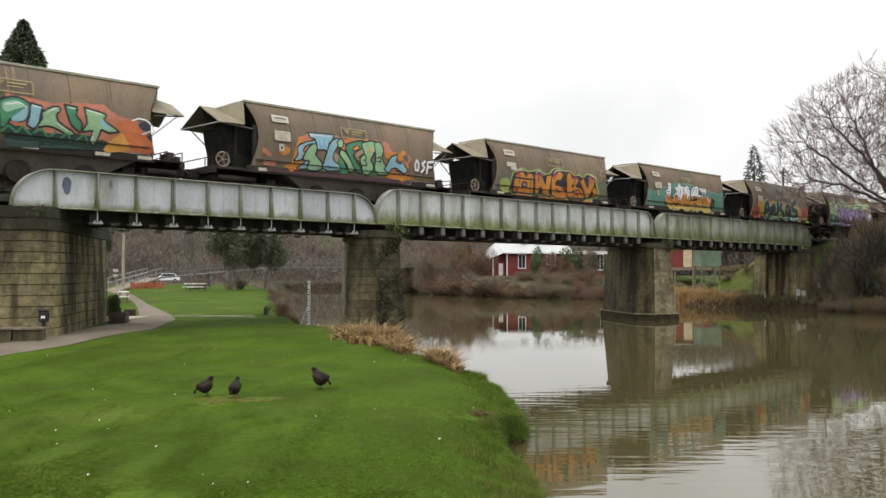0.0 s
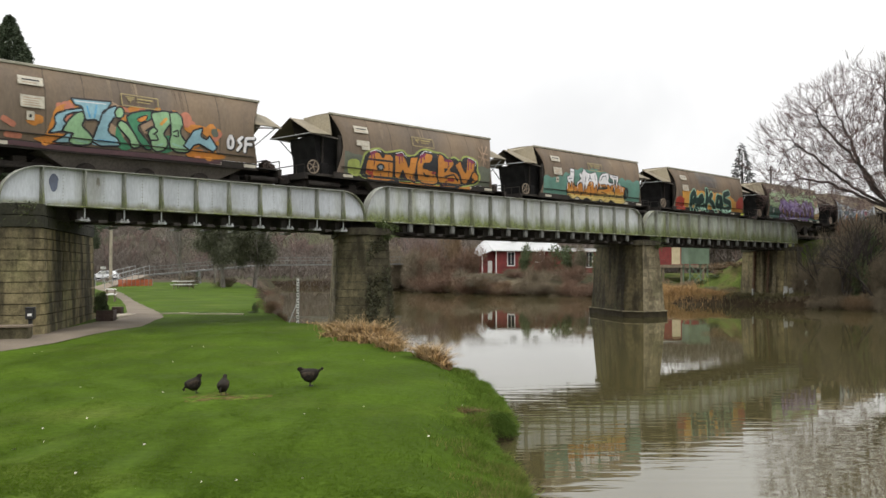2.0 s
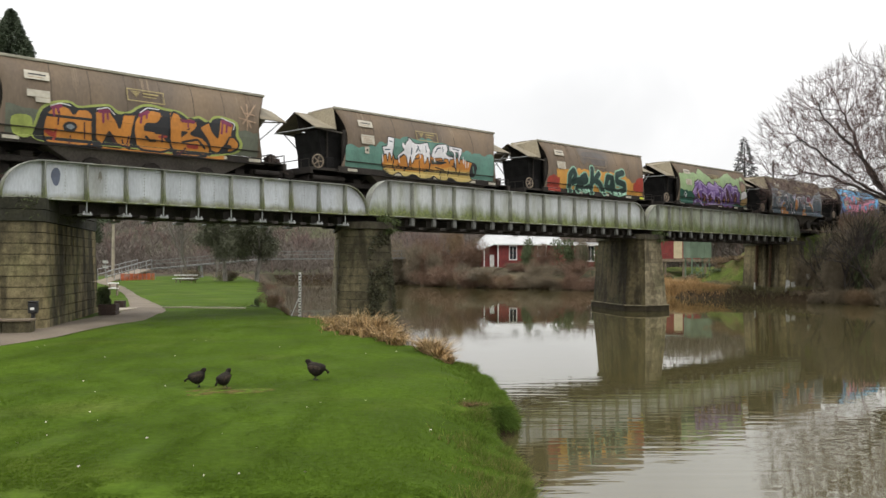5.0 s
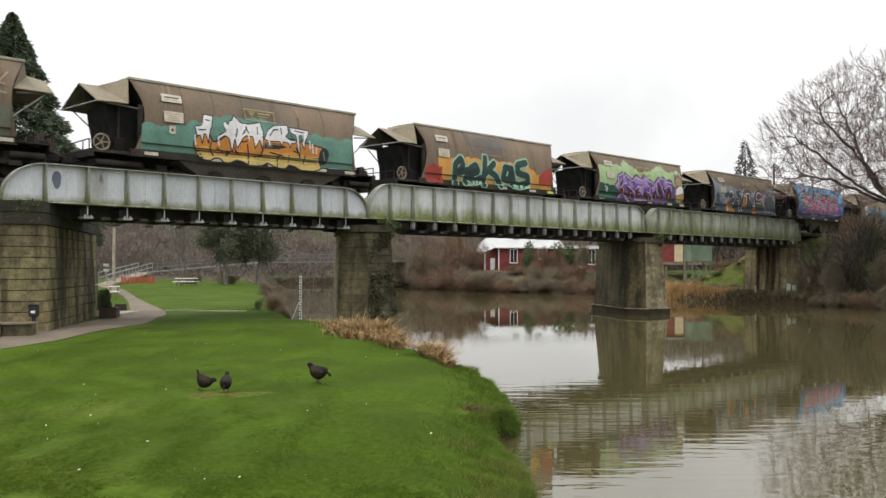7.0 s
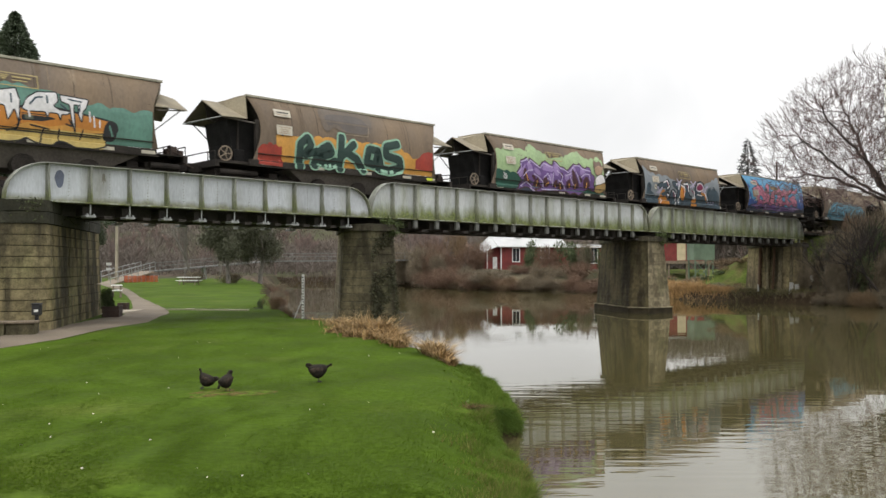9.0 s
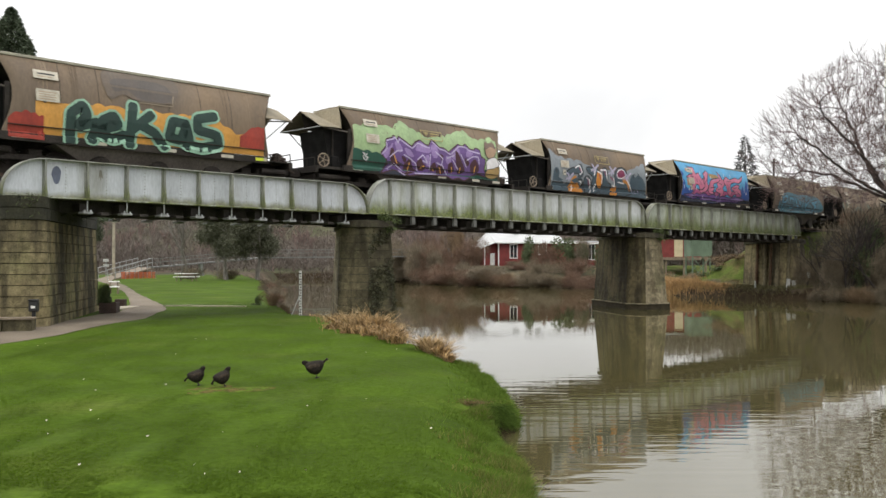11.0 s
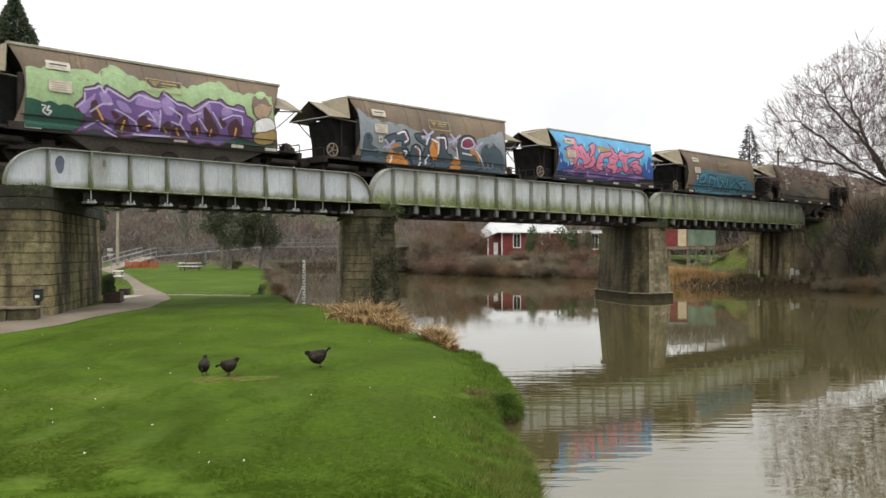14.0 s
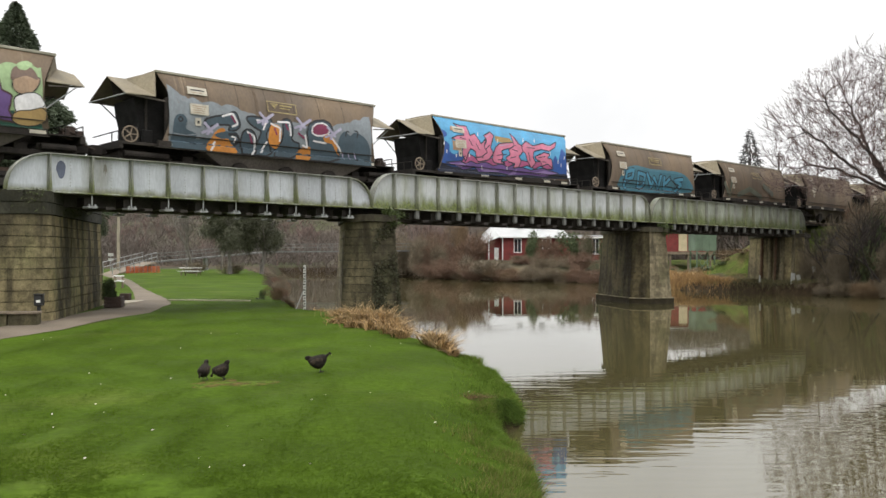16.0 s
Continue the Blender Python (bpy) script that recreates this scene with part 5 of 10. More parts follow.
shape(1, PAINT_BLUE, [(3.2, 2.04), (3.35, 2.42), (3.76, 2.67), (3.81, 2.46), (3.53, 2.02), (3.5, 1.73), (3.79, 1.6), (3.89, 1.41), (3.85, 1.33), (3.03, 1.29), (3.07, 1.68)], PAINT_DARK, 0.06)
stroke(1, PAINT_WHITE, 0.03, [(2.46, 2.64), (3.43, 2.67)])
stroke(1, PAINT_SKY, 0.05, [(2.81, 2.52), (2.9, 2.16)])
stroke(1, PAINT_SKY, 0.05, [(3.12, 2.57), (3.04, 2.18)])
stroke(1, PAINT_SKY, 0.06, [(3.18, 1.46), (3.72, 1.44)])
shape(1, PAINT_GREEN, [(3.7, 2.42), (3.8, 2.6), (3.95, 2.64), (4.04, 2.49), (3.95, 2.29), (3.78, 2.25)], PAINT_DARK, 0.06)
shape(1, PAINT_GREEN, [(3.78, 2.03), (3.99, 2.22), (4.35, 1.82), (4.62, 1.61), (4.55, 1.36), (4.28, 1.32), (4.22, 1.57), (3.99, 1.78)], PAINT_DARK, 0.06)
shape(1, PAINT_MIDGREEN, [(4.1, 2.29), (4.37, 2.53), (5.08, 2.68), (5.09, 2.47), (4.72, 2.22), (4.46, 2.03), (4.68, 1.75), (4.94, 1.48), (4.97, 1.3), (4.66, 1.39), (4.35, 1.82)], PAINT_DARK, 0.06)
shape(1, PAINT_ORANGE, [(4.46, 2.31), (4.82, 2.5), (4.79, 2.33), (4.57, 2.18)], PAINT_DARK, 0.04)
shape(1, PAINT_GREEN, [(4.96, 2.58), (5.6, 2.73), (5.79, 2.56), (5.54, 2.15), (5.38, 1.89), (5.58, 1.66), (5.42, 1.34), (5.04, 1.29), (4.93, 1.64), (4.81, 1.93), (5.07, 2.14)], PAINT_DARK, 0.06)
stroke(1, PAINT_DARK, 0.06, [(4.76, 1.94), (5.01, 2.13), (5.2, 1.99), (5.03, 1.85)])
stroke(1, PAINT_DARK, 0.06, [(4.95, 1.64), (5.22, 1.67), (5.12, 1.84)])
stroke(1, PAINT_AMBER, 0.1, [(5.3, 2.23), (5.49, 2.44)])
shape(1, PAINT_GREEN, [(5.62, 2.67), (6.01, 2.69), (6.1, 2.32), (5.98, 2.04), (6.17, 1.77), (6.44, 1.52), (6.25, 1.34), (5.71, 1.37), (5.6, 1.71), (5.68, 2.02)], PAINT_DARK, 0.06)
stroke(1, PAINT_DARK, 0.06, [(5.75, 2.01), (5.91, 2.11), (5.93, 1.86), (5.75, 1.89)])
stroke(1, PAINT_MINT, 0.08, [(5.72, 1.6), (6.14, 1.51)])
stroke(1, PAINT_MINT, 0.08, [(2.47, 1.39), (2.83, 1.35)])
stroke(1, PAINT_MINT, 0.07, [(5.14, 1.46), (5.36, 1.56)])
shape(1, PAINT_BLUE, [(6.13, 1.58), (6.5, 2.16), (6.86, 2.3), (6.76, 1.97), (7.02, 1.87), (7.1, 2.05), (7.43, 1.62), (7.26, 1.47), (6.74, 1.7), (6.51, 1.63), (6.38, 1.43)], PAINT_DARK, 0.06, bend=False)
shape(1, PAINT_GREYGREEN, [(7.17, 2.23), (7.37, 2.32), (7.46, 2.07), (7.27, 2.01)])
stroke(1, PAINT_DARK, 0.17, [(7.96, 2.1), (7.86, 1.92), (7.9, 1.66), (8.05, 1.68), (8.09, 1.94), (7.99, 2.1)])
stroke(1, PAINT_DARK, 0.17, [(8.45, 2.11), (8.27, 1.96), (8.43, 1.82), (8.26, 1.61)])
stroke(1, PAINT_DARK, 0.17, [(8.57, 1.6), (8.61, 2.08), (8.95, 2.12)])
stroke(1, PAINT_DARK, 0.17, [(8.58, 1.86), (8.84, 1.88)])
stroke(1, PAINT_WHITE, 0.11, [(7.94, 2.12), (7.84, 1.94), (7.87, 1.68), (8.02, 1.7), (8.06, 1.96), (7.97, 2.12)])
stroke(1, PAINT_WHITE, 0.11, [(8.43, 2.13), (8.24, 1.98), (8.4, 1.84), (8.23, 1.63)])
stroke(1, PAINT_WHITE, 0.11, [(8.54, 1.61), (8.58, 2.1), (8.92, 2.14)])
stroke(1, PAINT_WHITE, 0.11, [(8.55, 1.88), (8.81, 1.9)])
shape(2, PAINT_LIME, [(0.37, 1.71), (0.72, 1.82), (0.97, 1.7), (0.91, 1.18), (0.61, 1.11), (0.41, 1.26)])
shape(2, PAINT_LIME, [(0.91, 1.18), (1.03, 1.63), (1.21, 2.11), (1.59, 2.34), (2.08, 2.42), (2.35, 2.29), (2.8, 2.38), (3.34, 2.47), (3.61, 2.29), (3.98, 2.31), (4.35, 2.57), (4.77, 2.67), (5.26, 2.6), (5.83, 2.55), (6.15, 2.37), (6.52, 2.48), (6.88, 2.34), (7.06, 2.52), (7.44, 2.58), (8.03, 2.42), (8.07, 1.96), (8.25, 1.66), (8.11, 1.33), (7.49, 1.16), (6.95, 1.07), (5.78, 1.02), (4.55, 1.06), (3.27, 1.08), (2.16, 1.02), (1.32, 1.02)])
shape(2, PAINT_DARK, [(0.99, 1.15), (1.1, 1.59), (1.27, 2.04), (1.63, 2.26), (2.07, 2.34), (2.33, 2.22), (2.79, 2.3), (3.34, 2.39), (3.58, 2.19), (4.02, 2.24), (4.37, 2.49), (4.76, 2.58), (5.25, 2.51), (5.8, 2.48), (6.12, 2.3), (6.51, 2.39), (6.87, 2.22), (7.07, 2.43), (7.43, 2.49), (7.94, 2.31), (7.96, 1.91), (8.11, 1.65), (7.99, 1.39), (7.57, 1.24), (6.95, 1.14), (5.78, 1.08), (4.55, 1.11), (3.27, 1.1), (2.16, 1.04), (1.32, 1.06)])
shape(2, PAINT_ORANGE, [(1.3, 1.1), (1.3, 1.65), (1.44, 2.04), (1.75, 2.24), (2.07, 2.19), (2.22, 1.97), (2.31, 2.18), (2.75, 2.17), (2.79, 1.77), (2.77, 1.03), (2.16, 1.0), (1.91, 1.0), (1.48, 1.0)], PAINT_DARK, 0.075)
shape(2, PAINT_DARK, [(1.87, 1.58), (1.97, 1.72), (2.18, 1.75), (2.32, 1.62), (2.2, 1.45), (1.98, 1.43)])
shape(2, PAINT_GREYBLUE, [(1.97, 1.59), (2.1, 1.68), (2.23, 1.61), (2.13, 1.5)])
shape(2, PAINT_ORANGE, [(2.89, 1.32), (2.86, 2.18), (3.29, 2.32), (3.56, 1.97), (3.68, 1.7), (3.77, 2.19), (4.24, 2.24), (4.12, 1.74), (4.03, 1.1), (3.63, 1.15), (3.34, 1.58), (3.18, 1.19), (3.06, 1.1)], PAINT_DARK, 0.075, bend=False)
shape(2, PAINT_ORANGE, [(4.22, 1.34), (4.14, 1.85), (4.28, 2.2), (4.61, 2.45), (5.12, 2.43), (5.03, 2.05), (4.74, 1.98), (4.59, 1.98), (4.52, 1.78), (4.62, 1.75), (5.16, 1.74), (5.27, 1.48), (5.53, 1.41), (5.36, 1.09), (4.55, 1.06), (4.31, 1.13)], PAINT_DARK, 0.075)
stroke(2, PAINT_DARK, 0.09, [(4.52, 1.87), (4.83, 1.99)])
stroke(2, PAINT_DARK, 0.09, [(4.58, 1.54), (4.71, 1.42), (4.91, 1.44)])
stroke(2, PAINT_DARK, 0.06, [(4.89, 1.69), (5.24, 1.69)])
shape(2, PAINT_ORANGE, [(5.42, 1.58), (5.44, 2.44), (5.8, 2.44), (5.86, 2.16), (6.2, 2.35), (6.48, 2.18), (6.32, 1.92), (6.17, 1.78), (6.61, 1.73), (6.89, 1.47), (6.93, 1.13), (6.04, 1.02), (5.58, 1.11)], PAINT_DARK, 0.075)
shape(2, PAINT_DARK, [(5.83, 1.85), (6.19, 2.02), (6.04, 1.79), (5.84, 1.64)], bend=False)
stroke(2, PAINT_DARK, 0.08, [(5.9, 1.49), (6.46, 1.63), (6.75, 1.35)])
shape(2, PAINT_ORANGE, [(6.5, 2.07), (6.88, 2.31), (7.03, 1.97), (7.23, 1.75), (7.32, 2.45), (7.88, 2.31), (7.77, 1.84), (7.28, 1.21), (6.99, 1.28), (6.89, 1.58), (6.69, 1.83)], PAINT_DARK, 0.075, bend=False)
shape(2, PAINT_ORANGE, [(7.59, 1.56), (7.76, 1.91), (8.08, 1.69), (8.04, 1.44), (7.7, 1.28), (7.6, 1.4), (7.81, 1.51)], PAINT_DARK, 0.075)
shape(2, PAINT_ORANGE, [(5.53, 1.08), (6.82, 1.1), (6.37, 1.0), (5.66, 1.0)], PAINT_DARK, 0.075)
shape(2, PAINT_ORANGE, [(2.38, 1.0), (3.09, 1.06), (2.93, 1.0), (2.55, 1.0)], PAINT_DARK, 0.075)
stroke(2, PAINT_PLUMRED, 0.14, [(1.54, 2.15), (1.79, 2.22)])
stroke(2, PAINT_PLUMRED, 0.07, [(1.58, 2.12), (1.6, 1.88)])
stroke(2, PAINT_PLUMRED, 0.07, [(1.71, 2.17), (1.73, 2.01)])
stroke(2, PAINT_PLUMRED, 0.12, [(3.01, 2.2), (3.33, 2.24)])
stroke(2, PAINT_PLUMRED, 0.07, [(3.13, 2.22), (3.13, 1.85)])
stroke(2, PAINT_PLUMRED, 0.07, [(3.26, 2.19), (3.28, 1.97)])
stroke(2, PAINT_PLUMRED, 0.12, [(4.35, 2.23), (4.65, 2.39)])
stroke(2, PAINT_PLUMRED, 0.07, [(4.43, 2.28), (4.38, 1.98)])
stroke(2, PAINT_PLUMRED, 0.07, [(4.6, 2.39), (4.59, 2.17)])
stroke(2, PAINT_PLUMRED, 0.11, [(5.88, 2.23), (6.3, 2.23)])
stroke(2, PAINT_PLUMRED, 0.06, [(6.09, 2.25), (6.09, 2.03)])
stroke(2, PAINT_PLUMRED, 0.14, [(7.42, 2.4), (7.74, 2.29)])
stroke(2, PAINT_PLUMRED, 0.07, [(7.42, 2.35), (7.38, 1.94)])
stroke(2, PAINT_PLUMRED, 0.07, [(7.6, 2.28), (7.57, 2.0)])
stroke(2, PAINT_MAROON, 0.05, [(1.75, 2.0), (1.72, 1.62)])
stroke(2, PAINT_RED, 0.16, [(1.4, 1.39), (1.62, 1.26)])
stroke(2, PAINT_RED, 0.08, [(1.68, 1.46), (1.57, 1.12)])
stroke(2, PAINT_MAROON, 0.06, [(3.77, 1.34), (3.82, 1.17)])
stroke(2, PAINT_MAROON, 0.05, [(3.99, 1.48), (3.91, 1.13)])
stroke(2, PAINT_RED, 0.08, [(5.04, 1.58), (5.29, 1.61)])
stroke(2, PAINT_MAROON, 0.06, [(5.14, 1.68), (5.15, 1.42)])
stroke(2, PAINT_RED, 0.16, [(6.12, 1.38), (6.43, 1.37)])
stroke(2, PAINT_MAROON, 0.04, [(2.12, 1.3), (2.03, 1.0)])
stroke(2, PAINT_MAROON, 0.05, [(3.4, 1.43), (3.54, 1.18)])
stroke(2, PAINT_MAROON, 0.04, [(2.53, 1.78), (2.56, 1.23)])
stroke(2, PAINT_MAROON, 0.05, [(6.02, 1.29), (5.66, 1.0)])
stroke(2, PAINT_WHITE, 0.03, [(1.5, 2.19), (1.79, 2.3), (2.09, 2.26)])
stroke(2, PAINT_WHITE, 0.03, [(4.36, 2.32), (4.61, 2.52), (5.05, 2.51)])
stroke(2, PAINT_WHITE, 0.03, [(2.92, 2.25), (3.29, 2.36), (3.51, 2.14)])
stroke(2, PAINT_WHITE, 0.03, [(7.38, 2.51), (7.91, 2.36), (7.85, 2.12)])
stroke(2, PAINT_TAN, 0.045, [(8.25, 3.06), (8.58, 2.29)])
stroke(2, PAINT_TAN, 0.045, [(8.86, 3.18), (8.25, 2.4)])
stroke(2, PAINT_TAN, 0.045, [(8.11, 2.61), (8.78, 2.5)])
stroke(2, PAINT_TAN, 0.045, [(8.52, 3.19), (8.41, 2.18)])
stroke(2, PAINT_TAN, 0.045, [(8.31, 2.83), (8.76, 2.78)])
shape(3, PAINT_YELLOW, [(2.02, 1.25), (2.06, 1.53), (2.54, 1.58), (3.16, 1.56), (4.09, 1.57), (5.3, 1.65), (6.59, 1.62), (7.58, 1.69), (7.36, 1.35), (7.19, 1.02), (6.34, 1.0), (5.9, 1.18), (5.65, 1.0), (5.22, 1.0), (4.88, 1.17), (4.58, 1.0), (4.06, 1.0), (3.82, 1.12), (3.54, 1.14), (3.25, 1.0), (3.02, 1.05), (2.8, 1.19), (2.51, 1.03), (2.16, 1.08)], PAINT_DARK, 0.05)
shape(3, PAINT_ORANGE, [(1.94, 1.44), (1.92, 1.68), (2.04, 1.89), (2.48, 2.02), (2.62, 1.75), (2.84, 1.77), (3.15, 2.01), (3.61, 2.06), (4.19, 2.13), (4.67, 2.07), (4.8, 2.15), (5.54, 2.19), (6.05, 2.16), (6.71, 2.07), (7.38, 1.98), (7.69, 1.79), (7.62, 1.58), (6.86, 1.53), (6.06, 1.63), (5.56, 1.52), (4.93, 1.61), (4.57, 1.49), (4.35, 1.35), (3.75, 1.46), (3.18, 1.3), (2.61, 1.51), (2.07, 1.34)], PAINT_DARK, 0.06)
shape(3, PAINT_AMBER, [(1.98, 1.41), (2.27, 1.56), (2.63, 1.51), (3.17, 1.4), (3.74, 1.5), (4.34, 1.41), (4.93, 1.65), (5.56, 1.58), (6.06, 1.68), (6.85, 1.6), (7.56, 1.62), (6.86, 1.51), (5.56, 1.5), (4.35, 1.33), (3.18, 1.28), (2.29, 1.32)])
shape(3, PAINT_DARK, [(4.75, 1.93), (5.41, 1.94), (5.77, 1.84), (5.35, 1.72), (4.76, 1.7)], bend=False)
shape(3, PAINT_GREYGREEN, [(4.84, 1.88), (5.09, 1.88), (5.1, 1.75), (4.85, 1.75)], bend=False)
shape(3, PAINT_DARK, [(7.22, 1.43), (7.3, 1.84), (7.49, 1.99), (7.71, 1.83), (7.61, 1.37), (7.34, 1.31)])
stroke(3, PAINT_TEAL, 0.06, [(7.44, 1.81), (7.54, 1.5)])
shape(3, PAINT_WHITE, [(1.94, 2.22), (2.2, 2.27), (2.29, 2.69), (2.66, 2.66), (2.59, 2.32), (2.5, 1.98), (2.47, 1.62), (2.39, 1.93), (2.3, 2.02), (2.23, 1.59), (2.15, 1.94), (2.02, 1.87)], PAINT_DARK, 0.04, bend=False)
shape(3, PAINT_WHITE, [(3.03, 2.45), (3.15, 2.55), (3.23, 2.39), (3.33, 2.6), (3.42, 2.59), (3.47, 2.81), (3.77, 2.55), (4.1, 2.54), (4.59, 2.67), (4.7, 2.29), (4.69, 1.59), (4.55, 2.02), (4.37, 1.64), (4.27, 2.09), (3.98, 2.1), (3.84, 1.98), (3.62, 1.57), (3.51, 1.95), (3.42, 1.43), (3.28, 1.92), (3.1, 2.01), (2.79, 1.77), (2.79, 1.93), (3.17, 2.18), (3.06, 2.33)], PAINT_DARK, 0.04, bend=False)
shape(3, PAINT_WHITE, [(4.75, 2.06), (4.91, 2.42), (5.2, 2.63), (5.79, 2.7), (5.83, 2.4), (5.67, 2.25), (5.87, 2.14), (6.21, 2.13), (6.1, 2.01), (5.92, 2.01), (5.9, 1.79), (5.82, 2.02), (5.54, 2.02), (5.52, 1.8), (5.44, 2.03), (4.92, 1.99)], PAINT_DARK, 0.04, bend=False)
shape(3, PAINT_WHITE, [(5.88, 2.63), (6.77, 2.59), (6.68, 2.29), (6.58, 2.17), (6.55, 1.81), (6.44, 2.04), (6.43, 2.38), (6.29, 2.36), (6.36, 1.44), (6.23, 1.87), (6.16, 2.35), (5.91, 2.41)], PAINT_DARK, 0.04, bend=False)
stroke(3, PAINT_WHITE, 0.05, [(6.79, 2.19), (6.81, 1.88)])
stroke(3, PAINT_WHITE, 0.05, [(6.92, 2.07), (6.96, 1.72)])
stroke(3, PAINT_WHITE, 0.05, [(7.11, 1.95), (7.12, 1.73)])
stroke(3, PAINT_WHITE, 0.05, [(1.94, 1.88), (1.97, 1.56)])
stroke(3, PAINT_WHITE, 0.05, [(2.83, 1.9), (2.89, 1.62)])
stroke(3, PAINT_WHITE, 0.05, [(4.94, 2.04), (4.99, 1.83)])
stroke(3, PAINT_WHITE, 0.05, [(4.08, 2.16), (4.1, 1.91)])
stroke(3, PAINT_SLATE, 0.05, [(2.36, 2.5), (2.51, 2.47)])
stroke(3, PAINT_SLATE, 0.05, [(2.09, 2.1), (2.35, 2.13)])
stroke(3, PAINT_SLATE, 0.06, [(3.61, 2.31), (3.56, 2.02)])
stroke(3, PAINT_SLATE, 0.06, [(4.01, 2.4), (3.84, 2.13)])
stroke(3, PAINT_SLATE, 0.05, [(3.95, 2.44), (4.08, 2.2)])
stroke(3, PAINT_SLATE, 0.05, [(4.45, 2.46), (4.46, 2.2)])
stroke(3, PAINT_SLATE, 0.06, [(4.99, 2.22), (5.16, 2.45), (5.36, 2.48)])
stroke(3, PAINT_SLATE, 0.06, [(5.49, 2.54), (5.5, 2.32)])
stroke(3, PAINT_SLATE, 0.05, [(6.13, 2.52), (6.54, 2.48)])
stroke(3, PAINT_SLATE, 0.06, [(5.9, 2.32), (6.05, 2.2)])
stroke(3, PAINT_SLATE, 0.05, [(6.48, 2.38), (6.47, 2.16)])
stroke(3, PAINT_DARK, 0.05, [(2.57, 1.71), (2.52, 1.42), (2.69, 1.24)])
stroke(3, PAINT_DARK, 0.05, [(3.17, 1.4), (3.35, 1.46), (3.18, 1.28)])
stroke(3, PAINT_DARK, 0.05, [(3.79, 1.87), (3.93, 1.85), (4.07, 1.95)])
stroke(3, PAINT_DARK, 0.05, [(4.03, 1.77), (4.11, 1.28), (4.01, 1.01)])
stroke(3, PAINT_DARK, 0.06, [(4.35, 1.35), (4.63, 1.41), (4.71, 1.72)])
stroke(3, PAINT_DARK, 0.05, [(5.01, 1.58), (5.56, 1.5)])
stroke(3, PAINT_DARK, 0.045, [(5.41, 1.53), (5.27, 1.04)])
stroke(3, PAINT_DARK, 0.045, [(5.86, 1.53), (5.83, 1.08)])
stroke(3, PAINT_DARK, 0.05, [(6.06, 1.72), (6.27, 1.65), (6.16, 1.86)])
stroke(3, PAINT_DARK, 0.045, [(6.59, 1.59), (6.51, 1.28)])
stroke(3, PAINT_DARK, 0.05, [(2.17, 1.27), (2.2, 1.06)])
stroke(3, PAINT_DARK, 0.045, [(2.8, 1.53), (3.04, 1.39)])
stroke(3, PAINT_DARK, 0.045, [(3.5, 1.6), (3.63, 1.4)])
stroke(3, PAINT_SOOT, 0.04, [(1.96, 1.37), (4.11, 1.37), (7.14, 1.38)])
shape(3, PAINT_TEAL, [(2.7, 1.96), (2.8, 2.47), (3.07, 2.67), (3.12, 2.51), (2.92, 2.27), (2.88, 1.98)])
shape(4, DRIBBLE_SOOT, [(3.02, 3.63), (4.07, 3.68), (5.5, 3.57), (5.31, 2.74), (4.1, 2.65), (3.56, 2.83), (3.14, 2.59), (2.94, 3.04)])
shape(4, DRIBBLE_GREY, [(3.21, 3.29), (3.96, 3.41), (5.11, 3.36), (5.23, 2.78), (4.19, 2.71), (3.71, 2.99), (3.3, 2.89)])
stroke(4, PALE_LINE, 0.03, [(4.09, 2.61), (5.27, 2.62), (5.34, 2.99)])
shape(5, PAINT_NAVY, [(1.5, 1.0), (1.74, 1.27), (1.94, 1.58), (2.81, 1.51), (2.88, 1.01)])
shape(5, PAINT_PURPLE, [(1.58, 1.89), (1.86, 2.18), (1.89, 2.5), (2.24, 2.6), (2.35, 2.73), (2.5, 2.49), (2.59, 2.69), (2.91, 2.54), (3.33, 2.31), (3.57, 2.54), (3.85, 2.65), (4.16, 2.48), (4.37, 2.45), (4.56, 2.77), (4.77, 2.64), (5.0, 2.43), (5.29, 2.43), (5.58, 2.26), (5.84, 2.44), (6.21, 2.69), (6.51, 2.62), (6.73, 2.76), (6.96, 2.55), (7.25, 2.51), (7.37, 2.63), (7.67, 2.56), (7.72, 2.25), (8.02, 2.13), (7.93, 1.64), (8.15, 1.31), (7.84, 1.33), (7.48, 1.4), (7.03, 1.25), (6.53, 1.0), (6.16, 1.12), (5.77, 1.01), (5.45, 1.14), (4.73, 1.13), (4.13, 1.17), (3.54, 1.07), (3.16, 1.0), (2.7, 1.12), (2.24, 1.2), (1.89, 1.1), (1.54, 1.0), (1.71, 1.2), (1.97, 1.42), (1.87, 1.68), (1.69, 1.75)], PAINT_PLUM, 0.06, bend=False)
shape(5, PAINT_LILACMID, [(1.72, 1.87), (2.08, 2.21), (2.26, 2.36), (2.15, 2.04), (1.9, 1.65)])
shape(5, PAINT_LILACMID, [(2.37, 2.36), (2.52, 2.45), (2.73, 2.29), (2.8, 2.04), (2.51, 2.01)])
shape(5, PAINT_LILACMID, [(3.66, 2.42), (3.92, 2.53), (4.46, 2.28), (4.34, 2.11), (3.79, 2.13), (3.56, 2.17)])
shape(5, PAINT_LILACMID, [(4.47, 2.36), (4.68, 2.55), (4.95, 2.23), (4.82, 1.92), (4.58, 1.99)])
shape(5, PAINT_LILACMID, [(5.88, 2.34), (6.24, 2.55), (6.29, 2.19), (6.0, 1.95), (5.79, 2.05)])
shape(5, PAINT_LILACMID, [(6.81, 2.45), (7.16, 2.33), (6.93, 2.14), (6.71, 2.19)])
shape(5, PAINT_LILACMID, [(5.41, 2.08), (5.75, 2.0), (5.62, 1.71), (5.41, 1.81)])
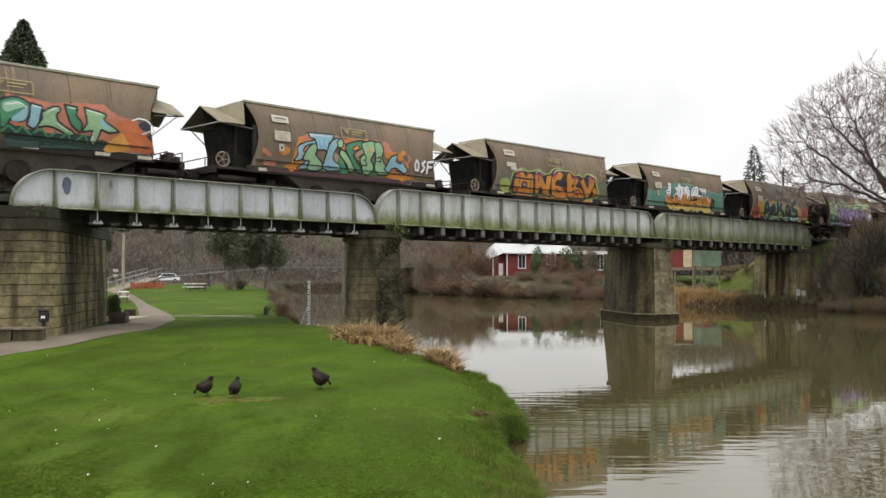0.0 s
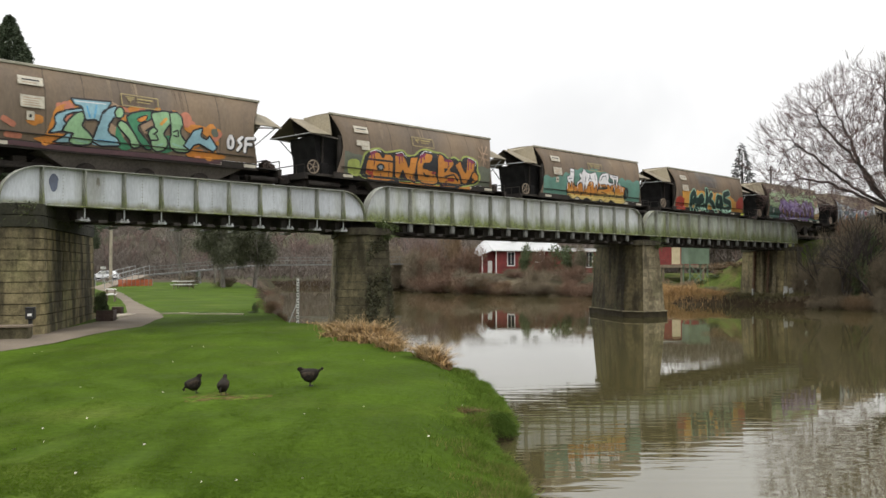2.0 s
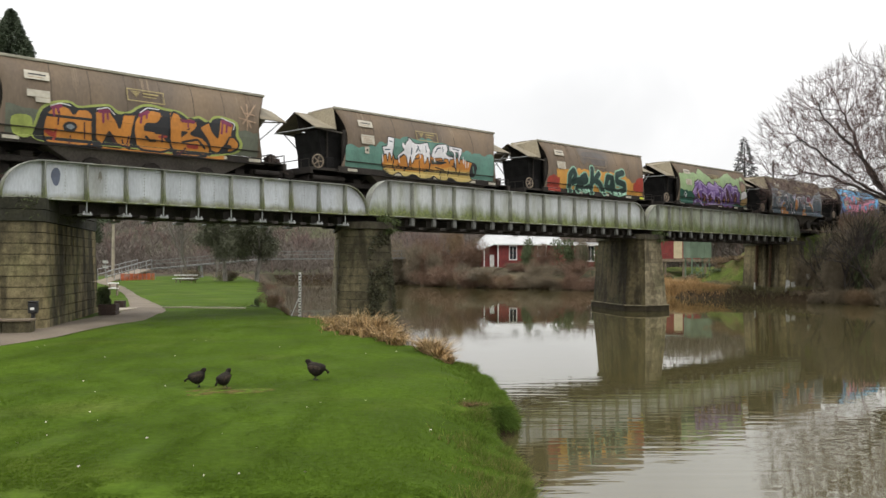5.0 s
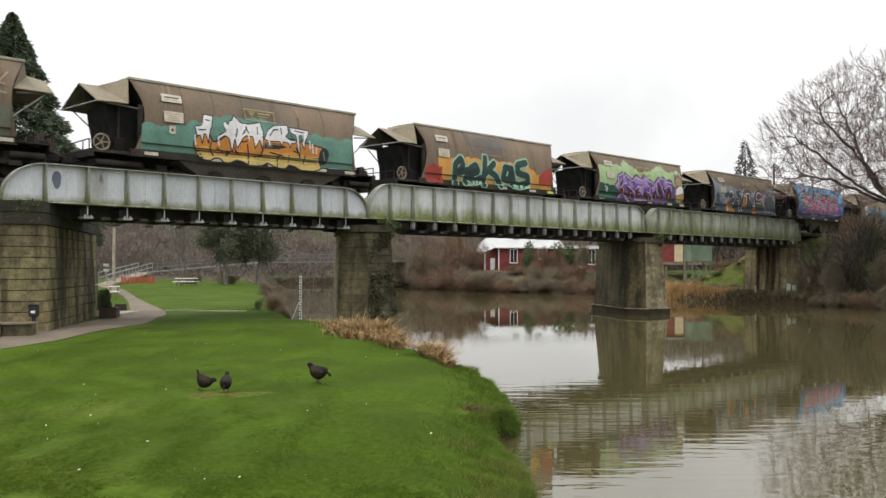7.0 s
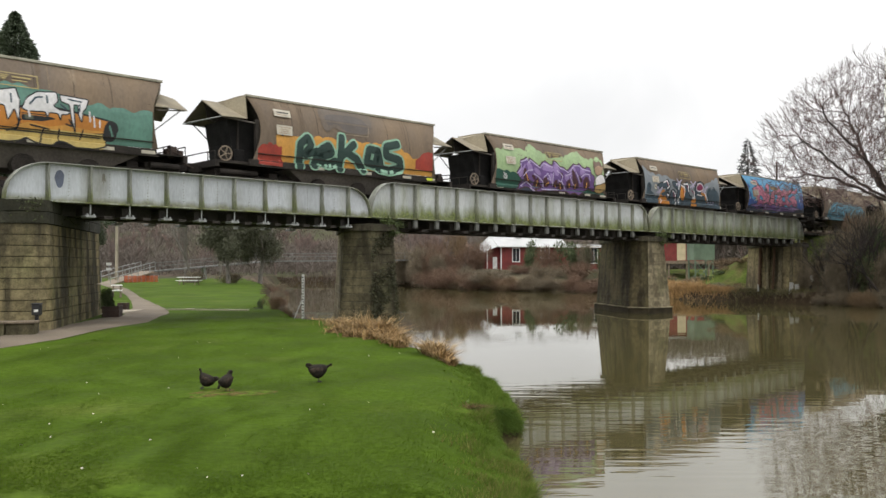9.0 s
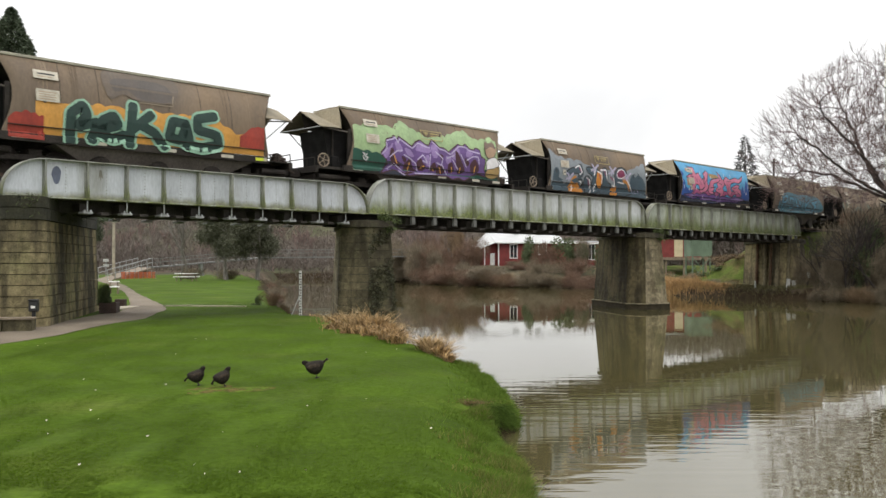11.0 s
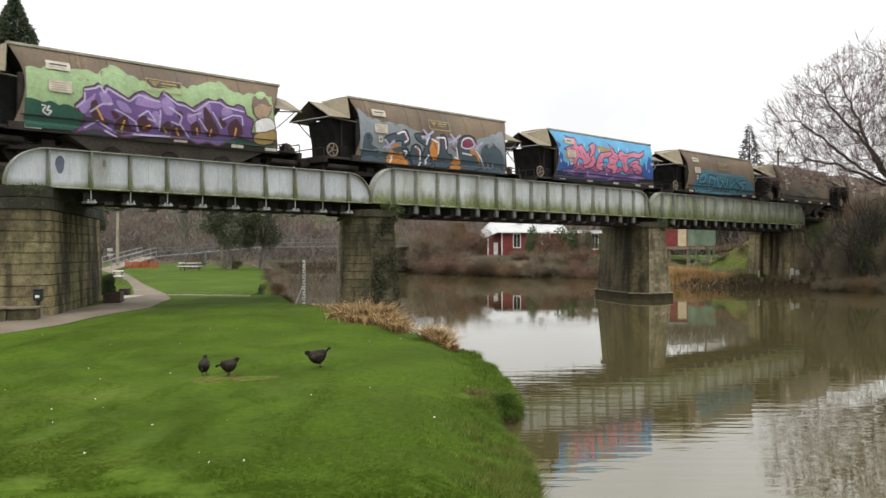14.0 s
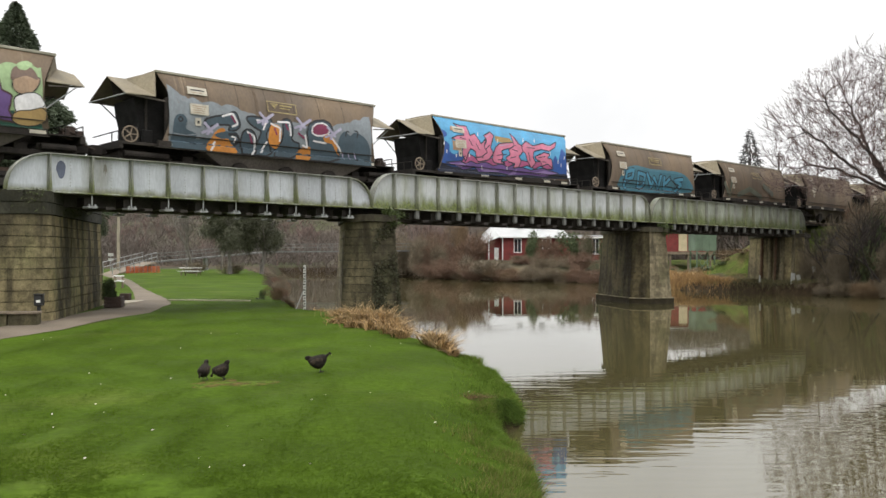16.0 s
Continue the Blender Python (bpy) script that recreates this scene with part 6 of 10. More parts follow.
shape(5, PAINT_LILACMID, [(4.14, 1.94), (4.34, 2.0), (4.43, 1.55), (4.23, 1.57)])
shape(5, PAINT_LILACMID, [(2.91, 2.21), (3.25, 2.14), (3.44, 1.86), (3.1, 1.89)])
shape(5, PAINT_MAROON, [(2.11, 2.07), (2.29, 2.13), (2.4, 1.74), (2.67, 1.48), (2.57, 1.27), (2.19, 1.5), (2.08, 1.77)])
shape(5, PAINT_MAROON, [(2.89, 1.5), (3.25, 1.76), (3.38, 1.4), (3.6, 1.26), (3.01, 1.06), (2.87, 1.24)])
shape(5, PAINT_MAROON, [(3.62, 1.62), (3.85, 1.83), (4.01, 1.64), (4.17, 1.52), (4.01, 1.28), (3.72, 1.31)])
shape(5, PAINT_MAROON, [(4.42, 1.47), (4.71, 1.73), (4.83, 1.4), (4.47, 1.31)])
shape(5, PAINT_MAROON, [(4.84, 1.51), (5.14, 1.68), (5.35, 1.33), (4.89, 1.18)])
shape(5, PAINT_MAROON, [(6.01, 2.36), (6.18, 2.29), (6.42, 1.9), (6.63, 1.48), (6.18, 1.31), (6.05, 1.72)])
shape(5, PAINT_MAROON, [(6.62, 2.1), (6.93, 1.85), (6.71, 1.71)])
shape(5, PAINT_MAROON, [(6.98, 1.82), (7.34, 2.08), (7.59, 1.55), (7.07, 1.42)])
shape(5, PAINT_MAROON, [(5.54, 1.67), (5.79, 1.81), (5.94, 1.43), (5.6, 1.32)])
shape(5, PAINT_MAROON, [(2.73, 1.85), (3.03, 1.74), (2.89, 1.57)])
shape(5, PAINT_MAROON, [(4.99, 2.11), (5.24, 2.06), (5.16, 1.78)])
stroke(5, PAINT_AMBER, 0.06, [(2.29, 1.87), (2.48, 1.53)])
stroke(5, PAINT_AMBER, 0.06, [(3.19, 1.57), (3.09, 1.18)])
stroke(5, PAINT_AMBER, 0.06, [(3.85, 1.41), (4.07, 1.51)])
stroke(5, PAINT_AMBER, 0.06, [(5.0, 1.49), (5.1, 1.27)])
stroke(5, PAINT_AMBER, 0.06, [(6.32, 1.59), (6.27, 1.38)])
stroke(5, PAINT_AMBER, 0.06, [(7.3, 1.73), (7.25, 1.43)])
stroke(5, PAINT_AMBER, 0.06, [(5.76, 1.57), (5.81, 1.38)])
stroke(5, PAINT_AMBER, 0.06, [(4.56, 1.45), (4.65, 1.34)])
stroke(5, PAINT_LILAC, 0.06, [(1.91, 2.43), (2.27, 2.53), (2.4, 2.64), (2.55, 2.38), (2.64, 2.58), (2.92, 2.43), (3.35, 2.22), (3.69, 2.5), (4.11, 2.38), (4.39, 2.35)])
stroke(5, PAINT_LILAC, 0.06, [(4.57, 2.65), (5.04, 2.34), (5.33, 2.31), (5.68, 2.16), (6.25, 2.59), (6.69, 2.6), (6.9, 2.46), (7.63, 2.38)])
stroke(5, PAINT_LILAC, 0.06, [(1.64, 1.83), (1.9, 2.08), (1.9, 2.33)])
stroke(5, PAINT_LILAC, 0.06, [(2.08, 1.74), (2.44, 2.03), (2.77, 2.08)])
stroke(5, PAINT_LILAC, 0.06, [(2.88, 1.9), (3.18, 1.79), (3.57, 1.57), (3.66, 1.28)])
stroke(5, PAINT_LILAC, 0.06, [(3.68, 1.77), (3.98, 2.0), (4.27, 1.65), (3.99, 1.73)])
stroke(5, PAINT_LILAC, 0.06, [(4.75, 2.2), (5.2, 1.94), (5.12, 1.62), (4.83, 1.71)])
stroke(5, PAINT_LILAC, 0.06, [(5.45, 1.97), (5.92, 2.14)])
stroke(5, PAINT_LILAC, 0.06, [(6.75, 1.99), (7.16, 2.2), (7.53, 2.2), (7.57, 1.88)])
stroke(5, PAINT_LILAC, 0.06, [(6.35, 2.23), (6.72, 1.67)])
stroke(5, PAINT_LILAC, 0.06, [(4.42, 2.05), (4.4, 1.39)])
stroke(5, PAINT_LILAC, 0.06, [(1.89, 1.2), (2.3, 1.47), (2.76, 1.23)])
stroke(5, PAINT_LILAC, 0.06, [(3.46, 1.14), (3.97, 1.15), (4.73, 1.19)])
stroke(5, PAINT_LILAC, 0.06, [(5.83, 1.93), (6.15, 1.53)])
stroke(5, PAINT_LILAC, 0.06, [(2.53, 1.16), (2.9, 1.0)])
stroke(5, PAINT_LILAC, 0.06, [(5.16, 1.63), (5.48, 1.23)])
shape(5, PAINT_TAN, [(8.03, 2.39), (8.08, 2.69), (8.39, 2.82), (8.72, 2.73), (8.83, 2.79), (8.79, 2.52), (8.53, 2.23), (8.19, 2.19)], PAINT_DARK, 0.03)
shape(5, PAINT_BROWN, [(7.98, 2.64), (8.09, 3.0), (8.45, 3.14), (8.71, 2.95), (8.76, 2.69), (8.43, 2.78), (8.07, 2.61)])
shape(5, PAINT_WHITE, [(8.09, 2.08), (8.53, 2.27), (8.82, 2.22), (8.97, 1.85), (8.53, 1.72), (8.25, 1.57), (8.1, 1.68)], PAINT_DARK, 0.03)
shape(5, PAINT_OCHRE, [(8.02, 1.38), (8.1, 1.64), (8.53, 1.72), (8.97, 1.85), (8.99, 1.43), (8.61, 1.25), (8.23, 1.24)], PAINT_DARK, 0.03)
shape(5, PAINT_LIGHTGREEN, [(8.22, 3.15), (8.5, 3.28), (8.66, 3.17), (8.42, 2.96), (8.23, 2.98)])
stroke(5, PAINT_WHITE, 0.045, [(0.82, 1.77), (0.74, 1.62), (0.91, 1.64), (0.78, 1.48)])
stroke(5, PAINT_WHITE, 0.045, [(0.6, 1.78), (0.74, 1.76), (0.61, 1.6), (0.74, 1.51)])
shape(6, PAINT_SLATE, [(0.17, 1.57), (0.22, 2.0), (0.36, 2.18), (0.57, 2.18), (0.7, 1.98), (0.66, 1.7), (1.01, 1.58), (1.0, 1.38), (0.58, 1.3), (0.19, 1.23)])
stroke(6, PAINT_DARK, 0.05, [(0.45, 2.11), (0.55, 2.0), (0.42, 1.91), (0.36, 2.02), (0.45, 2.11)])
stroke(6, PAINT_GREYBLUE, 0.04, [(0.21, 1.5), (0.67, 1.47), (1.01, 1.54)])
shape(6, PAINT_SLATE, [(1.34, 2.01), (1.51, 2.19), (2.28, 2.39), (2.59, 2.55), (2.7, 2.25), (2.77, 2.05), (2.59, 1.84), (2.27, 1.79), (2.36, 2.0), (2.06, 1.99), (1.69, 1.93), (1.43, 1.82)], PAINT_DARK, 0.07)
shape(6, PAINT_ORANGE, [(1.43, 1.0), (1.58, 1.4), (1.85, 1.79), (2.13, 1.86), (2.24, 1.52), (2.47, 1.44), (2.52, 1.19), (2.57, 1.0)])
shape(6, PAINT_SLATE, [(1.74, 1.61), (2.29, 1.79), (2.64, 1.75), (2.74, 1.47), (2.48, 1.28), (2.28, 1.51), (2.02, 1.48)])
stroke(6, PAINT_DARK, 0.1, [(2.32, 1.67), (2.64, 1.7), (2.74, 1.47), (2.53, 1.29)])
stroke(6, PAINT_WHITE, 0.06, [(2.42, 1.6), (2.6, 1.58), (2.52, 1.41)])
shape(6, PAINT_SLATE, [(3.05, 2.27), (3.11, 2.44), (3.83, 2.42), (4.12, 2.39), (4.01, 2.1), (3.82, 1.78), (4.0, 1.55), (4.04, 1.0), (3.36, 1.0), (3.49, 1.54), (3.64, 1.91), (3.24, 2.08)], PAINT_DARK, 0.07)
shape(6, PAINT_SLATE, [(2.82, 1.0), (2.8, 1.68), (3.03, 1.93), (3.29, 1.89), (3.44, 1.62), (3.39, 1.28), (3.24, 1.0)], PAINT_DARK, 0.07)
shape(6, PAINT_SLATE, [(4.57, 2.44), (4.93, 2.51), (5.03, 2.01), (4.97, 1.68), (5.33, 1.63), (5.19, 1.04), (4.16, 1.0), (4.31, 1.36), (4.54, 1.64), (4.6, 2.08)], PAINT_DARK, 0.07)
shape(6, PAINT_ORANGE, [(3.95, 1.65), (4.06, 2.21), (4.46, 2.17), (4.51, 1.74), (4.34, 1.34), (4.08, 1.41)])
shape(6, PAINT_SLATE, [(5.72, 1.71), (5.69, 2.28), (6.09, 2.59), (6.69, 2.64), (6.9, 2.32), (6.81, 1.95), (7.2, 1.49), (7.09, 1.06), (5.77, 1.0)], PAINT_DARK, 0.08)
shape(6, PAINT_PLUMRED, [(5.92, 2.08), (5.99, 2.4), (6.43, 2.54), (6.72, 2.41), (6.71, 2.14), (6.24, 2.0)], PAINT_WHITE, 0.06)
shape(6, PAINT_ORANGE, [(6.43, 1.91), (6.6, 2.11), (6.93, 1.98), (7.22, 1.62), (7.33, 1.29), (7.09, 1.43), (6.88, 1.73), (6.6, 1.77)])
shape(6, PAINT_ORANGE, [(5.11, 1.0), (5.44, 1.46), (5.84, 1.5), (5.74, 1.0)])
shape(6, PAINT_SLATE, [(7.2, 1.98), (7.52, 2.32), (7.77, 2.16), (8.07, 2.33), (8.65, 2.03), (8.75, 1.32), (7.28, 1.29)])
stroke(6, PAINT_DARK, 0.05, [(7.54, 2.11), (7.58, 2.34), (7.72, 2.31)])
stroke(6, PAINT_DARK, 0.05, [(8.12, 2.12), (8.19, 2.36), (8.02, 2.39)])
stroke(6, PAINT_WHITE, 0.075, [(2.05, 2.3), (2.46, 2.45), (2.66, 2.08), (2.45, 1.97)])
stroke(6, PAINT_WHITE, 0.075, [(3.46, 2.31), (3.87, 2.32), (3.72, 2.0)])
stroke(6, PAINT_WHITE, 0.075, [(4.36, 2.35), (4.87, 2.39), (4.93, 1.89)])
stroke(6, PAINT_WHITE, 0.075, [(3.05, 1.83), (3.34, 1.71), (3.39, 1.28), (3.22, 1.0)])
stroke(6, PAINT_WHITE, 0.075, [(4.06, 2.25), (4.46, 2.12), (4.44, 1.63)])
stroke(6, PAINT_WHITE, 0.075, [(5.58, 1.96), (5.7, 1.49), (5.49, 1.56)])
stroke(6, PAINT_WHITE, 0.075, [(5.98, 1.78), (6.55, 1.74)])
stroke(6, PAINT_WHITE, 0.075, [(6.87, 1.95), (7.22, 1.62), (7.32, 1.41)])
stroke(6, PAINT_WHITE, 0.075, [(3.6, 1.12), (3.88, 1.53)])
stroke(6, PAINT_WHITE, 0.075, [(1.76, 1.34), (1.58, 1.03)])
stroke(6, PAINT_PLUMRED, 0.08, [(2.41, 2.34), (2.54, 2.15)])
stroke(6, PAINT_PLUMRED, 0.08, [(3.15, 1.76), (3.26, 1.44)])
stroke(6, PAINT_PLUMRED, 0.08, [(4.71, 2.3), (4.81, 2.1)])
stroke(6, PAINT_PLUMRED, 0.08, [(4.21, 2.08), (4.3, 1.87)])
stroke(6, PAINT_PLUMRED, 0.08, [(5.27, 2.01), (5.53, 1.86)])
stroke(6, PAINT_RIBBON, 0.11, [(3.6, 2.61), (3.82, 2.38), (3.89, 2.3)])
stroke(6, PAINT_RIBBON, 0.11, [(4.16, 2.61), (3.82, 2.38), (3.7, 2.19)])
stroke(6, PAINT_RIBBON, 0.1, [(3.48, 2.23), (3.82, 2.38)])
stroke(6, PAINT_RIBBON, 0.11, [(5.25, 2.59), (5.48, 2.35), (5.56, 2.26)])
stroke(6, PAINT_RIBBON, 0.11, [(5.85, 2.59), (5.48, 2.35), (5.35, 2.15)])
stroke(6, PAINT_RIBBON, 0.1, [(5.11, 2.2), (5.48, 2.35)])
stroke(6, PAINT_RIBBON, 0.11, [(6.66, 2.39), (6.93, 2.14), (7.01, 2.06)])
stroke(6, PAINT_RIBBON, 0.11, [(7.3, 2.39), (6.93, 2.14), (6.79, 1.94)])
stroke(6, PAINT_RIBBON, 0.1, [(6.54, 1.99), (6.93, 2.14)])
stroke(6, PAINT_RIBBON, 0.11, [(1.34, 1.97), (1.56, 1.76), (1.63, 1.68)])
stroke(6, PAINT_RIBBON, 0.11, [(1.84, 1.97), (1.56, 1.76), (1.46, 1.59)])
stroke(6, PAINT_RIBBON, 0.1, [(1.26, 1.63), (1.56, 1.76)])
stroke(6, PAINT_LILAC, 0.04, [(7.4, 1.41), (7.43, 1.18)])
stroke(6, PAINT_LILAC, 0.04, [(7.69, 1.44), (7.72, 1.2)])
stroke(6, PAINT_LILAC, 0.04, [(7.97, 1.46), (8.08, 1.24)])
shape(0, PAINT_AMBER, [(7.39, 1.15), (7.61, 1.53), (8.04, 1.88), (8.35, 1.8), (8.19, 1.3)])
shape(0, PAINT_REDORANGE, [(7.71, 2.08), (8.33, 2.32), (8.61, 1.97), (9.07, 1.55), (9.09, 1.29), (8.36, 1.31), (8.05, 1.77)])
shape(0, PAINT_MIDGREEN, [(4.29, 2.43), (4.76, 2.58), (5.07, 2.47), (5.17, 2.27), (5.05, 1.93), (4.76, 1.81), (4.6, 1.92), (4.49, 1.69), (4.3, 1.58)], PAINT_DARK, 0.06)
shape(0, PAINT_MINT, [(4.36, 2.33), (4.76, 2.47), (4.98, 2.33), (4.76, 2.21), (4.44, 2.08)])
shape(0, PAINT_BLUE, [(4.6, 1.89), (4.84, 2.13), (5.06, 2.3), (5.01, 1.94), (4.76, 1.81)])
shape(0, PAINT_BLUE, [(5.15, 2.45), (5.5, 2.39), (5.38, 1.79), (5.25, 1.64), (5.04, 1.74), (5.11, 2.04)], PAINT_DARK, 0.06, bend=False)
shape(0, PAINT_GREEN, [(5.49, 2.22), (5.91, 2.47), (6.04, 2.34), (5.87, 2.09), (6.18, 1.82), (6.49, 1.66), (6.3, 1.55), (5.91, 1.74), (5.61, 1.79), (5.31, 1.7), (5.49, 1.98)], PAINT_DARK, 0.06)
shape(0, PAINT_MIDGREEN, [(6.15, 2.54), (6.56, 2.51), (6.5, 2.22), (6.7, 2.01), (6.65, 1.68), (6.37, 1.88), (6.24, 2.19)], PAINT_DARK, 0.06, bend=False)
shape(0, PAINT_GREEN, [(6.76, 2.53), (7.17, 2.46), (7.47, 2.39), (7.36, 2.18), (7.63, 2.03), (7.89, 1.86), (7.54, 1.78), (7.3, 1.88), (7.22, 1.65), (7.1, 1.31), (6.91, 1.44), (7.04, 1.81), (6.67, 1.72), (6.85, 2.03)], PAINT_DARK, 0.06, bend=False)
shape(0, PAINT_BLUE, [(7.21, 2.22), (7.41, 2.15), (7.58, 1.9), (7.38, 1.91)])
stroke(0, PAINT_WHITE, 0.03, [(4.44, 2.3), (4.84, 2.42), (5.04, 2.29)])
stroke(0, PAINT_WHITE, 0.03, [(5.2, 2.36), (5.4, 2.34)])
stroke(0, PAINT_WHITE, 0.03, [(5.65, 2.24), (5.9, 2.38)])
stroke(0, PAINT_WHITE, 0.03, [(6.25, 2.46), (6.47, 2.44)])
stroke(0, PAINT_WHITE, 0.03, [(6.86, 2.45), (7.3, 2.36)])
stroke(0, PAINT_WHITE, 0.03, [(5.9, 1.91), (6.25, 1.71)])
stroke(0, PAINT_WHITE, 0.03, [(7.04, 1.74), (7.01, 1.49)])
stroke(0, PAINT_MIDGREEN, 0.06, [(4.31, 1.43), (4.53, 1.69), (4.77, 1.48), (4.92, 1.71), (5.18, 1.44)])
stroke(0, PAINT_MIDGREEN, 0.06, [(5.25, 1.54), (5.49, 1.7), (5.67, 1.41), (5.91, 1.66)])
stroke(0, PAINT_MIDGREEN, 0.06, [(6.05, 1.45), (6.25, 1.65), (6.35, 1.4)])
stroke(0, PAINT_MIDGREEN, 0.06, [(6.52, 1.43), (6.78, 1.67), (6.88, 1.41)])
stroke(0, PAINT_WHITE, 0.05, [(8.31, 2.29), (8.52, 2.39), (8.79, 2.37), (9.01, 2.18), (9.05, 2.01)])
shape(0, PAINT_NAVY, [(8.52, 2.18), (8.79, 2.29), (8.99, 2.06), (8.73, 1.98)])
stroke(0, PAINT_WHITE, 0.04, [(8.67, 1.87), (8.89, 1.99), (9.05, 1.97)])
shape(0, PAINT_NAVY, [(8.81, 1.85), (9.05, 1.92), (9.07, 1.69), (8.94, 1.68)])
shape(7, PAINT_SKY, [(-0.63, 3.62), (9.3, 3.58), (8.96, 1.33), (-0.74, 1.11)], bend=False)
shape(7, PAINT_ROYAL, [(-0.74, 1.11), (-0.11, 1.55), (3.09, 1.62), (5.83, 1.59), (8.9, 1.82), (8.96, 1.31), (3.82, 1.12), (-0.74, 1.08)], bend=False)
shape(7, PAINT_ROYAL, [(-0.74, 1.11), (-0.42, 1.98), (-0.17, 2.95), (0.26, 2.96), (0.35, 2.75), (0.03, 2.58), (0.41, 2.36), (0.45, 2.02), (0.81, 1.92), (1.12, 2.08), (1.5, 1.63), (0.99, 1.29)])
shape(7, PAINT_ROYAL, [(7.55, 1.38), (7.73, 2.02), (8.08, 2.49), (8.23, 2.16), (8.65, 2.87), (8.95, 2.52), (8.95, 1.41)])
shape(7, PAINT_NAVY, [(-0.74, 1.1), (-0.4, 1.52), (0.62, 1.35), (2.1, 1.33), (3.92, 1.32), (5.87, 1.3), (8.84, 1.57), (8.96, 1.31), (3.82, 1.15), (0.54, 1.08)])
shape(7, PAINT_PURPLE, [(0.24, 1.52), (1.19, 1.65), (2.05, 1.81), (3.35, 1.69), (4.97, 1.72), (6.12, 1.57), (6.99, 1.73), (8.34, 1.56), (7.19, 1.29), (5.87, 1.3), (4.64, 1.21), (3.66, 1.3), (2.39, 1.21), (2.08, 1.43), (1.36, 1.23), (0.97, 1.4)], PAINT_NAVY, 0.05, bend=False)
shape(7, PAINT_LILACMID, [(0.36, 1.5), (0.96, 1.5), (1.44, 1.61), (1.69, 1.56), (1.17, 1.35)], bend=False)
shape(7, PAINT_LILACMID, [(2.34, 1.43), (3.37, 1.46), (3.92, 1.32), (2.75, 1.27)], bend=False)
shape(7, PAINT_LILACMID, [(4.73, 1.38), (5.06, 1.54), (5.02, 1.31), (4.36, 1.19)], bend=False)
shape(7, PAINT_LILACMID, [(6.14, 1.43), (7.15, 1.61), (8.22, 1.55), (7.18, 1.39)], bend=False)
shape(7, PAINT_ROSE, [(1.2, 1.61), (1.55, 2.07), (2.17, 1.86), (2.81, 2.0), (3.2, 1.94), (3.87, 1.82), (4.96, 2.04), (5.81, 1.97), (6.68, 2.04), (7.28, 2.18), (7.82, 1.74), (7.29, 1.7), (6.83, 1.84), (6.41, 1.64), (5.81, 1.78), (5.26, 1.63), (4.83, 1.8), (4.43, 1.6), (3.88, 1.73), (3.36, 1.58), (2.82, 1.73), (2.19, 1.6), (1.81, 1.7), (1.51, 1.54)], PAINT_NAVY, 0.05, bend=False)
shape(7, PAINT_PINK, [(0.96, 3.4), (1.41, 3.33), (1.8, 3.36), (1.86, 2.9), (2.22, 3.03), (2.54, 2.56), (2.94, 2.88), (2.71, 2.44), (2.95, 2.19), (2.49, 1.84), (2.18, 1.77), (2.11, 2.16), (1.8, 2.27), (1.61, 2.03), (1.46, 1.63), (1.24, 1.96), (1.3, 2.44), (1.1, 2.56), (0.57, 2.64), (1.03, 2.82), (1.48, 2.88), (1.31, 3.12)], PAINT_NAVY, 0.06, bend=False)
shape(7, PAINT_PINK, [(2.82, 3.0), (3.35, 3.25), (3.55, 3.08), (3.31, 2.73), (3.17, 2.44), (3.34, 2.18), (3.01, 1.84), (2.69, 1.77), (2.31, 1.69), (2.11, 1.87), (2.55, 1.96), (2.92, 2.19), (2.71, 2.44), (2.97, 2.79)], PAINT_NAVY, 0.06, bend=False)
shape(7, PAINT_PINK, [(3.34, 2.18), (3.66, 2.62), (4.23, 2.77), (5.09, 2.85), (4.81, 2.59), (4.31, 2.48), (3.88, 2.32), (4.07, 2.15), (3.87, 1.82), (4.28, 1.76), (3.68, 1.71), (3.27, 1.81)], PAINT_NAVY, 0.06)
shape(7, PAINT_PINK, [(4.8, 3.31), (5.1, 3.09), (5.29, 2.82), (5.6, 2.69), (5.48, 2.41), (5.17, 2.18), (5.35, 1.98), (5.19, 1.66), (4.73, 1.56), (4.89, 1.8), (4.41, 1.86), (4.2, 2.03), (4.55, 2.24), (4.44, 2.46), (4.9, 2.69)], PAINT_NAVY, 0.06, bend=False)
shape(7, PAINT_PINK, [(5.44, 2.74), (5.86, 3.02), (6.37, 2.83), (7.18, 3.04), (7.68, 2.95), (8.38, 3.23), (8.12, 2.89), (7.57, 2.65), (6.98, 2.69), (6.36, 2.54), (6.25, 2.24), (6.46, 1.97), (6.11, 1.66), (5.81, 2.02), (5.69, 2.38), (5.49, 2.46)], PAINT_NAVY, 0.06, bend=False)
shape(7, PAINT_PINK, [(6.39, 2.28), (7.18, 2.56), (7.65, 2.5), (7.36, 2.28), (7.71, 2.26), (7.81, 1.79), (7.35, 1.99), (6.98, 1.82), (6.8, 2.09), (6.54, 2.12)], PAINT_NAVY, 0.06, bend=False)
stroke(7, PAINT_NAVY, 0.045, [(2.21, 2.53), (2.37, 2.27)])
stroke(7, PAINT_NAVY, 0.045, [(1.74, 2.71), (1.95, 2.42)])
stroke(7, PAINT_NAVY, 0.045, [(3.12, 2.57), (2.82, 2.32)])
stroke(7, PAINT_NAVY, 0.045, [(3.6, 2.11), (4.28, 2.21)])
stroke(7, PAINT_NAVY, 0.045, [(3.66, 1.89), (4.13, 1.95)])
stroke(7, PAINT_NAVY, 0.045, [(4.72, 2.49), (5.13, 2.43)])
stroke(7, PAINT_NAVY, 0.045, [(4.55, 2.05), (4.96, 2.16)])
stroke(7, PAINT_NAVY, 0.045, [(5.88, 2.69), (6.47, 2.71)])
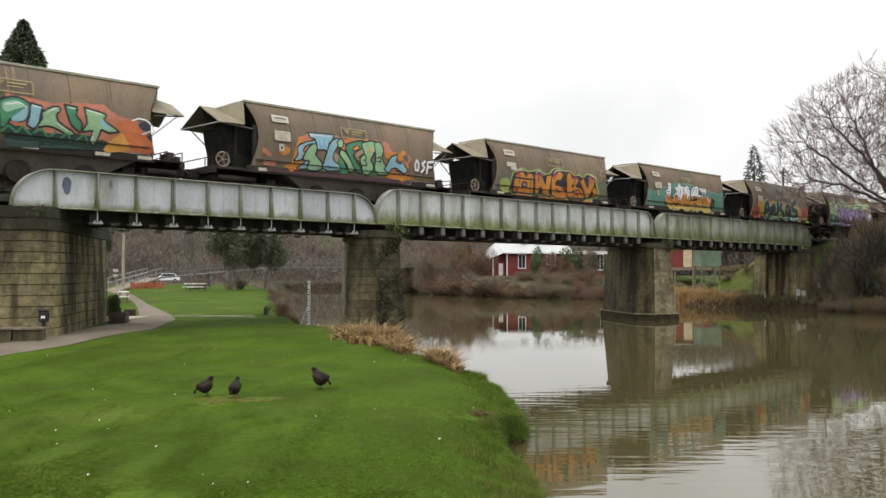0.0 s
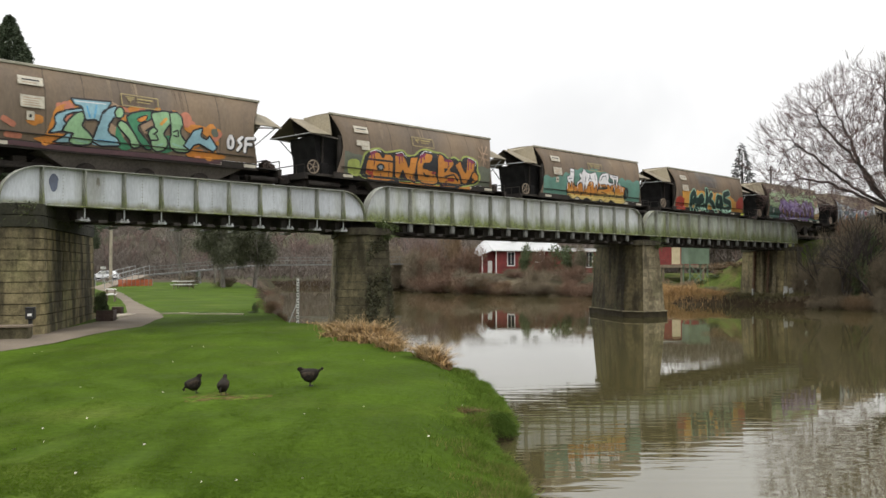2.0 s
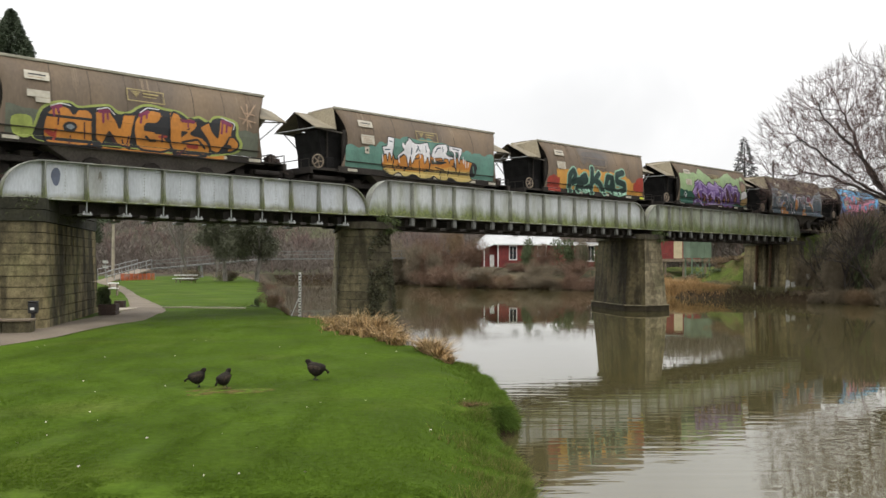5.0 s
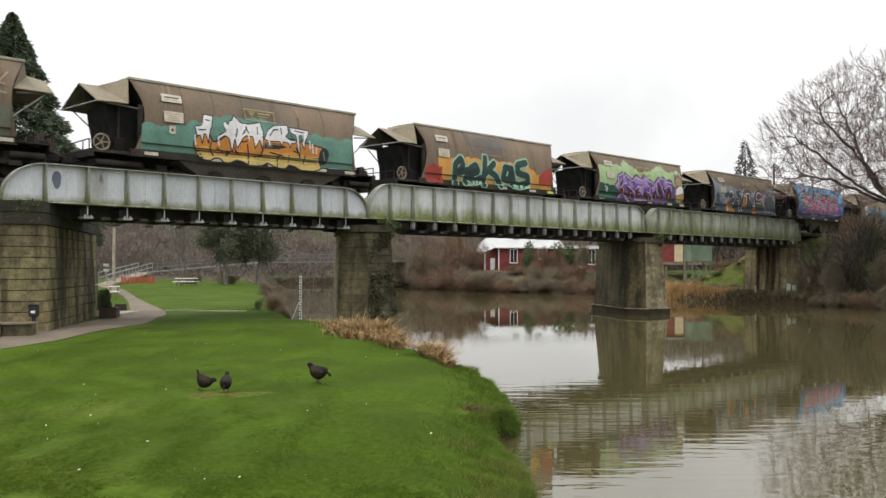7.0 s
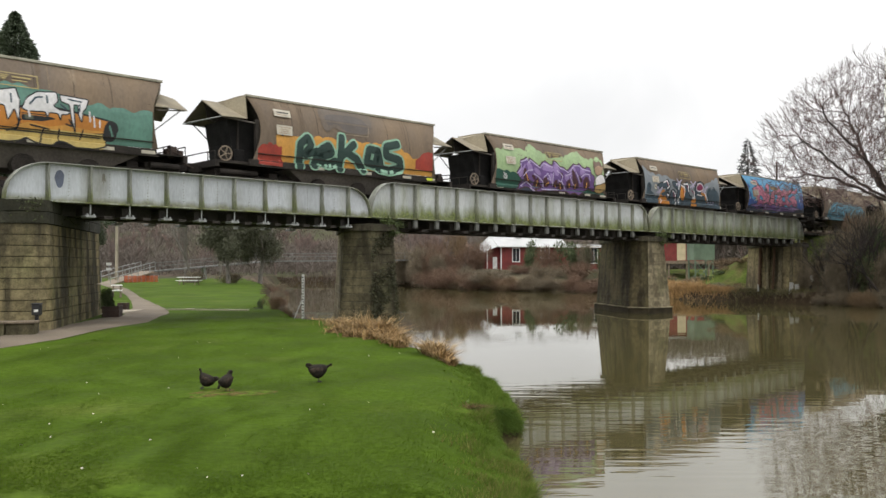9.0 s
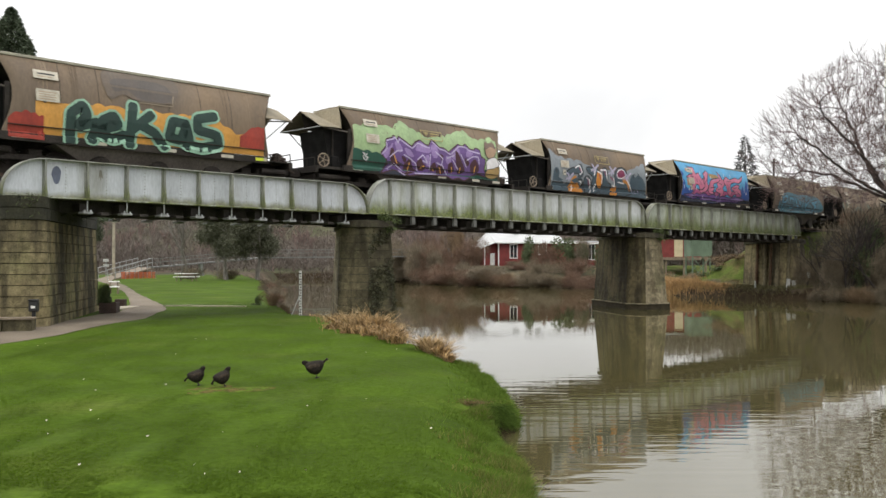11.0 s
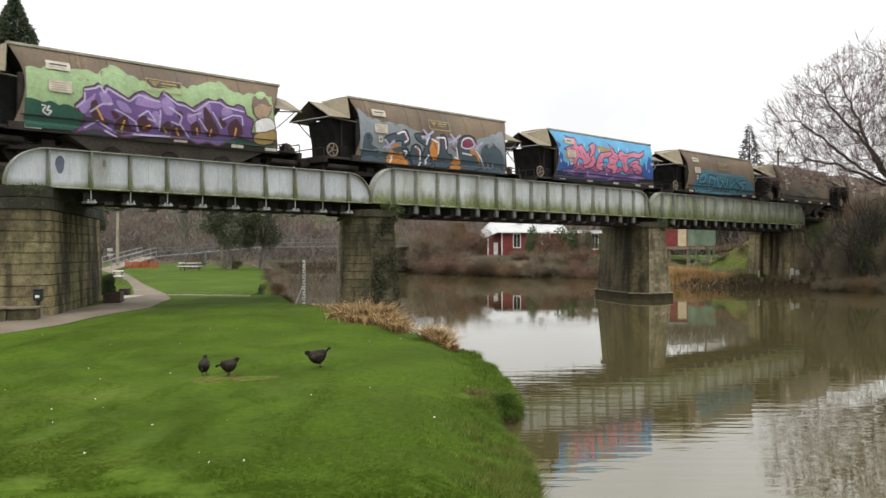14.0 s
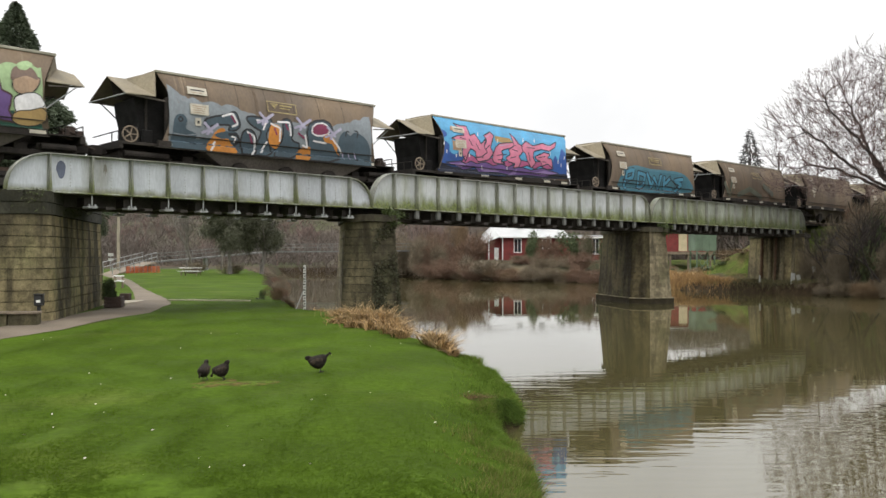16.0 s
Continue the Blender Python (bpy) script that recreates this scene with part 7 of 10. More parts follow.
stroke(7, PAINT_NAVY, 0.045, [(5.91, 2.45), (6.02, 2.03)])
stroke(7, PAINT_NAVY, 0.045, [(6.69, 2.25), (7.22, 2.35)])
stroke(7, PAINT_NAVY, 0.045, [(6.98, 2.06), (7.28, 2.06)])
stroke(7, PAINT_NAVY, 0.045, [(5.03, 3.09), (5.2, 2.77)])
stroke(7, PAINT_NAVY, 0.045, [(1.13, 2.74), (1.49, 2.68)])
stroke(7, PAINT_RIBBON, 0.03, [(1.1, 3.32), (1.48, 3.09)])
stroke(7, PAINT_RIBBON, 0.03, [(1.75, 3.26), (1.76, 2.98)])
stroke(7, PAINT_RIBBON, 0.03, [(2.95, 2.92), (3.27, 3.1)])
stroke(7, PAINT_RIBBON, 0.03, [(3.79, 2.59), (4.49, 2.72)])
stroke(7, PAINT_RIBBON, 0.03, [(5.8, 2.87), (6.19, 2.74)])
stroke(7, PAINT_RIBBON, 0.03, [(4.91, 3.12), (5.03, 2.9)])
stroke(7, PAINT_RIBBON, 0.03, [(7.29, 2.92), (7.83, 2.94)])
shape(7, PAINT_TAN, [(0.62, 2.55), (1.22, 2.52), (1.18, 2.11), (0.64, 2.12)], bend=False)
shape(7, PAINT_TAN, [(0.68, 3.25), (1.19, 3.24), (1.28, 3.04), (0.61, 3.02)], bend=False)
shape(7, PAINT_OCHRE, [(3.59, 3.06), (4.6, 3.04), (4.85, 2.88), (3.96, 2.76), (3.57, 2.8)], bend=False)
stroke(7, PAINT_WHITE, 0.05, [(2.44, 3.08), (2.39, 2.93)])
stroke(7, PAINT_WHITE, 0.05, [(0.24, 2.07), (0.24, 1.93)])
stroke(7, PAINT_WHITE, 0.05, [(0.1, 2.44), (0.08, 2.3)])
stroke(7, PAINT_WHITE, 0.05, [(0.84, 1.92), (0.84, 1.79)])
stroke(7, PAINT_WHITE, 0.05, [(3.73, 2.89), (3.68, 2.73)])
stroke(7, PAINT_WHITE, 0.05, [(6.58, 3.18), (6.5, 3.01)])
stroke(7, PAINT_WHITE, 0.05, [(5.69, 3.14), (5.62, 2.97)])
stroke(7, PAINT_WHITE, 0.05, [(7.65, 2.63), (7.62, 2.47)])
stroke(7, PAINT_WHITE, 0.05, [(8.47, 2.06), (8.47, 1.9)])
stroke(7, PAINT_WHITE, 0.05, [(8.23, 2.24), (8.22, 2.08)])
stroke(7, PAINT_WHITE, 0.05, [(2.55, 1.52), (2.57, 1.38)])
stroke(7, PAINT_WHITE, 0.05, [(4.29, 1.6), (4.31, 1.46)])
stroke(7, PAINT_WHITE, 0.05, [(8.78, 2.48), (8.75, 2.32)])
stroke(7, PAINT_WHITE, 0.05, [(1.7, 2.02), (1.69, 1.88)])
shape(8, PAINT_TEALBLUE, [(0.8, 1.02), (1.2, 2.13), (2.39, 2.52), (3.9, 2.43), (5.76, 2.46), (7.44, 2.41), (8.47, 1.94), (8.57, 1.27), (3.79, 1.0)])
stroke(8, PAINT_DARK, 0.34, [(1.25, 1.17), (1.53, 2.09), (2.22, 2.24), (2.1, 1.81), (1.55, 1.64)])
stroke(8, PAINT_DARK, 0.34, [(2.64, 1.32), (2.68, 2.11), (3.38, 2.02), (3.2, 1.42), (2.65, 1.26)])
stroke(8, PAINT_DARK, 0.34, [(3.62, 2.11), (4.06, 1.34), (4.34, 1.95), (4.79, 1.31), (5.08, 2.07)])
stroke(8, PAINT_DARK, 0.34, [(5.46, 2.03), (5.41, 1.34), (6.3, 1.33)])
stroke(8, PAINT_DARK, 0.34, [(6.09, 2.0), (5.61, 1.66)])
stroke(8, PAINT_DARK, 0.34, [(7.53, 2.02), (6.6, 1.89), (7.42, 1.67), (6.71, 1.25)])
stroke(8, PAINT_SKYDULL, 0.2, [(1.25, 1.17), (1.53, 2.09), (2.22, 2.24), (2.1, 1.81), (1.55, 1.64)])
stroke(8, PAINT_SKYDULL, 0.2, [(2.64, 1.32), (2.68, 2.11), (3.38, 2.02), (3.2, 1.42), (2.65, 1.26)])
stroke(8, PAINT_SKYDULL, 0.2, [(3.62, 2.11), (4.06, 1.34), (4.34, 1.95), (4.79, 1.31), (5.08, 2.07)])
stroke(8, PAINT_SKYDULL, 0.2, [(5.46, 2.03), (5.41, 1.34), (6.3, 1.33)])
stroke(8, PAINT_SKYDULL, 0.2, [(6.09, 2.0), (5.61, 1.66)])
stroke(8, PAINT_SKYDULL, 0.2, [(7.53, 2.02), (6.6, 1.89), (7.42, 1.67), (6.71, 1.25)])
stroke(8, PAINT_DARK, 0.07, [(1.11, 1.61), (3.29, 1.62)])
stroke(8, PAINT_DARK, 0.07, [(3.86, 1.99), (4.76, 1.44)])
stroke(8, PAINT_DARK, 0.07, [(5.97, 2.06), (7.06, 1.44)])
for (k, name, colour, _), data in COATS.items():
    ob = raw(name, data[0], data[1], bpy.data.materials[colour], WAGONS[k])
    if name in COAT_LABEL:
        tagged(ob, f"{colour.replace('_', ' ')}, {COAT_LABEL[name]}")


DRIBBLE = mat("pale_cement_dribble", (0.205, 0.155, 0.107), 0.9, vary=0.2, grain=3, fine=20, bump=0.1, streak=4)
DRIBBLE_DARK = mat("dark_grime_dribble", (0.118, 0.085, 0.056), 0.9, vary=0.2, grain=3, fine=20, bump=0.1, streak=4)
FADED_YELLOW = spray("faded_emblem_yellow", (0.31, 0.245, 0.095))


def data_plates(k, w):
    """Pale lettered plates and the framed emblem panel."""
    rng = random.Random(k)
    def flat(name, x0, x1, z0, z1, material, o):
        rows = [[(x0 + (x1 - x0) * i / 4, z0 + (z1 - z0) * j / 4) for j in range(5)] for i in range(5)]
        vs = [skin(x, z, o) for r in rows for x, z in r]
        return raw(name, vs, [(i * 5 + j, i * 5 + j + 1, i * 5 + j + 6, i * 5 + j + 5) for i in range(4) for j in range(4)], material, w)
    flat("data_plate", 0.76, 1.5, 2.96, 3.24, PALE_PLATE, 0.060)
    flat("writing_bar", 0.88, 1.4, 3.10, 3.15, PAINT_DARK, 0.064)
    flat("writing_bar", 0.88, 1.3, 3.02, 3.04, PAINT_TAN, 0.064)
    if k != 2:
        flat("data_plate", 0.80, 1.50, 2.24, 2.62, PALE_PLATE, 0.060)
        for i in range(4):
            flat("writing_bar", 0.88, 1.42 - 0.12 * rng.random(), 2.30 + 0.075 * i, 2.32 + 0.075 * i, PAINT_TAN, 0.064)
        if k not in (5, 4):
            flat("small_plate", 0.98, 1.2, 1.84, 2.12, PALE_PLATE, 0.060)
            flat("writing_bar", 1.05, 1.13, 1.92, 2.02, PAINT_DARK, 0.064)
    else:
        flat("data_plate", 0.80, 1.48, 2.40, 2.62, PALE_PLATE, 0.060)
        flat("data_plate", 1.05, 1.48, 2.24, 2.39, PALE_PLATE, 0.060)
    if k not in (7, 4):
        for z in (2.70, 3.10):
            flat("emblem_frame", 3.95, 5.25, z, z + 0.03, FADED_YELLOW, 0.058)
        for x in (3.95, 5.22):
            flat("emblem_frame", x, x + 0.03, 2.731, 3.099, FADED_YELLOW, 0.058)
        for i in range(4):
            flat("emblem_bar", 4.1 + 0.05 * i, 4.42 - 0.05 * i, 3.02 - 0.06 * i, 3.05 - 0.05 * i, FADED_YELLOW, 0.060)
        flat("emblem_bar", 4.5, 5.05, 2.98, 3.03, FADED_YELLOW, 0.060)
        flat("emblem_bar", 4.5, 4.95, 2.88, 2.91, FADED_YELLOW, 0.060)
    # streaks of spilt cement
    for i in range(5):
        x = rng.uniform(0.5, 8.6)
        for j in range(rng.randint(3, 6)):
            xx, low, wide = x + rng.uniform(-0.14, 0.14), rng.uniform(1.9, 3.1), rng.uniform(0.008, 0.022)
            vs = []
            for f in range(7):
                z = low + (3.58 - low) * f / 6
                c = xx + 0.02 * noise.noise(Vector((xx * 9, z * 3, k)))
                vs += [skin(c - wide * (0.15 + 0.85 * f / 6), z, 0.0075 + 0.0003 * j), skin(c + wide * (0.15 + 0.85 * f / 6), z, 0.0075 + 0.0003 * j)]
            raw("dust_streak", vs, [(2 * f, 2 * f + 1, 2 * f + 3, 2 * f + 2) for f in range(6)], DRIBBLE_DARK if i % 2 else DRIBBLE, w)



for k, w in enumerate(WAGONS[:12]):
    data_plates(k, w)


# a bright marker plate on one wagon's rear sill
part("marker_plate", boxed(8.5, 8.85, -1.392, -1.379, 1.03, 1.14), spray("bright_yellow_green_plate", (0.50, 0.56, 0.03)), WAGONS[4], "bright yellow-green marker plate")


# ---- plants ----
def card_mesh(name, P, A, B, material, parent=None, tip=0.0):
    """Many small leaves at once: at each point P a quad spanned by A (its length) and B (its half width); tip 0 gives a point."""
    P, A, B = (np.asarray(q, dtype=float) for q in (P, A, B))
    n = len(P)
    if tip:
        V = np.stack([P - B, P + B, P + A + B * tip, P + A - B * tip], 1).reshape(-1, 3)
        F = np.arange(4 * n).reshape(-1, 4)
    else:
        V = np.stack([P - B, P + B, P + A], 1).reshape(-1, 3)
        F = np.arange(3 * n).reshape(-1, 3)
    return raw(name, V.tolist(), F.tolist(), material, parent)


def unit(v):
    return v / (np.linalg.norm(v, axis=-1, keepdims=True) + 1e-9)


def lean_blades(rng, n, low, high, lean):
    """Directions of upright blades and their crosswise half vectors."""
    az = rng.uniform(0, math.tau, n)
    h = rng.uniform(low, high, n)
    l = h * rng.uniform(0, lean, n)
    A = np.stack([l * np.cos(az), l * np.sin(az), h], 1)
    bz = rng.uniform(0, math.tau, n)
    B = np.stack([np.cos(bz), np.sin(bz), np.zeros(n)], 1)
    return A, B


# mown lawn near the camera
rng = np.random.default_rng(3)
n = 400000
ty = 6.2 + 34.8 * rng.random(n) ** 2.0
tx = rng.uniform(-0.58, 0.16, n) * (ty + 0.5)
edge_x = np.interp(ty, [a for a, _ in LEFT_BANK], [b for _, b in LEFT_BANK])
keep = (tx < edge_x - 0.25 - 0.3 * np.exp(-((ty - 12.85) / 0.4) ** 2)) & (tx < 2) & ((ty < 15.5) | (tx > -9.6 - np.clip(ty - 30, 0, 20) * 0.15))
patch = np.array([noise.noise(Vector((x * 0.8, y * 0.8, 0))) for x, y in zip(tx[keep], ty[keep])])
tx, ty = tx[keep], ty[keep]
tz = np.array([land(x, y) for x, y in zip(tx, ty)])
A, B = lean_blades(rng, len(tx), 0.004, 0.009, 2.4)
A *= (1 + 0.5 * patch)[:, None]
A[:, :2] += unit(A[:, :2]) * 0.024
B = unit(np.stack([-A[:, 1], A[:, 0], np.zeros(len(A))], 1) + 0.001)
lawn_grass = card_mesh("lawn_grass", np.stack([tx, ty, tz - 0.001], 1), A, B * (0.0025 + 0.00032 * ty)[:, None], BLADE)
tagged(lawn_grass, "short mown green grass of the riverside lawn", "grass", kind="stuff")

# longer grass hanging over the bank
n = 120000
ty = 7.0 + 20.0 * rng.random(n) ** 1.3
edge_x = np.interp(ty, [a for a, _ in LEFT_BANK], [b for _, b in LEFT_BANK])
d = np.abs(rng.normal(0, 0.42, n)) - 0.10
keep = d < 1.3
tx, ty, d = (edge_x - d)[keep], ty[keep], d[keep]
tz = np.array([land(x, y) for x, y in zip(tx, ty)])
high_enough = (tz > WATER_Z + 0.02) & ((tz > -0.25) | (np.abs(ty - 12.9) > 0.2))
tx, ty, tz, d = tx[high_enough], ty[high_enough], tz[high_enough], d[high_enough]
A, B = lean_blades(rng, len(tx), 0.03, 0.125, 1.2)
A *= np.where((ty > 12.2) & (ty < 12.9), 0.6, 1.0)[:, None]
tuft = np.array([noise.noise(Vector((x * 2.2, y * 2.2, 4.0))) for x, y in zip(tx, ty)])
A *= np.clip(0.95 + 1.5 * tuft - 0.5 * d, 0.18, 2.2)[:, None]
A[:, 0] += 0.10 * np.clip(0.6 - d, 0, 1)
A[:, 2] -= 0.14 * np.clip(0.3 - d, 0, 1)
pale = rng.random(len(tx)) + 0.7 * np.array([noise.noise(Vector((x * 1.1, y * 1.1, 14.0))) for x, y in zip(tx, ty)]) + 0.35 * (ty < 11) > 1.0
P = np.stack([tx, ty, tz - 0.01], 1)
B *= (0.004 + 0.0002 * ty)[:, None]
tagged(card_mesh("bank_grass", P[~pale], A[~pale], B[~pale], BANK_BLADE), "long green grass hanging over the river bank", "grass", kind="stuff")
DRY_BLADE = leafy("dry_grass_blades", (0.165, 0.160, 0.048), 0.35, 0.8, 0.12, 0.35)
tagged(card_mesh("dry_bank_grass", P[pale], A[pale], B[pale], DRY_BLADE), "yellowed grass tufts on the river bank", "grass", kind="stuff")

# grass hanging down the bank's steep face past the slump, shorter and darker than on top
HANG_BLADE = leafy("hanging_grass_blades", (0.080, 0.128, 0.022), 0.5, 0.8, 0.12, 0.35)
n = 9000
hx = rng.uniform(0.4, 1.34, n)
hy = np.interp(hx, [0.4, 0.7, 1.0, 1.2, 1.34], [12.88, 12.95, 13.1, 13.3, 13.9]) + rng.uniform(-0.04, 0.4, n)
P = np.array([(x, y, land(x, y) + 0.01) for x, y in zip(hx, hy)])
A = np.stack([rng.normal(0.05, 0.06, n), -rng.uniform(0.04, 0.16, n), rng.uniform(-0.34, 0.05, n)], 1)
B = unit(np.cross(A, rng.normal(0, 1, (n, 3)))) * 0.006
okay = (P[:, 2] > -0.5) & (P[:, 2] + A[:, 2] > WATER_Z)
tagged(card_mesh("overhanging_grass", P[okay], A[okay], B[okay], HANG_BLADE), "grass drooping over the slumped earth face", "grass", kind="stuff")
# a dead brown tuft in the slump
n = 1500
hx, hy = rng.normal(0.52, 0.10, n), rng.normal(13.02, 0.09, n)
P = np.array([(x, y, land(x, y) - 0.01) for x, y in zip(hx, hy)])
A, B = lean_blades(rng, n, 0.05, 0.16, 1.3)
A[:, 2] -= 0.07
tagged(card_mesh("dead_grass_tuft", P, A, B * 0.006, leafy("dead_grass_blades", (0.135, 0.088, 0.036), 0.45)), "dead brown grass tuft in the slumped bank", "grass", kind="stuff")

# dry reeds
REED = leafy("dry_reed_blades", (0.255, 0.165, 0.072), 0.75)
REED_FAR = leafy("far_reed_blades", (0.31, 0.195, 0.082), 0.5)


def reeds(name, spots, n, low, high, width, material, label, lean=0.9):
    P, A, B = [], [], []
    r = np.random.default_rng(len(name) + n)
    spots = np.array(spots)
    k = r.integers(0, len(spots), n)
    c = spots[k]
    x, y = c[:, 0] + r.normal(0, 1, n) * c[:, 2] * 0.5, c[:, 1] + r.normal(0, 1, n) * c[:, 3] * 0.5
    z = np.array([max(land(a, b), WATER_Z - 0.1) for a, b in zip(x, y)])
    A, B = lean_blades(r, n, low, high, lean)
    A *= c[:, 4:5]
    base = np.stack([x, y, z], 1)
    mid = base + A * 0.55
    # each stem bends over at half its height
    droop = A * 0.45 + np.stack([A[:, 0], A[:, 1], -np.abs(A[:, 2]) * r.uniform(0, 0.9, n)], 1) * 0.5
    B = B * width
    V = np.stack([base - B, base + B, mid + B, mid - B, mid + droop], 1).reshape(-1, 3)
    i = np.arange(n) * 5
    F = [q for a in i.tolist() for q in ((a, a + 1, a + 2, a + 3), (a + 3, a + 2, a + 4))]
    return tagged(raw(name, V.tolist(), F, material), label, "reeds", kind="stuff")


reeds("dry_reeds", [(-4.23, 29.44, 0.4, 0.6, 0.3), (-3.32, 26.55, 0.45, 0.5, 0.45), (-2.74, 25.01, 0.4, 0.5, 0.65), (-2.31, 24.05, 0.35, 0.5, 0.95), (-1.97, 23.76, 0.3, 0.5, 0.95), (-1.59, 23.57, 0.3, 0.4, 0.7), (-1.25, 23.76, 0.18, 0.3, 0.55), (-2.55, 23.18, 0.3, 0.35, 0.5), (-1.92, 22.61, 0.3, 0.35, 0.55), (-1.35, 22.61, 0.22, 0.3, 0.5), (-3.17, 24.63, 0.35, 0.4, 0.4),
                    (-1.55, 22.8, 0.22, 0.25, 0.6), (-1.28, 22.6, 0.18, 0.25, 0.6), (-1.15, 21.0, 0.18, 0.3, 0.55), (-1.45, 21.7, 0.2, 0.3, 0.6), (-0.40, 19.7, 0.13, 0.2, 0.65), (-0.25, 19.4, 0.15, 0.2, 0.75), (-0.06, 19.0, 0.13, 0.2, 0.6), (0.1, 18.6, 0.1, 0.2, 0.4)], 7500, 0.15, 0.66, 0.011, REED, "dry tan reeds at the foot of the pier", 1.5)
reeds("pale_reed_stems", [(-3.27, 26.55, 0.8, 0.6, 0.45), (-2.21, 24.05, 0.5, 0.5, 1.2), (-1.73, 23.86, 0.4, 0.4, 0.8), (-0.22, 19.3, 0.25, 0.3, 0.8)], 800, 0.25, 0.8, 0.009, leafy("bleached_reeds", (0.31, 0.22, 0.11), 0.3), "bleached reed stems at the foot of the pier", 1.2)
reeds("far_bank_reeds", [(18.9, 69.5, 1.2, 2.0, 1.1), (19.4, 67.6, 1.0, 1.4, 0.9), (20.2, 66.4, 0.9, 1.2, 0.7), (21.0, 65.4, 0.8, 1.0, 0.5), (22.0, 64.4, 0.8, 0.9, 0.4), (19.2, 73, 1.2, 2.2, 1.2), (21.5, 68.5, 1.2, 1.4, 0.5), (22.6, 66.6, 1.0, 1.0, 0.35), (21.0, 72, 1.4, 2.0, 0.7)], 15000, 0.25, 0.85, 0.013, REED_FAR, "orange-brown reeds along the far bank", 0.7)


reeds("bank_weeds", [(22.6, 63.6, 1.0, 1.0, 0.5), (23.4, 62.5, 0.9, 0.9, 0.45), (24.2, 61.5, 0.9, 0.9, 0.45), (25.0, 60.5, 0.9, 0.8, 0.5), (25.8, 59.6, 0.9, 0.8, 0.6), (24.4, 63.0, 1.0, 0.9, 0.5), (26.0, 61.0, 1.0, 0.9, 0.6)], 7000, 0.2, 0.7, 0.014, leafy("dull_weeds", (0.135, 0.120, 0.058), 0.5), "dull olive weeds on the low far bank", 1.0)


def limb_tree(seed, height, trunk_r, levels, first, spread, up=0.25, sides=4, kids=3, lean=(0, 0), shrink=0.72, floor=0.012, limb=0.0):
    """Verts and faces of a bare tree: a tapered trunk that forks again and again into finer limbs."""
    r = random.Random(seed)
    V, F = [], []

    def seg(a, b, r0, r1, n):
        q = (b - a).to_track_quat("Z", "Y")
        i0 = len(V)
        for p, rad in ((a, r0), (b, r1)):
            for i in range(n):
                t = i * math.tau / n
                V.append(tuple(p + q @ Vector((rad * math.cos(t), rad * math.sin(t), 0))))
        for i in range(n):
            F.append((i0 + i, i0 + (i + 1) % n, i0 + n + (i + 1) % n, i0 + n + i))

    def grow(a, d, length, rad, level):
        n = sides + 2 if level == 0 else (sides if level < 3 else 3)
        steps = 3 if level < 3 else 2
        pts = [a]
        dd = d.copy()
        for i in range(steps):
            dd = (dd + Vector((r.uniform(-1, 1), r.uniform(-1, 1), r.uniform(-0.6, 1.0) * up * 2)) * 0.17).normalized()
            b = pts[-1] + dd * length / steps
            r0, r1 = rad * (1 - 0.35 * i / steps), rad * (1 - 0.35 * (i + 1) / steps)
            seg(pts[-1], b, max(r0, floor), max(r1, floor * 0.8), n)
            pts.append(b)
        if level >= levels:
            return
        for k in range(kids + (1 if level == 0 else 0)):
            ang = r.uniform(0, math.tau)
            side = dd.orthogonal().normalized()
            side = Matrix.Rotation(ang, 3, dd) @ side
            nd = (dd + side * r.uniform(0.6, 1.25) * spread + Vector((0, 0, up))).normalized()
            start = pts[-1] if k < 2 else pts[r.randint(1, steps - 1)].lerp(pts[-1], r.random())
            grow(start, nd, length * r.uniform(shrink - 0.1, shrink + 0.1), rad * 0.6, level + 1)

    grow(Vector((0, 0, -0.2)), Vector((lean[0], lean[1], 1)).normalized(), height * first, trunk_r, 0)
    if limb:
        V.clear(), F.clear()
        r.seed(seed)
        top = Vector((lean[0], lean[1], 1)) * height * first
        seg(Vector((0, 0, -0.3)), top, trunk_r * 1.2, trunk_r * 0.9, sides + 3)
        for i in range(7):
            a = math.tau * (i + r.uniform(-0.25, 0.25)) / 7
            d = Vector((math.cos(a), math.sin(a), r.uniform(0.25, 1.1)))
            grow(top - Vector((0, 0, r.uniform(0, 0.3) * height * first)), d.normalized(), limb * r.uniform(0.8, 1.15), trunk_r * 0.5, 1)
    return V, F


BARK = mat("dark_bark", (0.034, 0.027, 0.0225), 0.9, vary=0.3, grain=2, fine=20, bump=0.3)
TWIG = mat("brown_twigs", (0.15, 0.108, 0.093), 0.9, vary=0.25, grain=1, fine=10, bump=0)
CROWN_TWIG = mat("dark_brown_twigs", (0.118, 0.078, 0.068), 0.9, vary=0.25, grain=1, fine=10, bump=0)
PALE_BARK = mat("pale_bark", (0.144, 0.13, 0.112), 0.9, vary=0.25, grain=2, fine=20, bump=0.2)


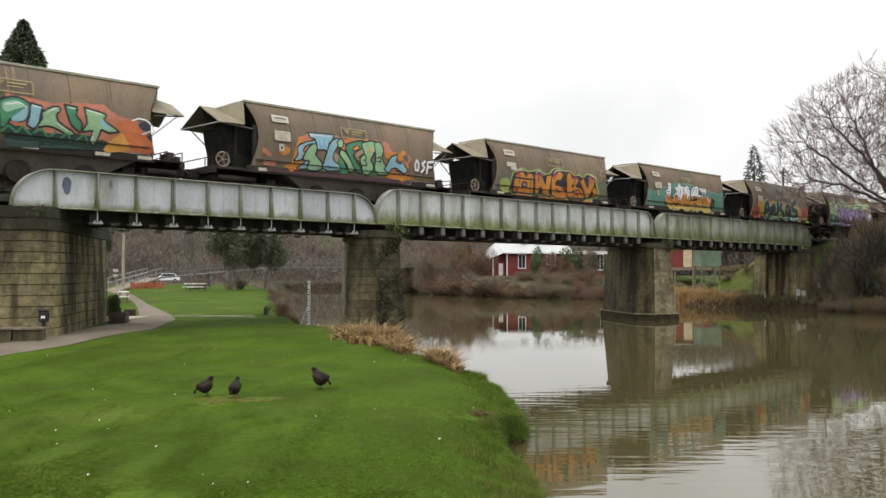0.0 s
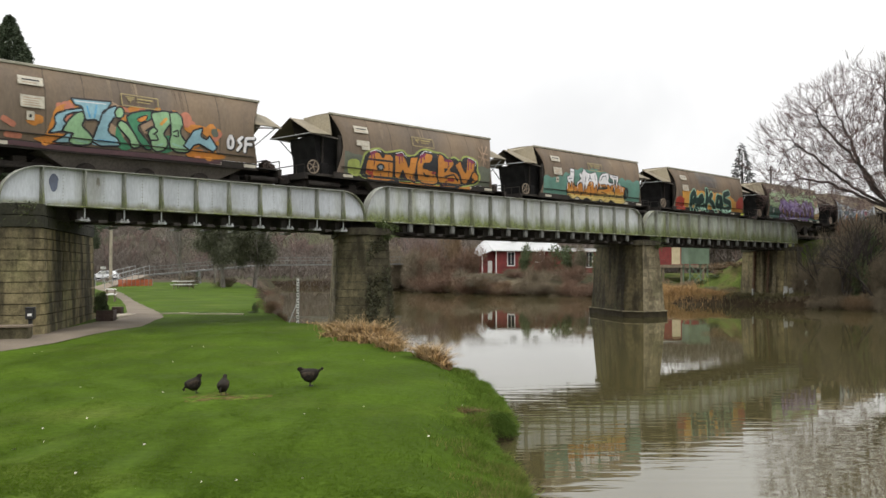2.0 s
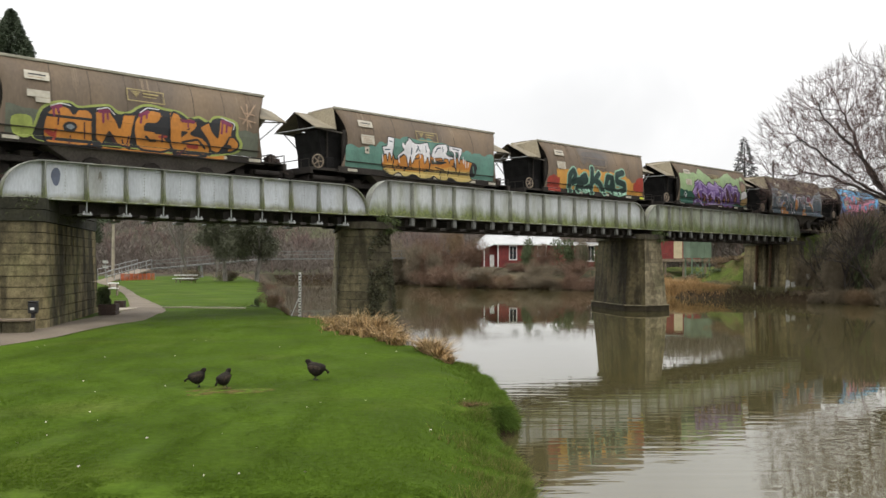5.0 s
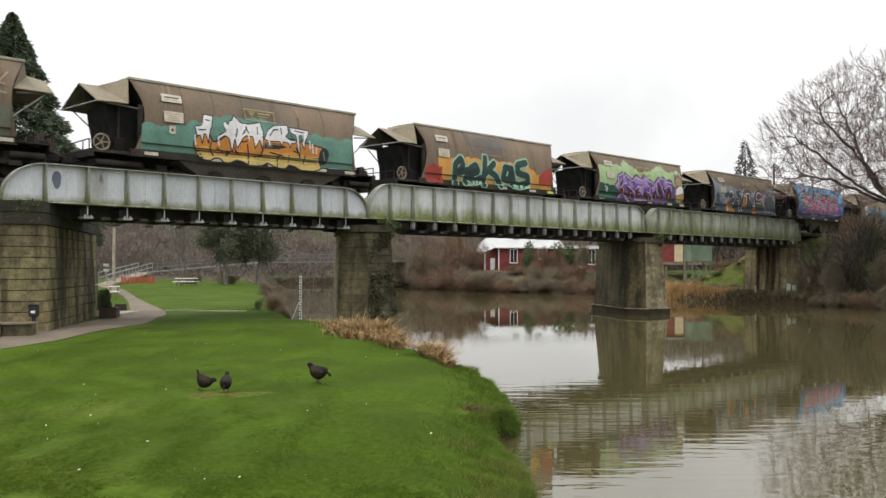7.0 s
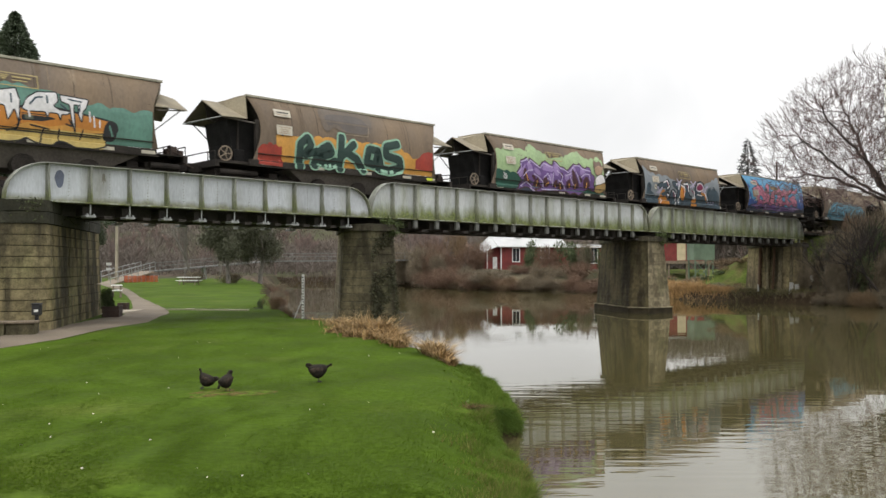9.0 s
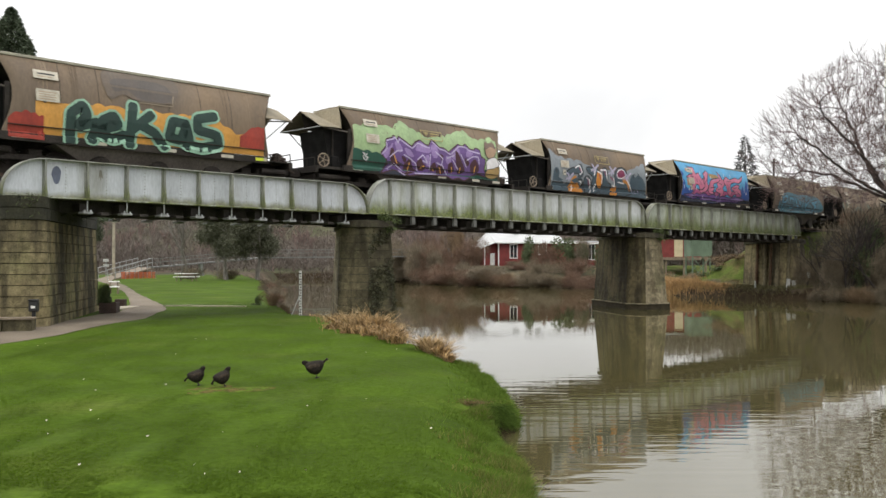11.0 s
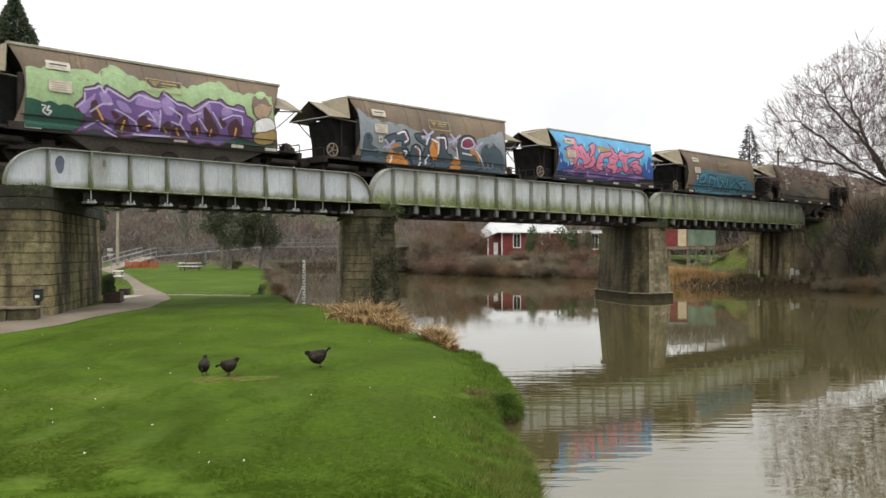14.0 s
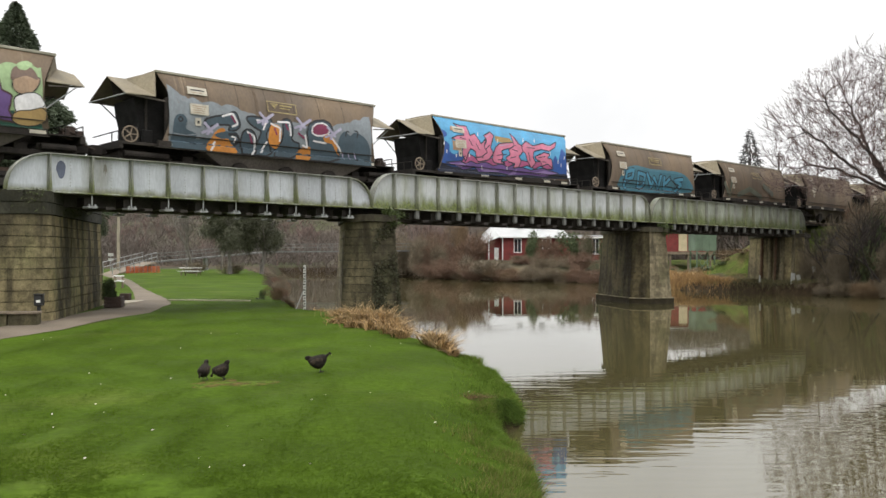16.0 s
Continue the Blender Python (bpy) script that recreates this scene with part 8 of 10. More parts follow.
def bare_tree(at, seed, height, trunk_r, levels, label, first=0.22, spread=0.62, up=0.2, kids=3, lean=(0, 0), material=None, shrink=0.72, floor=0.012, limb=0.0):
    V, F = limb_tree(seed, height, trunk_r, levels, first, spread, up, kids=kids, lean=lean, shrink=shrink, floor=floor, limb=limb)
    t = thing("bare_tree", pose(at[0], at[1], land(*at)), label, "tree")
    # trunk and great limbs are one mesh, the fine crown another
    big = [f for f in F if (Vector(V[f[0]]) - Vector(V[f[1]])).length > 0.07]
    small = [f for f in F if (Vector(V[f[0]]) - Vector(V[f[1]])).length <= 0.07]
    for name, fs in (("trunk", big), ("crown", small)):
        used = sorted({i for f in fs for i in f})
        back = {v: i for i, v in enumerate(used)}
        raw(name, [V[i] for i in used], [tuple(back[i] for i in f) for f in fs], material or (BARK if name == "trunk" else TWIG), t)
    return t


def crown_tree(at, seed, crown, size, trunk_top, count, label, reach=4.2, limbs=()):
    """A wide bare tree whose limbs grow out towards points scattered through a domed crown."""
    r = np.random.default_rng(seed)
    ground_z = land(*at)
    q = r.normal(0, 1, (count * 4, 3))
    q = unit(q) * r.random((count * 4, 1)) ** 0.36
    q = q[q[:, 2] > -0.22 - 0.1 * r.random(len(q))]
    q = np.array(crown) + q * np.array(size)
    side = np.array([(TO_BRIDGE @ Vector((a, b, 0))).y for a, b, _ in q])
    q = q[side < -3.0][:count]
    base = np.array([at[0], at[1], ground_z - 0.3])
    top = np.array([at[0] + 0.3, at[1], trunk_top])
    pts = [base + (top - base) * k / 8 for k in range(9)]
    parent = [-1] + list(range(8))
    for line in limbs:
        # great limbs sweep out from the fork before the crown grows on them
        last, p0 = 8, top
        for goal in line:
            goal = np.array(goal)
            m_ = max(2, int(np.linalg.norm(goal - p0) / 0.42))
            for i in range(1, m_ + 1):
                pts.append(p0 + (goal - p0) * i / m_ + r.normal(0, 0.05, 3))
                parent.append(last)
                last = len(pts) - 1
            p0 = goal
    gap = np.linalg.norm(q[:, None, :] - np.array(pts)[None, 8:, :], axis=2)
    near, best = 8 + gap.argmin(1), gap.min(1)
    alive = np.ones(len(q), bool)
    step = 0.42
    born = {}
    for turn in range(70):
        use = alive & (best < (30 if turn < 6 and not limbs else reach))
        if not use.any():
            break
        fresh = []
        for k in np.unique(near[use]):
            mine = use & (near == k)
            d = unit(q[mine] - pts[k]).sum(0)
            back = pts[k] - pts[parent[k]] if parent[k] >= 0 else np.array([0, 0, 1.0])
            d = d / (np.linalg.norm(d) + 1e-6) + 0.8 * back / (np.linalg.norm(back) + 1e-6) + r.normal(0, 0.13, 3) + np.array([0, 0, 0.1])
            p = pts[k] + step * d / np.linalg.norm(d)
            if born.get(int(k), 0) >= 3:
                alive[mine] = False
                continue
            born[int(k)] = born.get(int(k), 0) + 1
            parent.append(int(k))
            pts.append(p)
            fresh.append(len(pts) - 1)
        for k in fresh:
            dist = np.linalg.norm(q - pts[k], axis=1)
            closer = dist < best
            near[closer], best[closer] = k, dist[closer]
        alive &= best > 0.42
    n = len(pts)
    # ease the kinks out of the limbs
    Q, par = np.array(pts), np.array(parent)
    for _ in range(3):
        total, many = np.zeros((n, 3)), np.zeros(n)
        np.add.at(total, par[9:], Q[9:])
        np.add.at(many, par[9:], 1)
        move = many > 0
        move[:9] = False
        Q[move] = 0.4 * Q[move] + 0.3 * Q[par[move]] + 0.3 * total[move] / many[move][:, None]
    pts = list(Q)
    # thickness by the number of twigs that each limb bears
    load = np.zeros(n)
    has_child = np.zeros(n, bool)
    for k in range(n - 1, 0, -1):
        load[k] += 1 if not has_child[k] else 0
        load[parent[k]] += load[k]
        has_child[parent[k]] = True
    rad = 0.0084 * np.maximum(load, 1) ** 0.50
    rad[:9] = np.maximum(rad[:9], 0.3)
    V, F, small = [], [], []

    def seg(a, b, r0, r1, sides):
        w = (b - a) / (np.linalg.norm(b - a) + 1e-9)
        u = np.cross(w, (0.31, 0.82, 0.47))
        u /= np.linalg.norm(u)
        v = np.cross(w, u)
        i0 = len(V)
        for p, rr in ((a, r0), (b, r1)):
            for i in range(sides):
                V.append(tuple(p + rr * (u * math.cos(i * math.tau / sides) + v * math.sin(i * math.tau / sides)) - base))
        for i in range(sides):
            F.append((i0 + i, i0 + (i + 1) % sides, i0 + sides + (i + 1) % sides, i0 + sides + i))
            small.append(r0 < 0.035)

    for k in range(1, n):
        a, b = pts[parent[k]], pts[k]
        ra = min(rad[parent[k]], rad[k] * 1.35)
        seg(a, b, ra, rad[k], 8 if rad[k] > 0.15 else (5 if rad[k] > 0.04 else 3))
        if load[k] <= 5:
            # fine twigs fanning out and up
            out = unit(pts[k] - np.array(crown))
            for _ in range(3 if load[k] > 2 else 4):
                d = unit((b - a) / step + 0.5 * out + r.normal(0, 0.38, 3) + np.array([0, 0, 0.75]))
                m = b + d * r.uniform(0.2, 0.45)
                e = m + unit(d + r.normal(0, 0.25, 3) + np.array([0, 0, 0.5])) * r.uniform(0.25, 0.55)
                seg(b, m, 0.0075, 0.0065, 3)
                seg(m, e, 0.0065, 0.0045, 3)
    t = thing("bare_tree", Matrix.Translation(Vector(base)), label, "tree")
    for name, want in (("trunk", False), ("crown", True)):
        fs = [f for f, s_ in zip(F, small) if s_ == want]
        used = sorted({i for f in fs for i in f})
        back = {v: i for i, v in enumerate(used)}
        raw(name, [V[i] for i in used], [tuple(back[i] for i in f) for f in fs], CROWN_TWIG if want else BARK, t)
    return t


GREAT_LIMBS = [[(28.85, 54.8, 6.9), (26.6, 54.2, 7.8), (25.4, 53.8, 8.7), (23.6, 53.2, 9.8), (22.1, 52.8, 10.5)],
         [(28.4, 55.2, 7.0), (26.4, 55.6, 7.9), (24.7, 56.0, 8.3), (23.2, 56.0, 8.0)],
         [(28.7, 54.4, 7.3), (27.6, 53.6, 8.5), (25.9, 53.0, 9.9), (24.3, 52.6, 11.4), (23.6, 52.4, 12.8)],
         [(28.9, 55.5, 7.6), (28.0, 56.0, 10.6), (27.0, 56.4, 13.1)],
         [(29.4, 54.6, 8.5), (29.0, 53.6, 12.0), (28.7, 53.2, 15.0)],
         [(31.4, 54.5, 9.0), (33.4, 54.0, 12.5), (34.5, 53.6, 15.0)],
         [(32.0, 55.0, 7.6), (36.0, 54.6, 9.6), (39.0, 54.0, 11.0)],
         [(31.0, 53.0, 7.6), (31.5, 50.5, 10.0), (31.8, 48.5, 12.5)]]
crown_tree((30.3, 55.0), 11, (31.6, 54.0, 8.4), (11.3, 7.5, 7.9), 5.9, 7500, "large bare winter tree with a wide twiggy crown", 3.0, GREAT_LIMBS)
crown_tree((40.5, 58.0), 23, (40.5, 58.0, 8.6), (7.5, 7.0, 8.6), 4.0, 1800, "tall bare winter tree with a dense twiggy crown")

bare_tree((27.7, 56.4), 51, 6.0, 0.11, 4, "small dark leaning tree over the water", first=0.3, spread=0.6, up=0.2, lean=(0.35, 0), material=BARK, floor=0.012)

for x, y, seed, h, lean in ((27.5, 56.4, 52, 5.5, (-0.45, -0.2)), (28.6, 55.4, 53, 7.0, (-0.35, 0)), (26.6, 58.0, 54, 5.5, (-0.3, 0)), (29.0, 55.0, 55, 6.5, (-0.6, -0.1)), (25.9, 59.4, 56, 5.0, (0.2, -0.1))):
    bare_tree((x, y), seed, h, 0.10, 4, "dark bare sapling in the riverside thicket", first=0.3, spread=0.65, up=0.15, lean=lean, material=BARK, floor=0.012)

# pale scraps lodged in the brush by the water
for x, y, z, w_, h_, tilt in ((24.95, 60.0, 0.15, 0.36, 0.75, 6), (25.4, 59.9, 0.1, 0.36, 0.7, -8), (27.2, 58.0, 0.75, 0.2, 0.12, 10), (26.0, 58.9, 1.3, 0.3, 0.12, -15), (27.9, 57.0, 0.6, 0.5, 0.10, 12), (27.0, 57.6, -0.1, 0.3, 0.12, 0), (23.2, 61.6, 0.5, 0.12, 0.2, 0)):
    scrap = thing("litter_scrap", pose(x, y, z, 0, tilt, 20), "pale scrap of board caught in the brush by the water", "litter", "litter along the far bank")
    part("board", boxed(-w_ / 2, w_ / 2, -0.02, 0.02, -0.3, h_, 0.006), GAUGE_WHITE, scrap)

# twiggy bushes
BUSH_MATS = {"red_brown": leafy("red_brown_twigs", (0.142, 0.088, 0.058), 0.45), "grey_brown": leafy("grey_brown_twigs", (0.146, 0.119, 0.081), 0.45),
             "dark": leafy("dark_twigs", (0.148, 0.118, 0.078), 0.55), "green": leafy("evergreen_leaves", (0.068, 0.088, 0.038), 0.5), "tan": leafy("tan_twigs", (0.158, 0.108, 0.0612), 0.4),
             "ivy": leafy("dark_ivy_leaves", (0.0324, 0.0418, 0.0202), 0.5)}
BUSH_LABEL = {"red_brown": "leafless red-brown bush on the river bank", "grey_brown": "leafless grey-brown bush on the river bank", "dark": "dark tangled leafless bush by the water",
              "green": "round evergreen shrub near the river bank", "tan": "dry tan shrub on the river bank", "ivy": "dark green ivy-leaved shrub beside stone"}
BUSH_MESH = {}


def bush_mesh(kind, seed, cards):
    key = (kind, seed, cards)
    cards = cards if kind in ("green", "ivy") else int(cards * 2.1)
    if key in BUSH_MESH:
        return BUSH_MESH[key]
    r = np.random.default_rng(seed)
    # lobes inside a unit dome
    lobes = np.stack([r.uniform(-0.55, 0.55, 9), r.uniform(-0.55, 0.55, 9), r.uniform(0.15, 0.68, 9)], 1)
    rad = r.uniform(0.24, 0.42, 9)
    k = r.integers(0, 9, cards)
    d = unit(r.normal(0, 1, (cards, 3)))
    P = lobes[k] + d * rad[k, None] * r.uniform(0.35, 1.0, cards)[:, None]
    P[:, 2] = np.abs(P[:, 2])
    if kind in ("green", "ivy"):
        A = unit(r.normal(0, 1, (cards, 3))) * r.uniform(0.03, 0.075, cards)[:, None]
        B = unit(np.cross(A, r.normal(0, 1, (cards, 3)))) * r.uniform(0.012, 0.03, cards)[:, None]
        tip = 0.35
    else:
        A = unit(d * 0.8 + r.normal(0, 0.6, (cards, 3)) + np.array([0, 0, 0.55])) * r.uniform(0.07, 0.22, cards)[:, None]
        B = unit(np.cross(A, r.normal(0, 1, (cards, 3)))) * r.uniform(0.0025, 0.006, cards)[:, None]
        tip = 0.3
    stems = 40
    c = r.uniform(-0.25, 0.25, (stems, 3)) * np.array([1, 1, 0])
    e = lobes[r.integers(0, 9, stems)] + r.normal(0, 0.12, (stems, 3))
    P, A = np.concatenate([P, c]), np.concatenate([A, e - c])
    B = np.concatenate([B, unit(np.cross(e - c, r.normal(0, 1, (stems, 3)))) * 0.013])
    V = np.stack([P - B, P + B, P + A + B * tip, P + A - B * tip], 1).reshape(-1, 3)
    me = bpy.data.meshes.new("bush")
    me.from_pydata(V.tolist(), [], np.arange(len(V)).reshape(-1, 4).tolist())
    me.materials.append(BUSH_MATS[kind])
    BUSH_MESH[key] = me
    return me


def bush(kind, x, y, w, h, z=None, seed=0, cards=2600, depth=None):
    ob = new("bush", bush_mesh(kind, seed % 4 + 10 * list(BUSH_MATS).index(kind), cards))
    ob.matrix_basis = pose(x, y, (max(land(x, y), WATER_Z) - 0.05) if z is None else z, 0, 0, (seed * 77) % 360) @ Matrix.Diagonal((w / 1.7, (depth or w) / 1.7, h, 1))
    return tagged(ob, BUSH_LABEL[kind], "bush", "bushes along the river")


# far bank, in front of the red house and along the water
r_ = random.Random(8)
for i in range(18):
    x = 1.5 + 15.0 * i / 18 + r_.uniform(-0.5, 0.5)
    y = float(np.interp(x, [0.5, 4.2, 9.0, 13.5, 15.6], [97, 91, 88, 85, 82])) + r_.uniform(0.2, 1.7)
    bush(r_.choice(["red_brown", "grey_brown", "dark", "red_brown", "tan"]), x, y, r_.uniform(3.0, 4.6), r_.uniform(1.2, 2.0), z=WATER_Z - 0.05, seed=i + 60)
bush("dark", 11.0, 94.5, 3.4, 2.5, seed=21)
for i in range(28):
    y = 92 + 29 * i / 28 + r_.uniform(-1, 1)
    x = along(RIGHT_BANK, y) + r_.uniform(0.2, 2.6)
    kind = r_.choice(["red_brown", "red_brown", "grey_brown", "dark", "red_brown", "grey_brown"])
    h = r_.uniform(1.3, 2.2) + (2.2 if y > 103.5 else 0)
    bush(kind, x, y, r_.uniform(3.5, 6), h, seed=i)
for x, y, w, h, kind in ((10.8, 106.6, 3.2, 4.4, "green"), (15.6, 106.6, 4.6, 4.3, "green"), (18.0, 106.4, 2.0, 3.1, "green"), (13.2, 101.5, 4.2, 1.5, "dark"), (10.0, 103, 4.5, 1.0, "red_brown"), (6.6, 103.0, 4.0, 0.8, "dark"), (19.6, 97, 4, 2.2, "dark"),
                         (16.0, 100, 5, 2.2, "red_brown"), (21.8, 100.5, 4, 2.4, "dark"), (3.2, 106, 5.0, 3.6, "red_brown"), (-1.0, 109, 6, 4.8, "red_brown"), (-5.5, 112, 6, 4.6, "grey_brown"), (4.6, 112, 4, 4.0, "grey_brown"), (-9, 115, 6, 4.4, "grey_brown"),
                         (1.5, 111, 3.5, 5.6, "tan"), (12.7, 105.5, 3.5, 3.3, "red_brown"), (17.6, 106, 3.2, 3.5, "grey_brown"), (20.4, 105, 3.2, 3.7, "green"), (22.5, 104, 3, 3.4, "dark"), (9.2, 104.6, 2.5, 1.2, "dark"), (-13, 120, 7, 5, "dark"), (-10, 126, 8, 6, "grey_brown")):
    bush(kind, x, y, w, h, seed=int(x * 7) % 97)
# rough growth between the reeds and the sheds
for i in range(16):
    y = r_.uniform(72, 90)
    x = max(along(RIGHT_BANK, y) + 2, 0.262 * y) + r_.uniform(0, 7)
    bush(r_.choice(["tan", "green", "tan"]), x, y, r_.uniform(1.6, 3.2), r_.uniform(0.5, 1.0), seed=i + 3, cards=1600)
for i in range(14):
    x, y = r_.uniform(21.5, 26.0), r_.uniform(66, 76)
    bush(r_.choice(["tan", "tan", "green", "grey_brown"]), x, y, r_.uniform(1.0, 2.2), r_.uniform(0.25, 0.6), seed=i + 31, cards=1600)
# the thicket under the bare trees
for i in range(30):
    y = 49 + 14 * r_.random()
    x = along(RIGHT_BANK, y) + r_.uniform(0.3, 4.5)
    if x < 0.425 * y:
        continue
    bush(r_.choice(["dark", "grey_brown", "dark", "grey_brown", "dark"]), x, y, r_.uniform(2.2, 3.6), r_.uniform(1.8, 3.8), seed=i + 40, cards=3600)
for i in range(18):
    y = 49.5 + 12.5 * (i + r_.random()) / 18
    x = along(RIGHT_BANK, y) + r_.uniform(-0.5, 0.7)
    if x < 0.44 * y:
        continue
    bush(r_.choice(["dark", "dark", "grey_brown", "tan"]), x, y, r_.uniform(1.6, 2.6), r_.uniform(0.8, 1.7), z=WATER_Z - 0.1, seed=i + 80, cards=2600)
for x, y, w, h, kind in ((29.5, 60.5, 4.5, 4.8, "grey_brown"), (33.6, 60.6, 6, 5.6, "dark"), (36.6, 56.4, 7, 6.0, "grey_brown"), (32.4, 54, 4.5, 4.6, "dark"), (35.4, 51.6, 5, 5.0, "dark"), (28.4, 56.4, 2.4, 3.4, "green"), (29.8, 57.2, 3.0, 5.6, "green"), (27.3, 58.4, 2.2, 3.0, "ivy"), (32.0, 57, 5, 5.2, "dark"), (30.8, 55.5, 4, 3.8, "grey_brown"), (30.5, 61.5, 5, 5.8, "grey_brown"), (33.5, 62, 6, 6.4, "dark"), (36, 63, 6, 7.5, "grey_brown"), (28.5, 59.5, 4, 5.0, "dark"), (26.6, 59.2, 3, 3.4, "dark"), (28.3, 57.0, 3, 3.0, "dark"), (29.6, 55.4, 3, 3.2, "dark")):
    bush(kind, x, y, w, h * 0.94, seed=int(y * 3), cards=3000)
# on the railway bank past the last pier
for i in range(22):
    q = BRIDGE @ Vector((53.0 + 2.2 * i + r_.uniform(-0.6, 0.6), -3.2 + r_.uniform(-1.2, 0.6), 0))
    bush(r_.choice(["grey_brown", "dark", "red_brown"]), q.x, q.y, r_.uniform(3.0, 4.5), r_.uniform(2.0, 3.4), seed=i + 7)
# along the lawn's far side
for x, y, w, h, kind in ((-8.35, 37.4, 0.42, 0.5, "green"), (-8.4, 36.9, 0.7, 0.14, "green"), (-7.6, 36.6, 0.95, 0.62, "tan"), (-7.05, 36.8, 0.75, 0.72, "tan"), (-6.75, 35.8, 0.4, 0.32, "dark"), (-5.0, 33.6, 1.4, 0.3, "dark"), (-4.3, 34.6, 1.6, 0.35, "dark"), (-25.5, 84, 3.0, 1.2, "dark"), (-21.5, 83.5, 3.0, 1.1, "dark")):
    bush(kind, x, y, w, h, seed=int(-x * 5))
for y, w, h, kind in ((41.0, 0.9, 0.5, "grey_brown"), (44.5, 1.1, 0.5, "dark"), (48.5, 1.3, 0.6, "grey_brown"), (53.5, 1.6, 0.7, "red_brown"), (59, 1.8, 0.8, "grey_brown"), (65, 2.0, 0.9, "dark"), (72, 2.2, 1.0, "red_brown"), (79, 2.4, 1.2, "grey_brown")):
    bush(kind, along(LEFT_BANK, y) - 0.1, y, w, h, seed=int(y))
bush("ivy", -13.25, 24.5, 1.0, 1.15, seed=3)
bush("ivy", -14.6, 24.6, 1.5, 0.9, seed=5)
bush("ivy", -17.95, 42.5, 1.2, 1.8, z=3.2, seed=7, cards=3000)

# wooded rise behind: bare crowns past counting
V, F = [], []
protos = [limb_tree(200 + i, 9.0, 0.2, 4, 0.3, 0.5, 0.3, sides=3, kids=3, shrink=0.68, floor=0.035) for i in range(4)]
for i in range(170):
    y = 138 + 150 * r_.random() ** 1.3
    x = r_.uniform(-0.62, 0.5) * y
    if y < 150 and x > 20:
        continue
    s = r_.uniform(0.7, 1.15)
    m = pose(x, y, land(x, y) - 0.3, 0, 0, r_.uniform(0, 360)) @ Matrix.Scale(s, 4)
    pv, pf = protos[i % 4]
    n0 = len(V)
    V += [tuple(m @ Vector(p)) for p in pv]
    F += [tuple(n0 + k for k in f) for f in pf]
for i in range(26):
    x, y = r_.uniform(30, 50), r_.uniform(112, 130)
    m = pose(x, y, land(x, y) - 0.3, 0, 0, r_.uniform(0, 360)) @ Matrix.Scale(r_.uniform(0.75, 0.95) * min(1.0, (9.6 + 0.012 * y - land(x, y)) / 7.5), 4)
    pv, pf = protos[i % 4]
    n0 = len(V)
    V += [tuple(m @ Vector(p)) for p in pv]
    F += [tuple(n0 + k for k in f) for f in pf]
tagged(raw("far_woods", V, F, TWIG), "bare grey-brown winter woods on the far rise", "woods", kind="stuff")
rg = np.random.default_rng(12)
n = 130000
y = 132 + 190 * rg.random(n) ** 1.3
x = rg.uniform(-0.66, 0.55, n) * y
z = np.array([land(a, b) for a, b in zip(x, y)]) + rg.uniform(0.0, 5.5, n) * np.array([0.65 + 0.7 * noise.noise(Vector((a * 0.06, b * 0.06, 2))) for a, b in zip(x, y)])
hx, hy = rg.uniform(28, 50, 16000), rg.uniform(111, 130, 16000)
hz = np.array([land(a, b) for a, b in zip(hx, hy)])
x, y, z = np.concatenate([x, hx]), np.concatenate([y, hy]), np.concatenate([z, hz + (np.maximum(9.4 - hz, 1.0)) * rg.random(16000)])
n += 16000
A = unit(rg.normal(0, 0.5, (n, 3)) + np.array([0, 0, 0.8])) * rg.uniform(0.6, 1.8, n)[:, None]
B = unit(np.cross(A, rg.normal(0, 1, (n, 3)))) * rg.uniform(0.03, 0.08, n)[:, None]
tagged(card_mesh("far_undergrowth", np.stack([x, y, z], 1), A, B, leafy("far_brush", (0.104, 0.086, 0.071), 0.16), tip=0.3), "tangled grey-brown undergrowth on the far rise", "undergrowth", kind="stuff")


def conifer(at, height, radius, seed, material, label, n=5200, z=None, leaf=0.5):
    t = thing("conifer", pose(at[0], at[1], land(*at) if z is None else z), label, "tree")
    part("trunk", tube(bmesh.new(), (0, 0, -0.3), (0, 0, height * 0.97), radius * 0.09, 0.03, 8), BARK, t)
    r = np.random.default_rng(seed)
    f = 0.3 + 0.7 * (1 - (1 - r.random(n)) ** 0.62)
    az = r.uniform(0, math.tau, n)
    tier = 0.62 + 0.38 * np.abs(np.sin(f * 38 + np.sin(az * 3 + seed) + np.sin(az * 7)))
    out = radius * (1 - f) ** 0.92 * tier * r.uniform(0.35, 1.0, n) ** 0.6
    zz = height * (0.06 + 0.94 * f) - out * 0.28
    P = np.stack([out * np.cos(az), out * np.sin(az), zz], 1)
    d = np.stack([np.cos(az), np.sin(az), r.uniform(-0.7, 0.15, n)], 1) + r.normal(0, 0.3, (n, 3))
    A = unit(d) * (leaf * r.uniform(0.5, 1.3, n))[:, None]
    B = unit(np.cross(A, r.normal(0, 1, (n, 3)))) * leaf * 0.2
    card_mesh("crown", P, A, B, material, t, tip=0.3)
    return t


NEEDLE = leafy("dark_needles", (0.088, 0.108, 0.070), 0.5, 0.9, 0.08)
NEEDLE_FAR = leafy("far_needles", (0.09, 0.09, 0.085), 0.4)
conifer((-28.8, 55), 18.9, 9.0, 4, NEEDLE, "tall dark green conifer behind the railway", 70000, leaf=0.27)
conifer((-33.5, 58), 13.5, 5.6, 6, NEEDLE, "dark green conifer behind the railway", 30000, leaf=0.3)
conifer((47.5, 130), 20.5, 6.0, 9, NEEDLE_FAR, "thin grey-green conifer far behind the railway", 3000, leaf=0.5)


OLIVE_LEAF = leafy("olive_leaves", (0.092, 0.095, 0.06), 0.45)


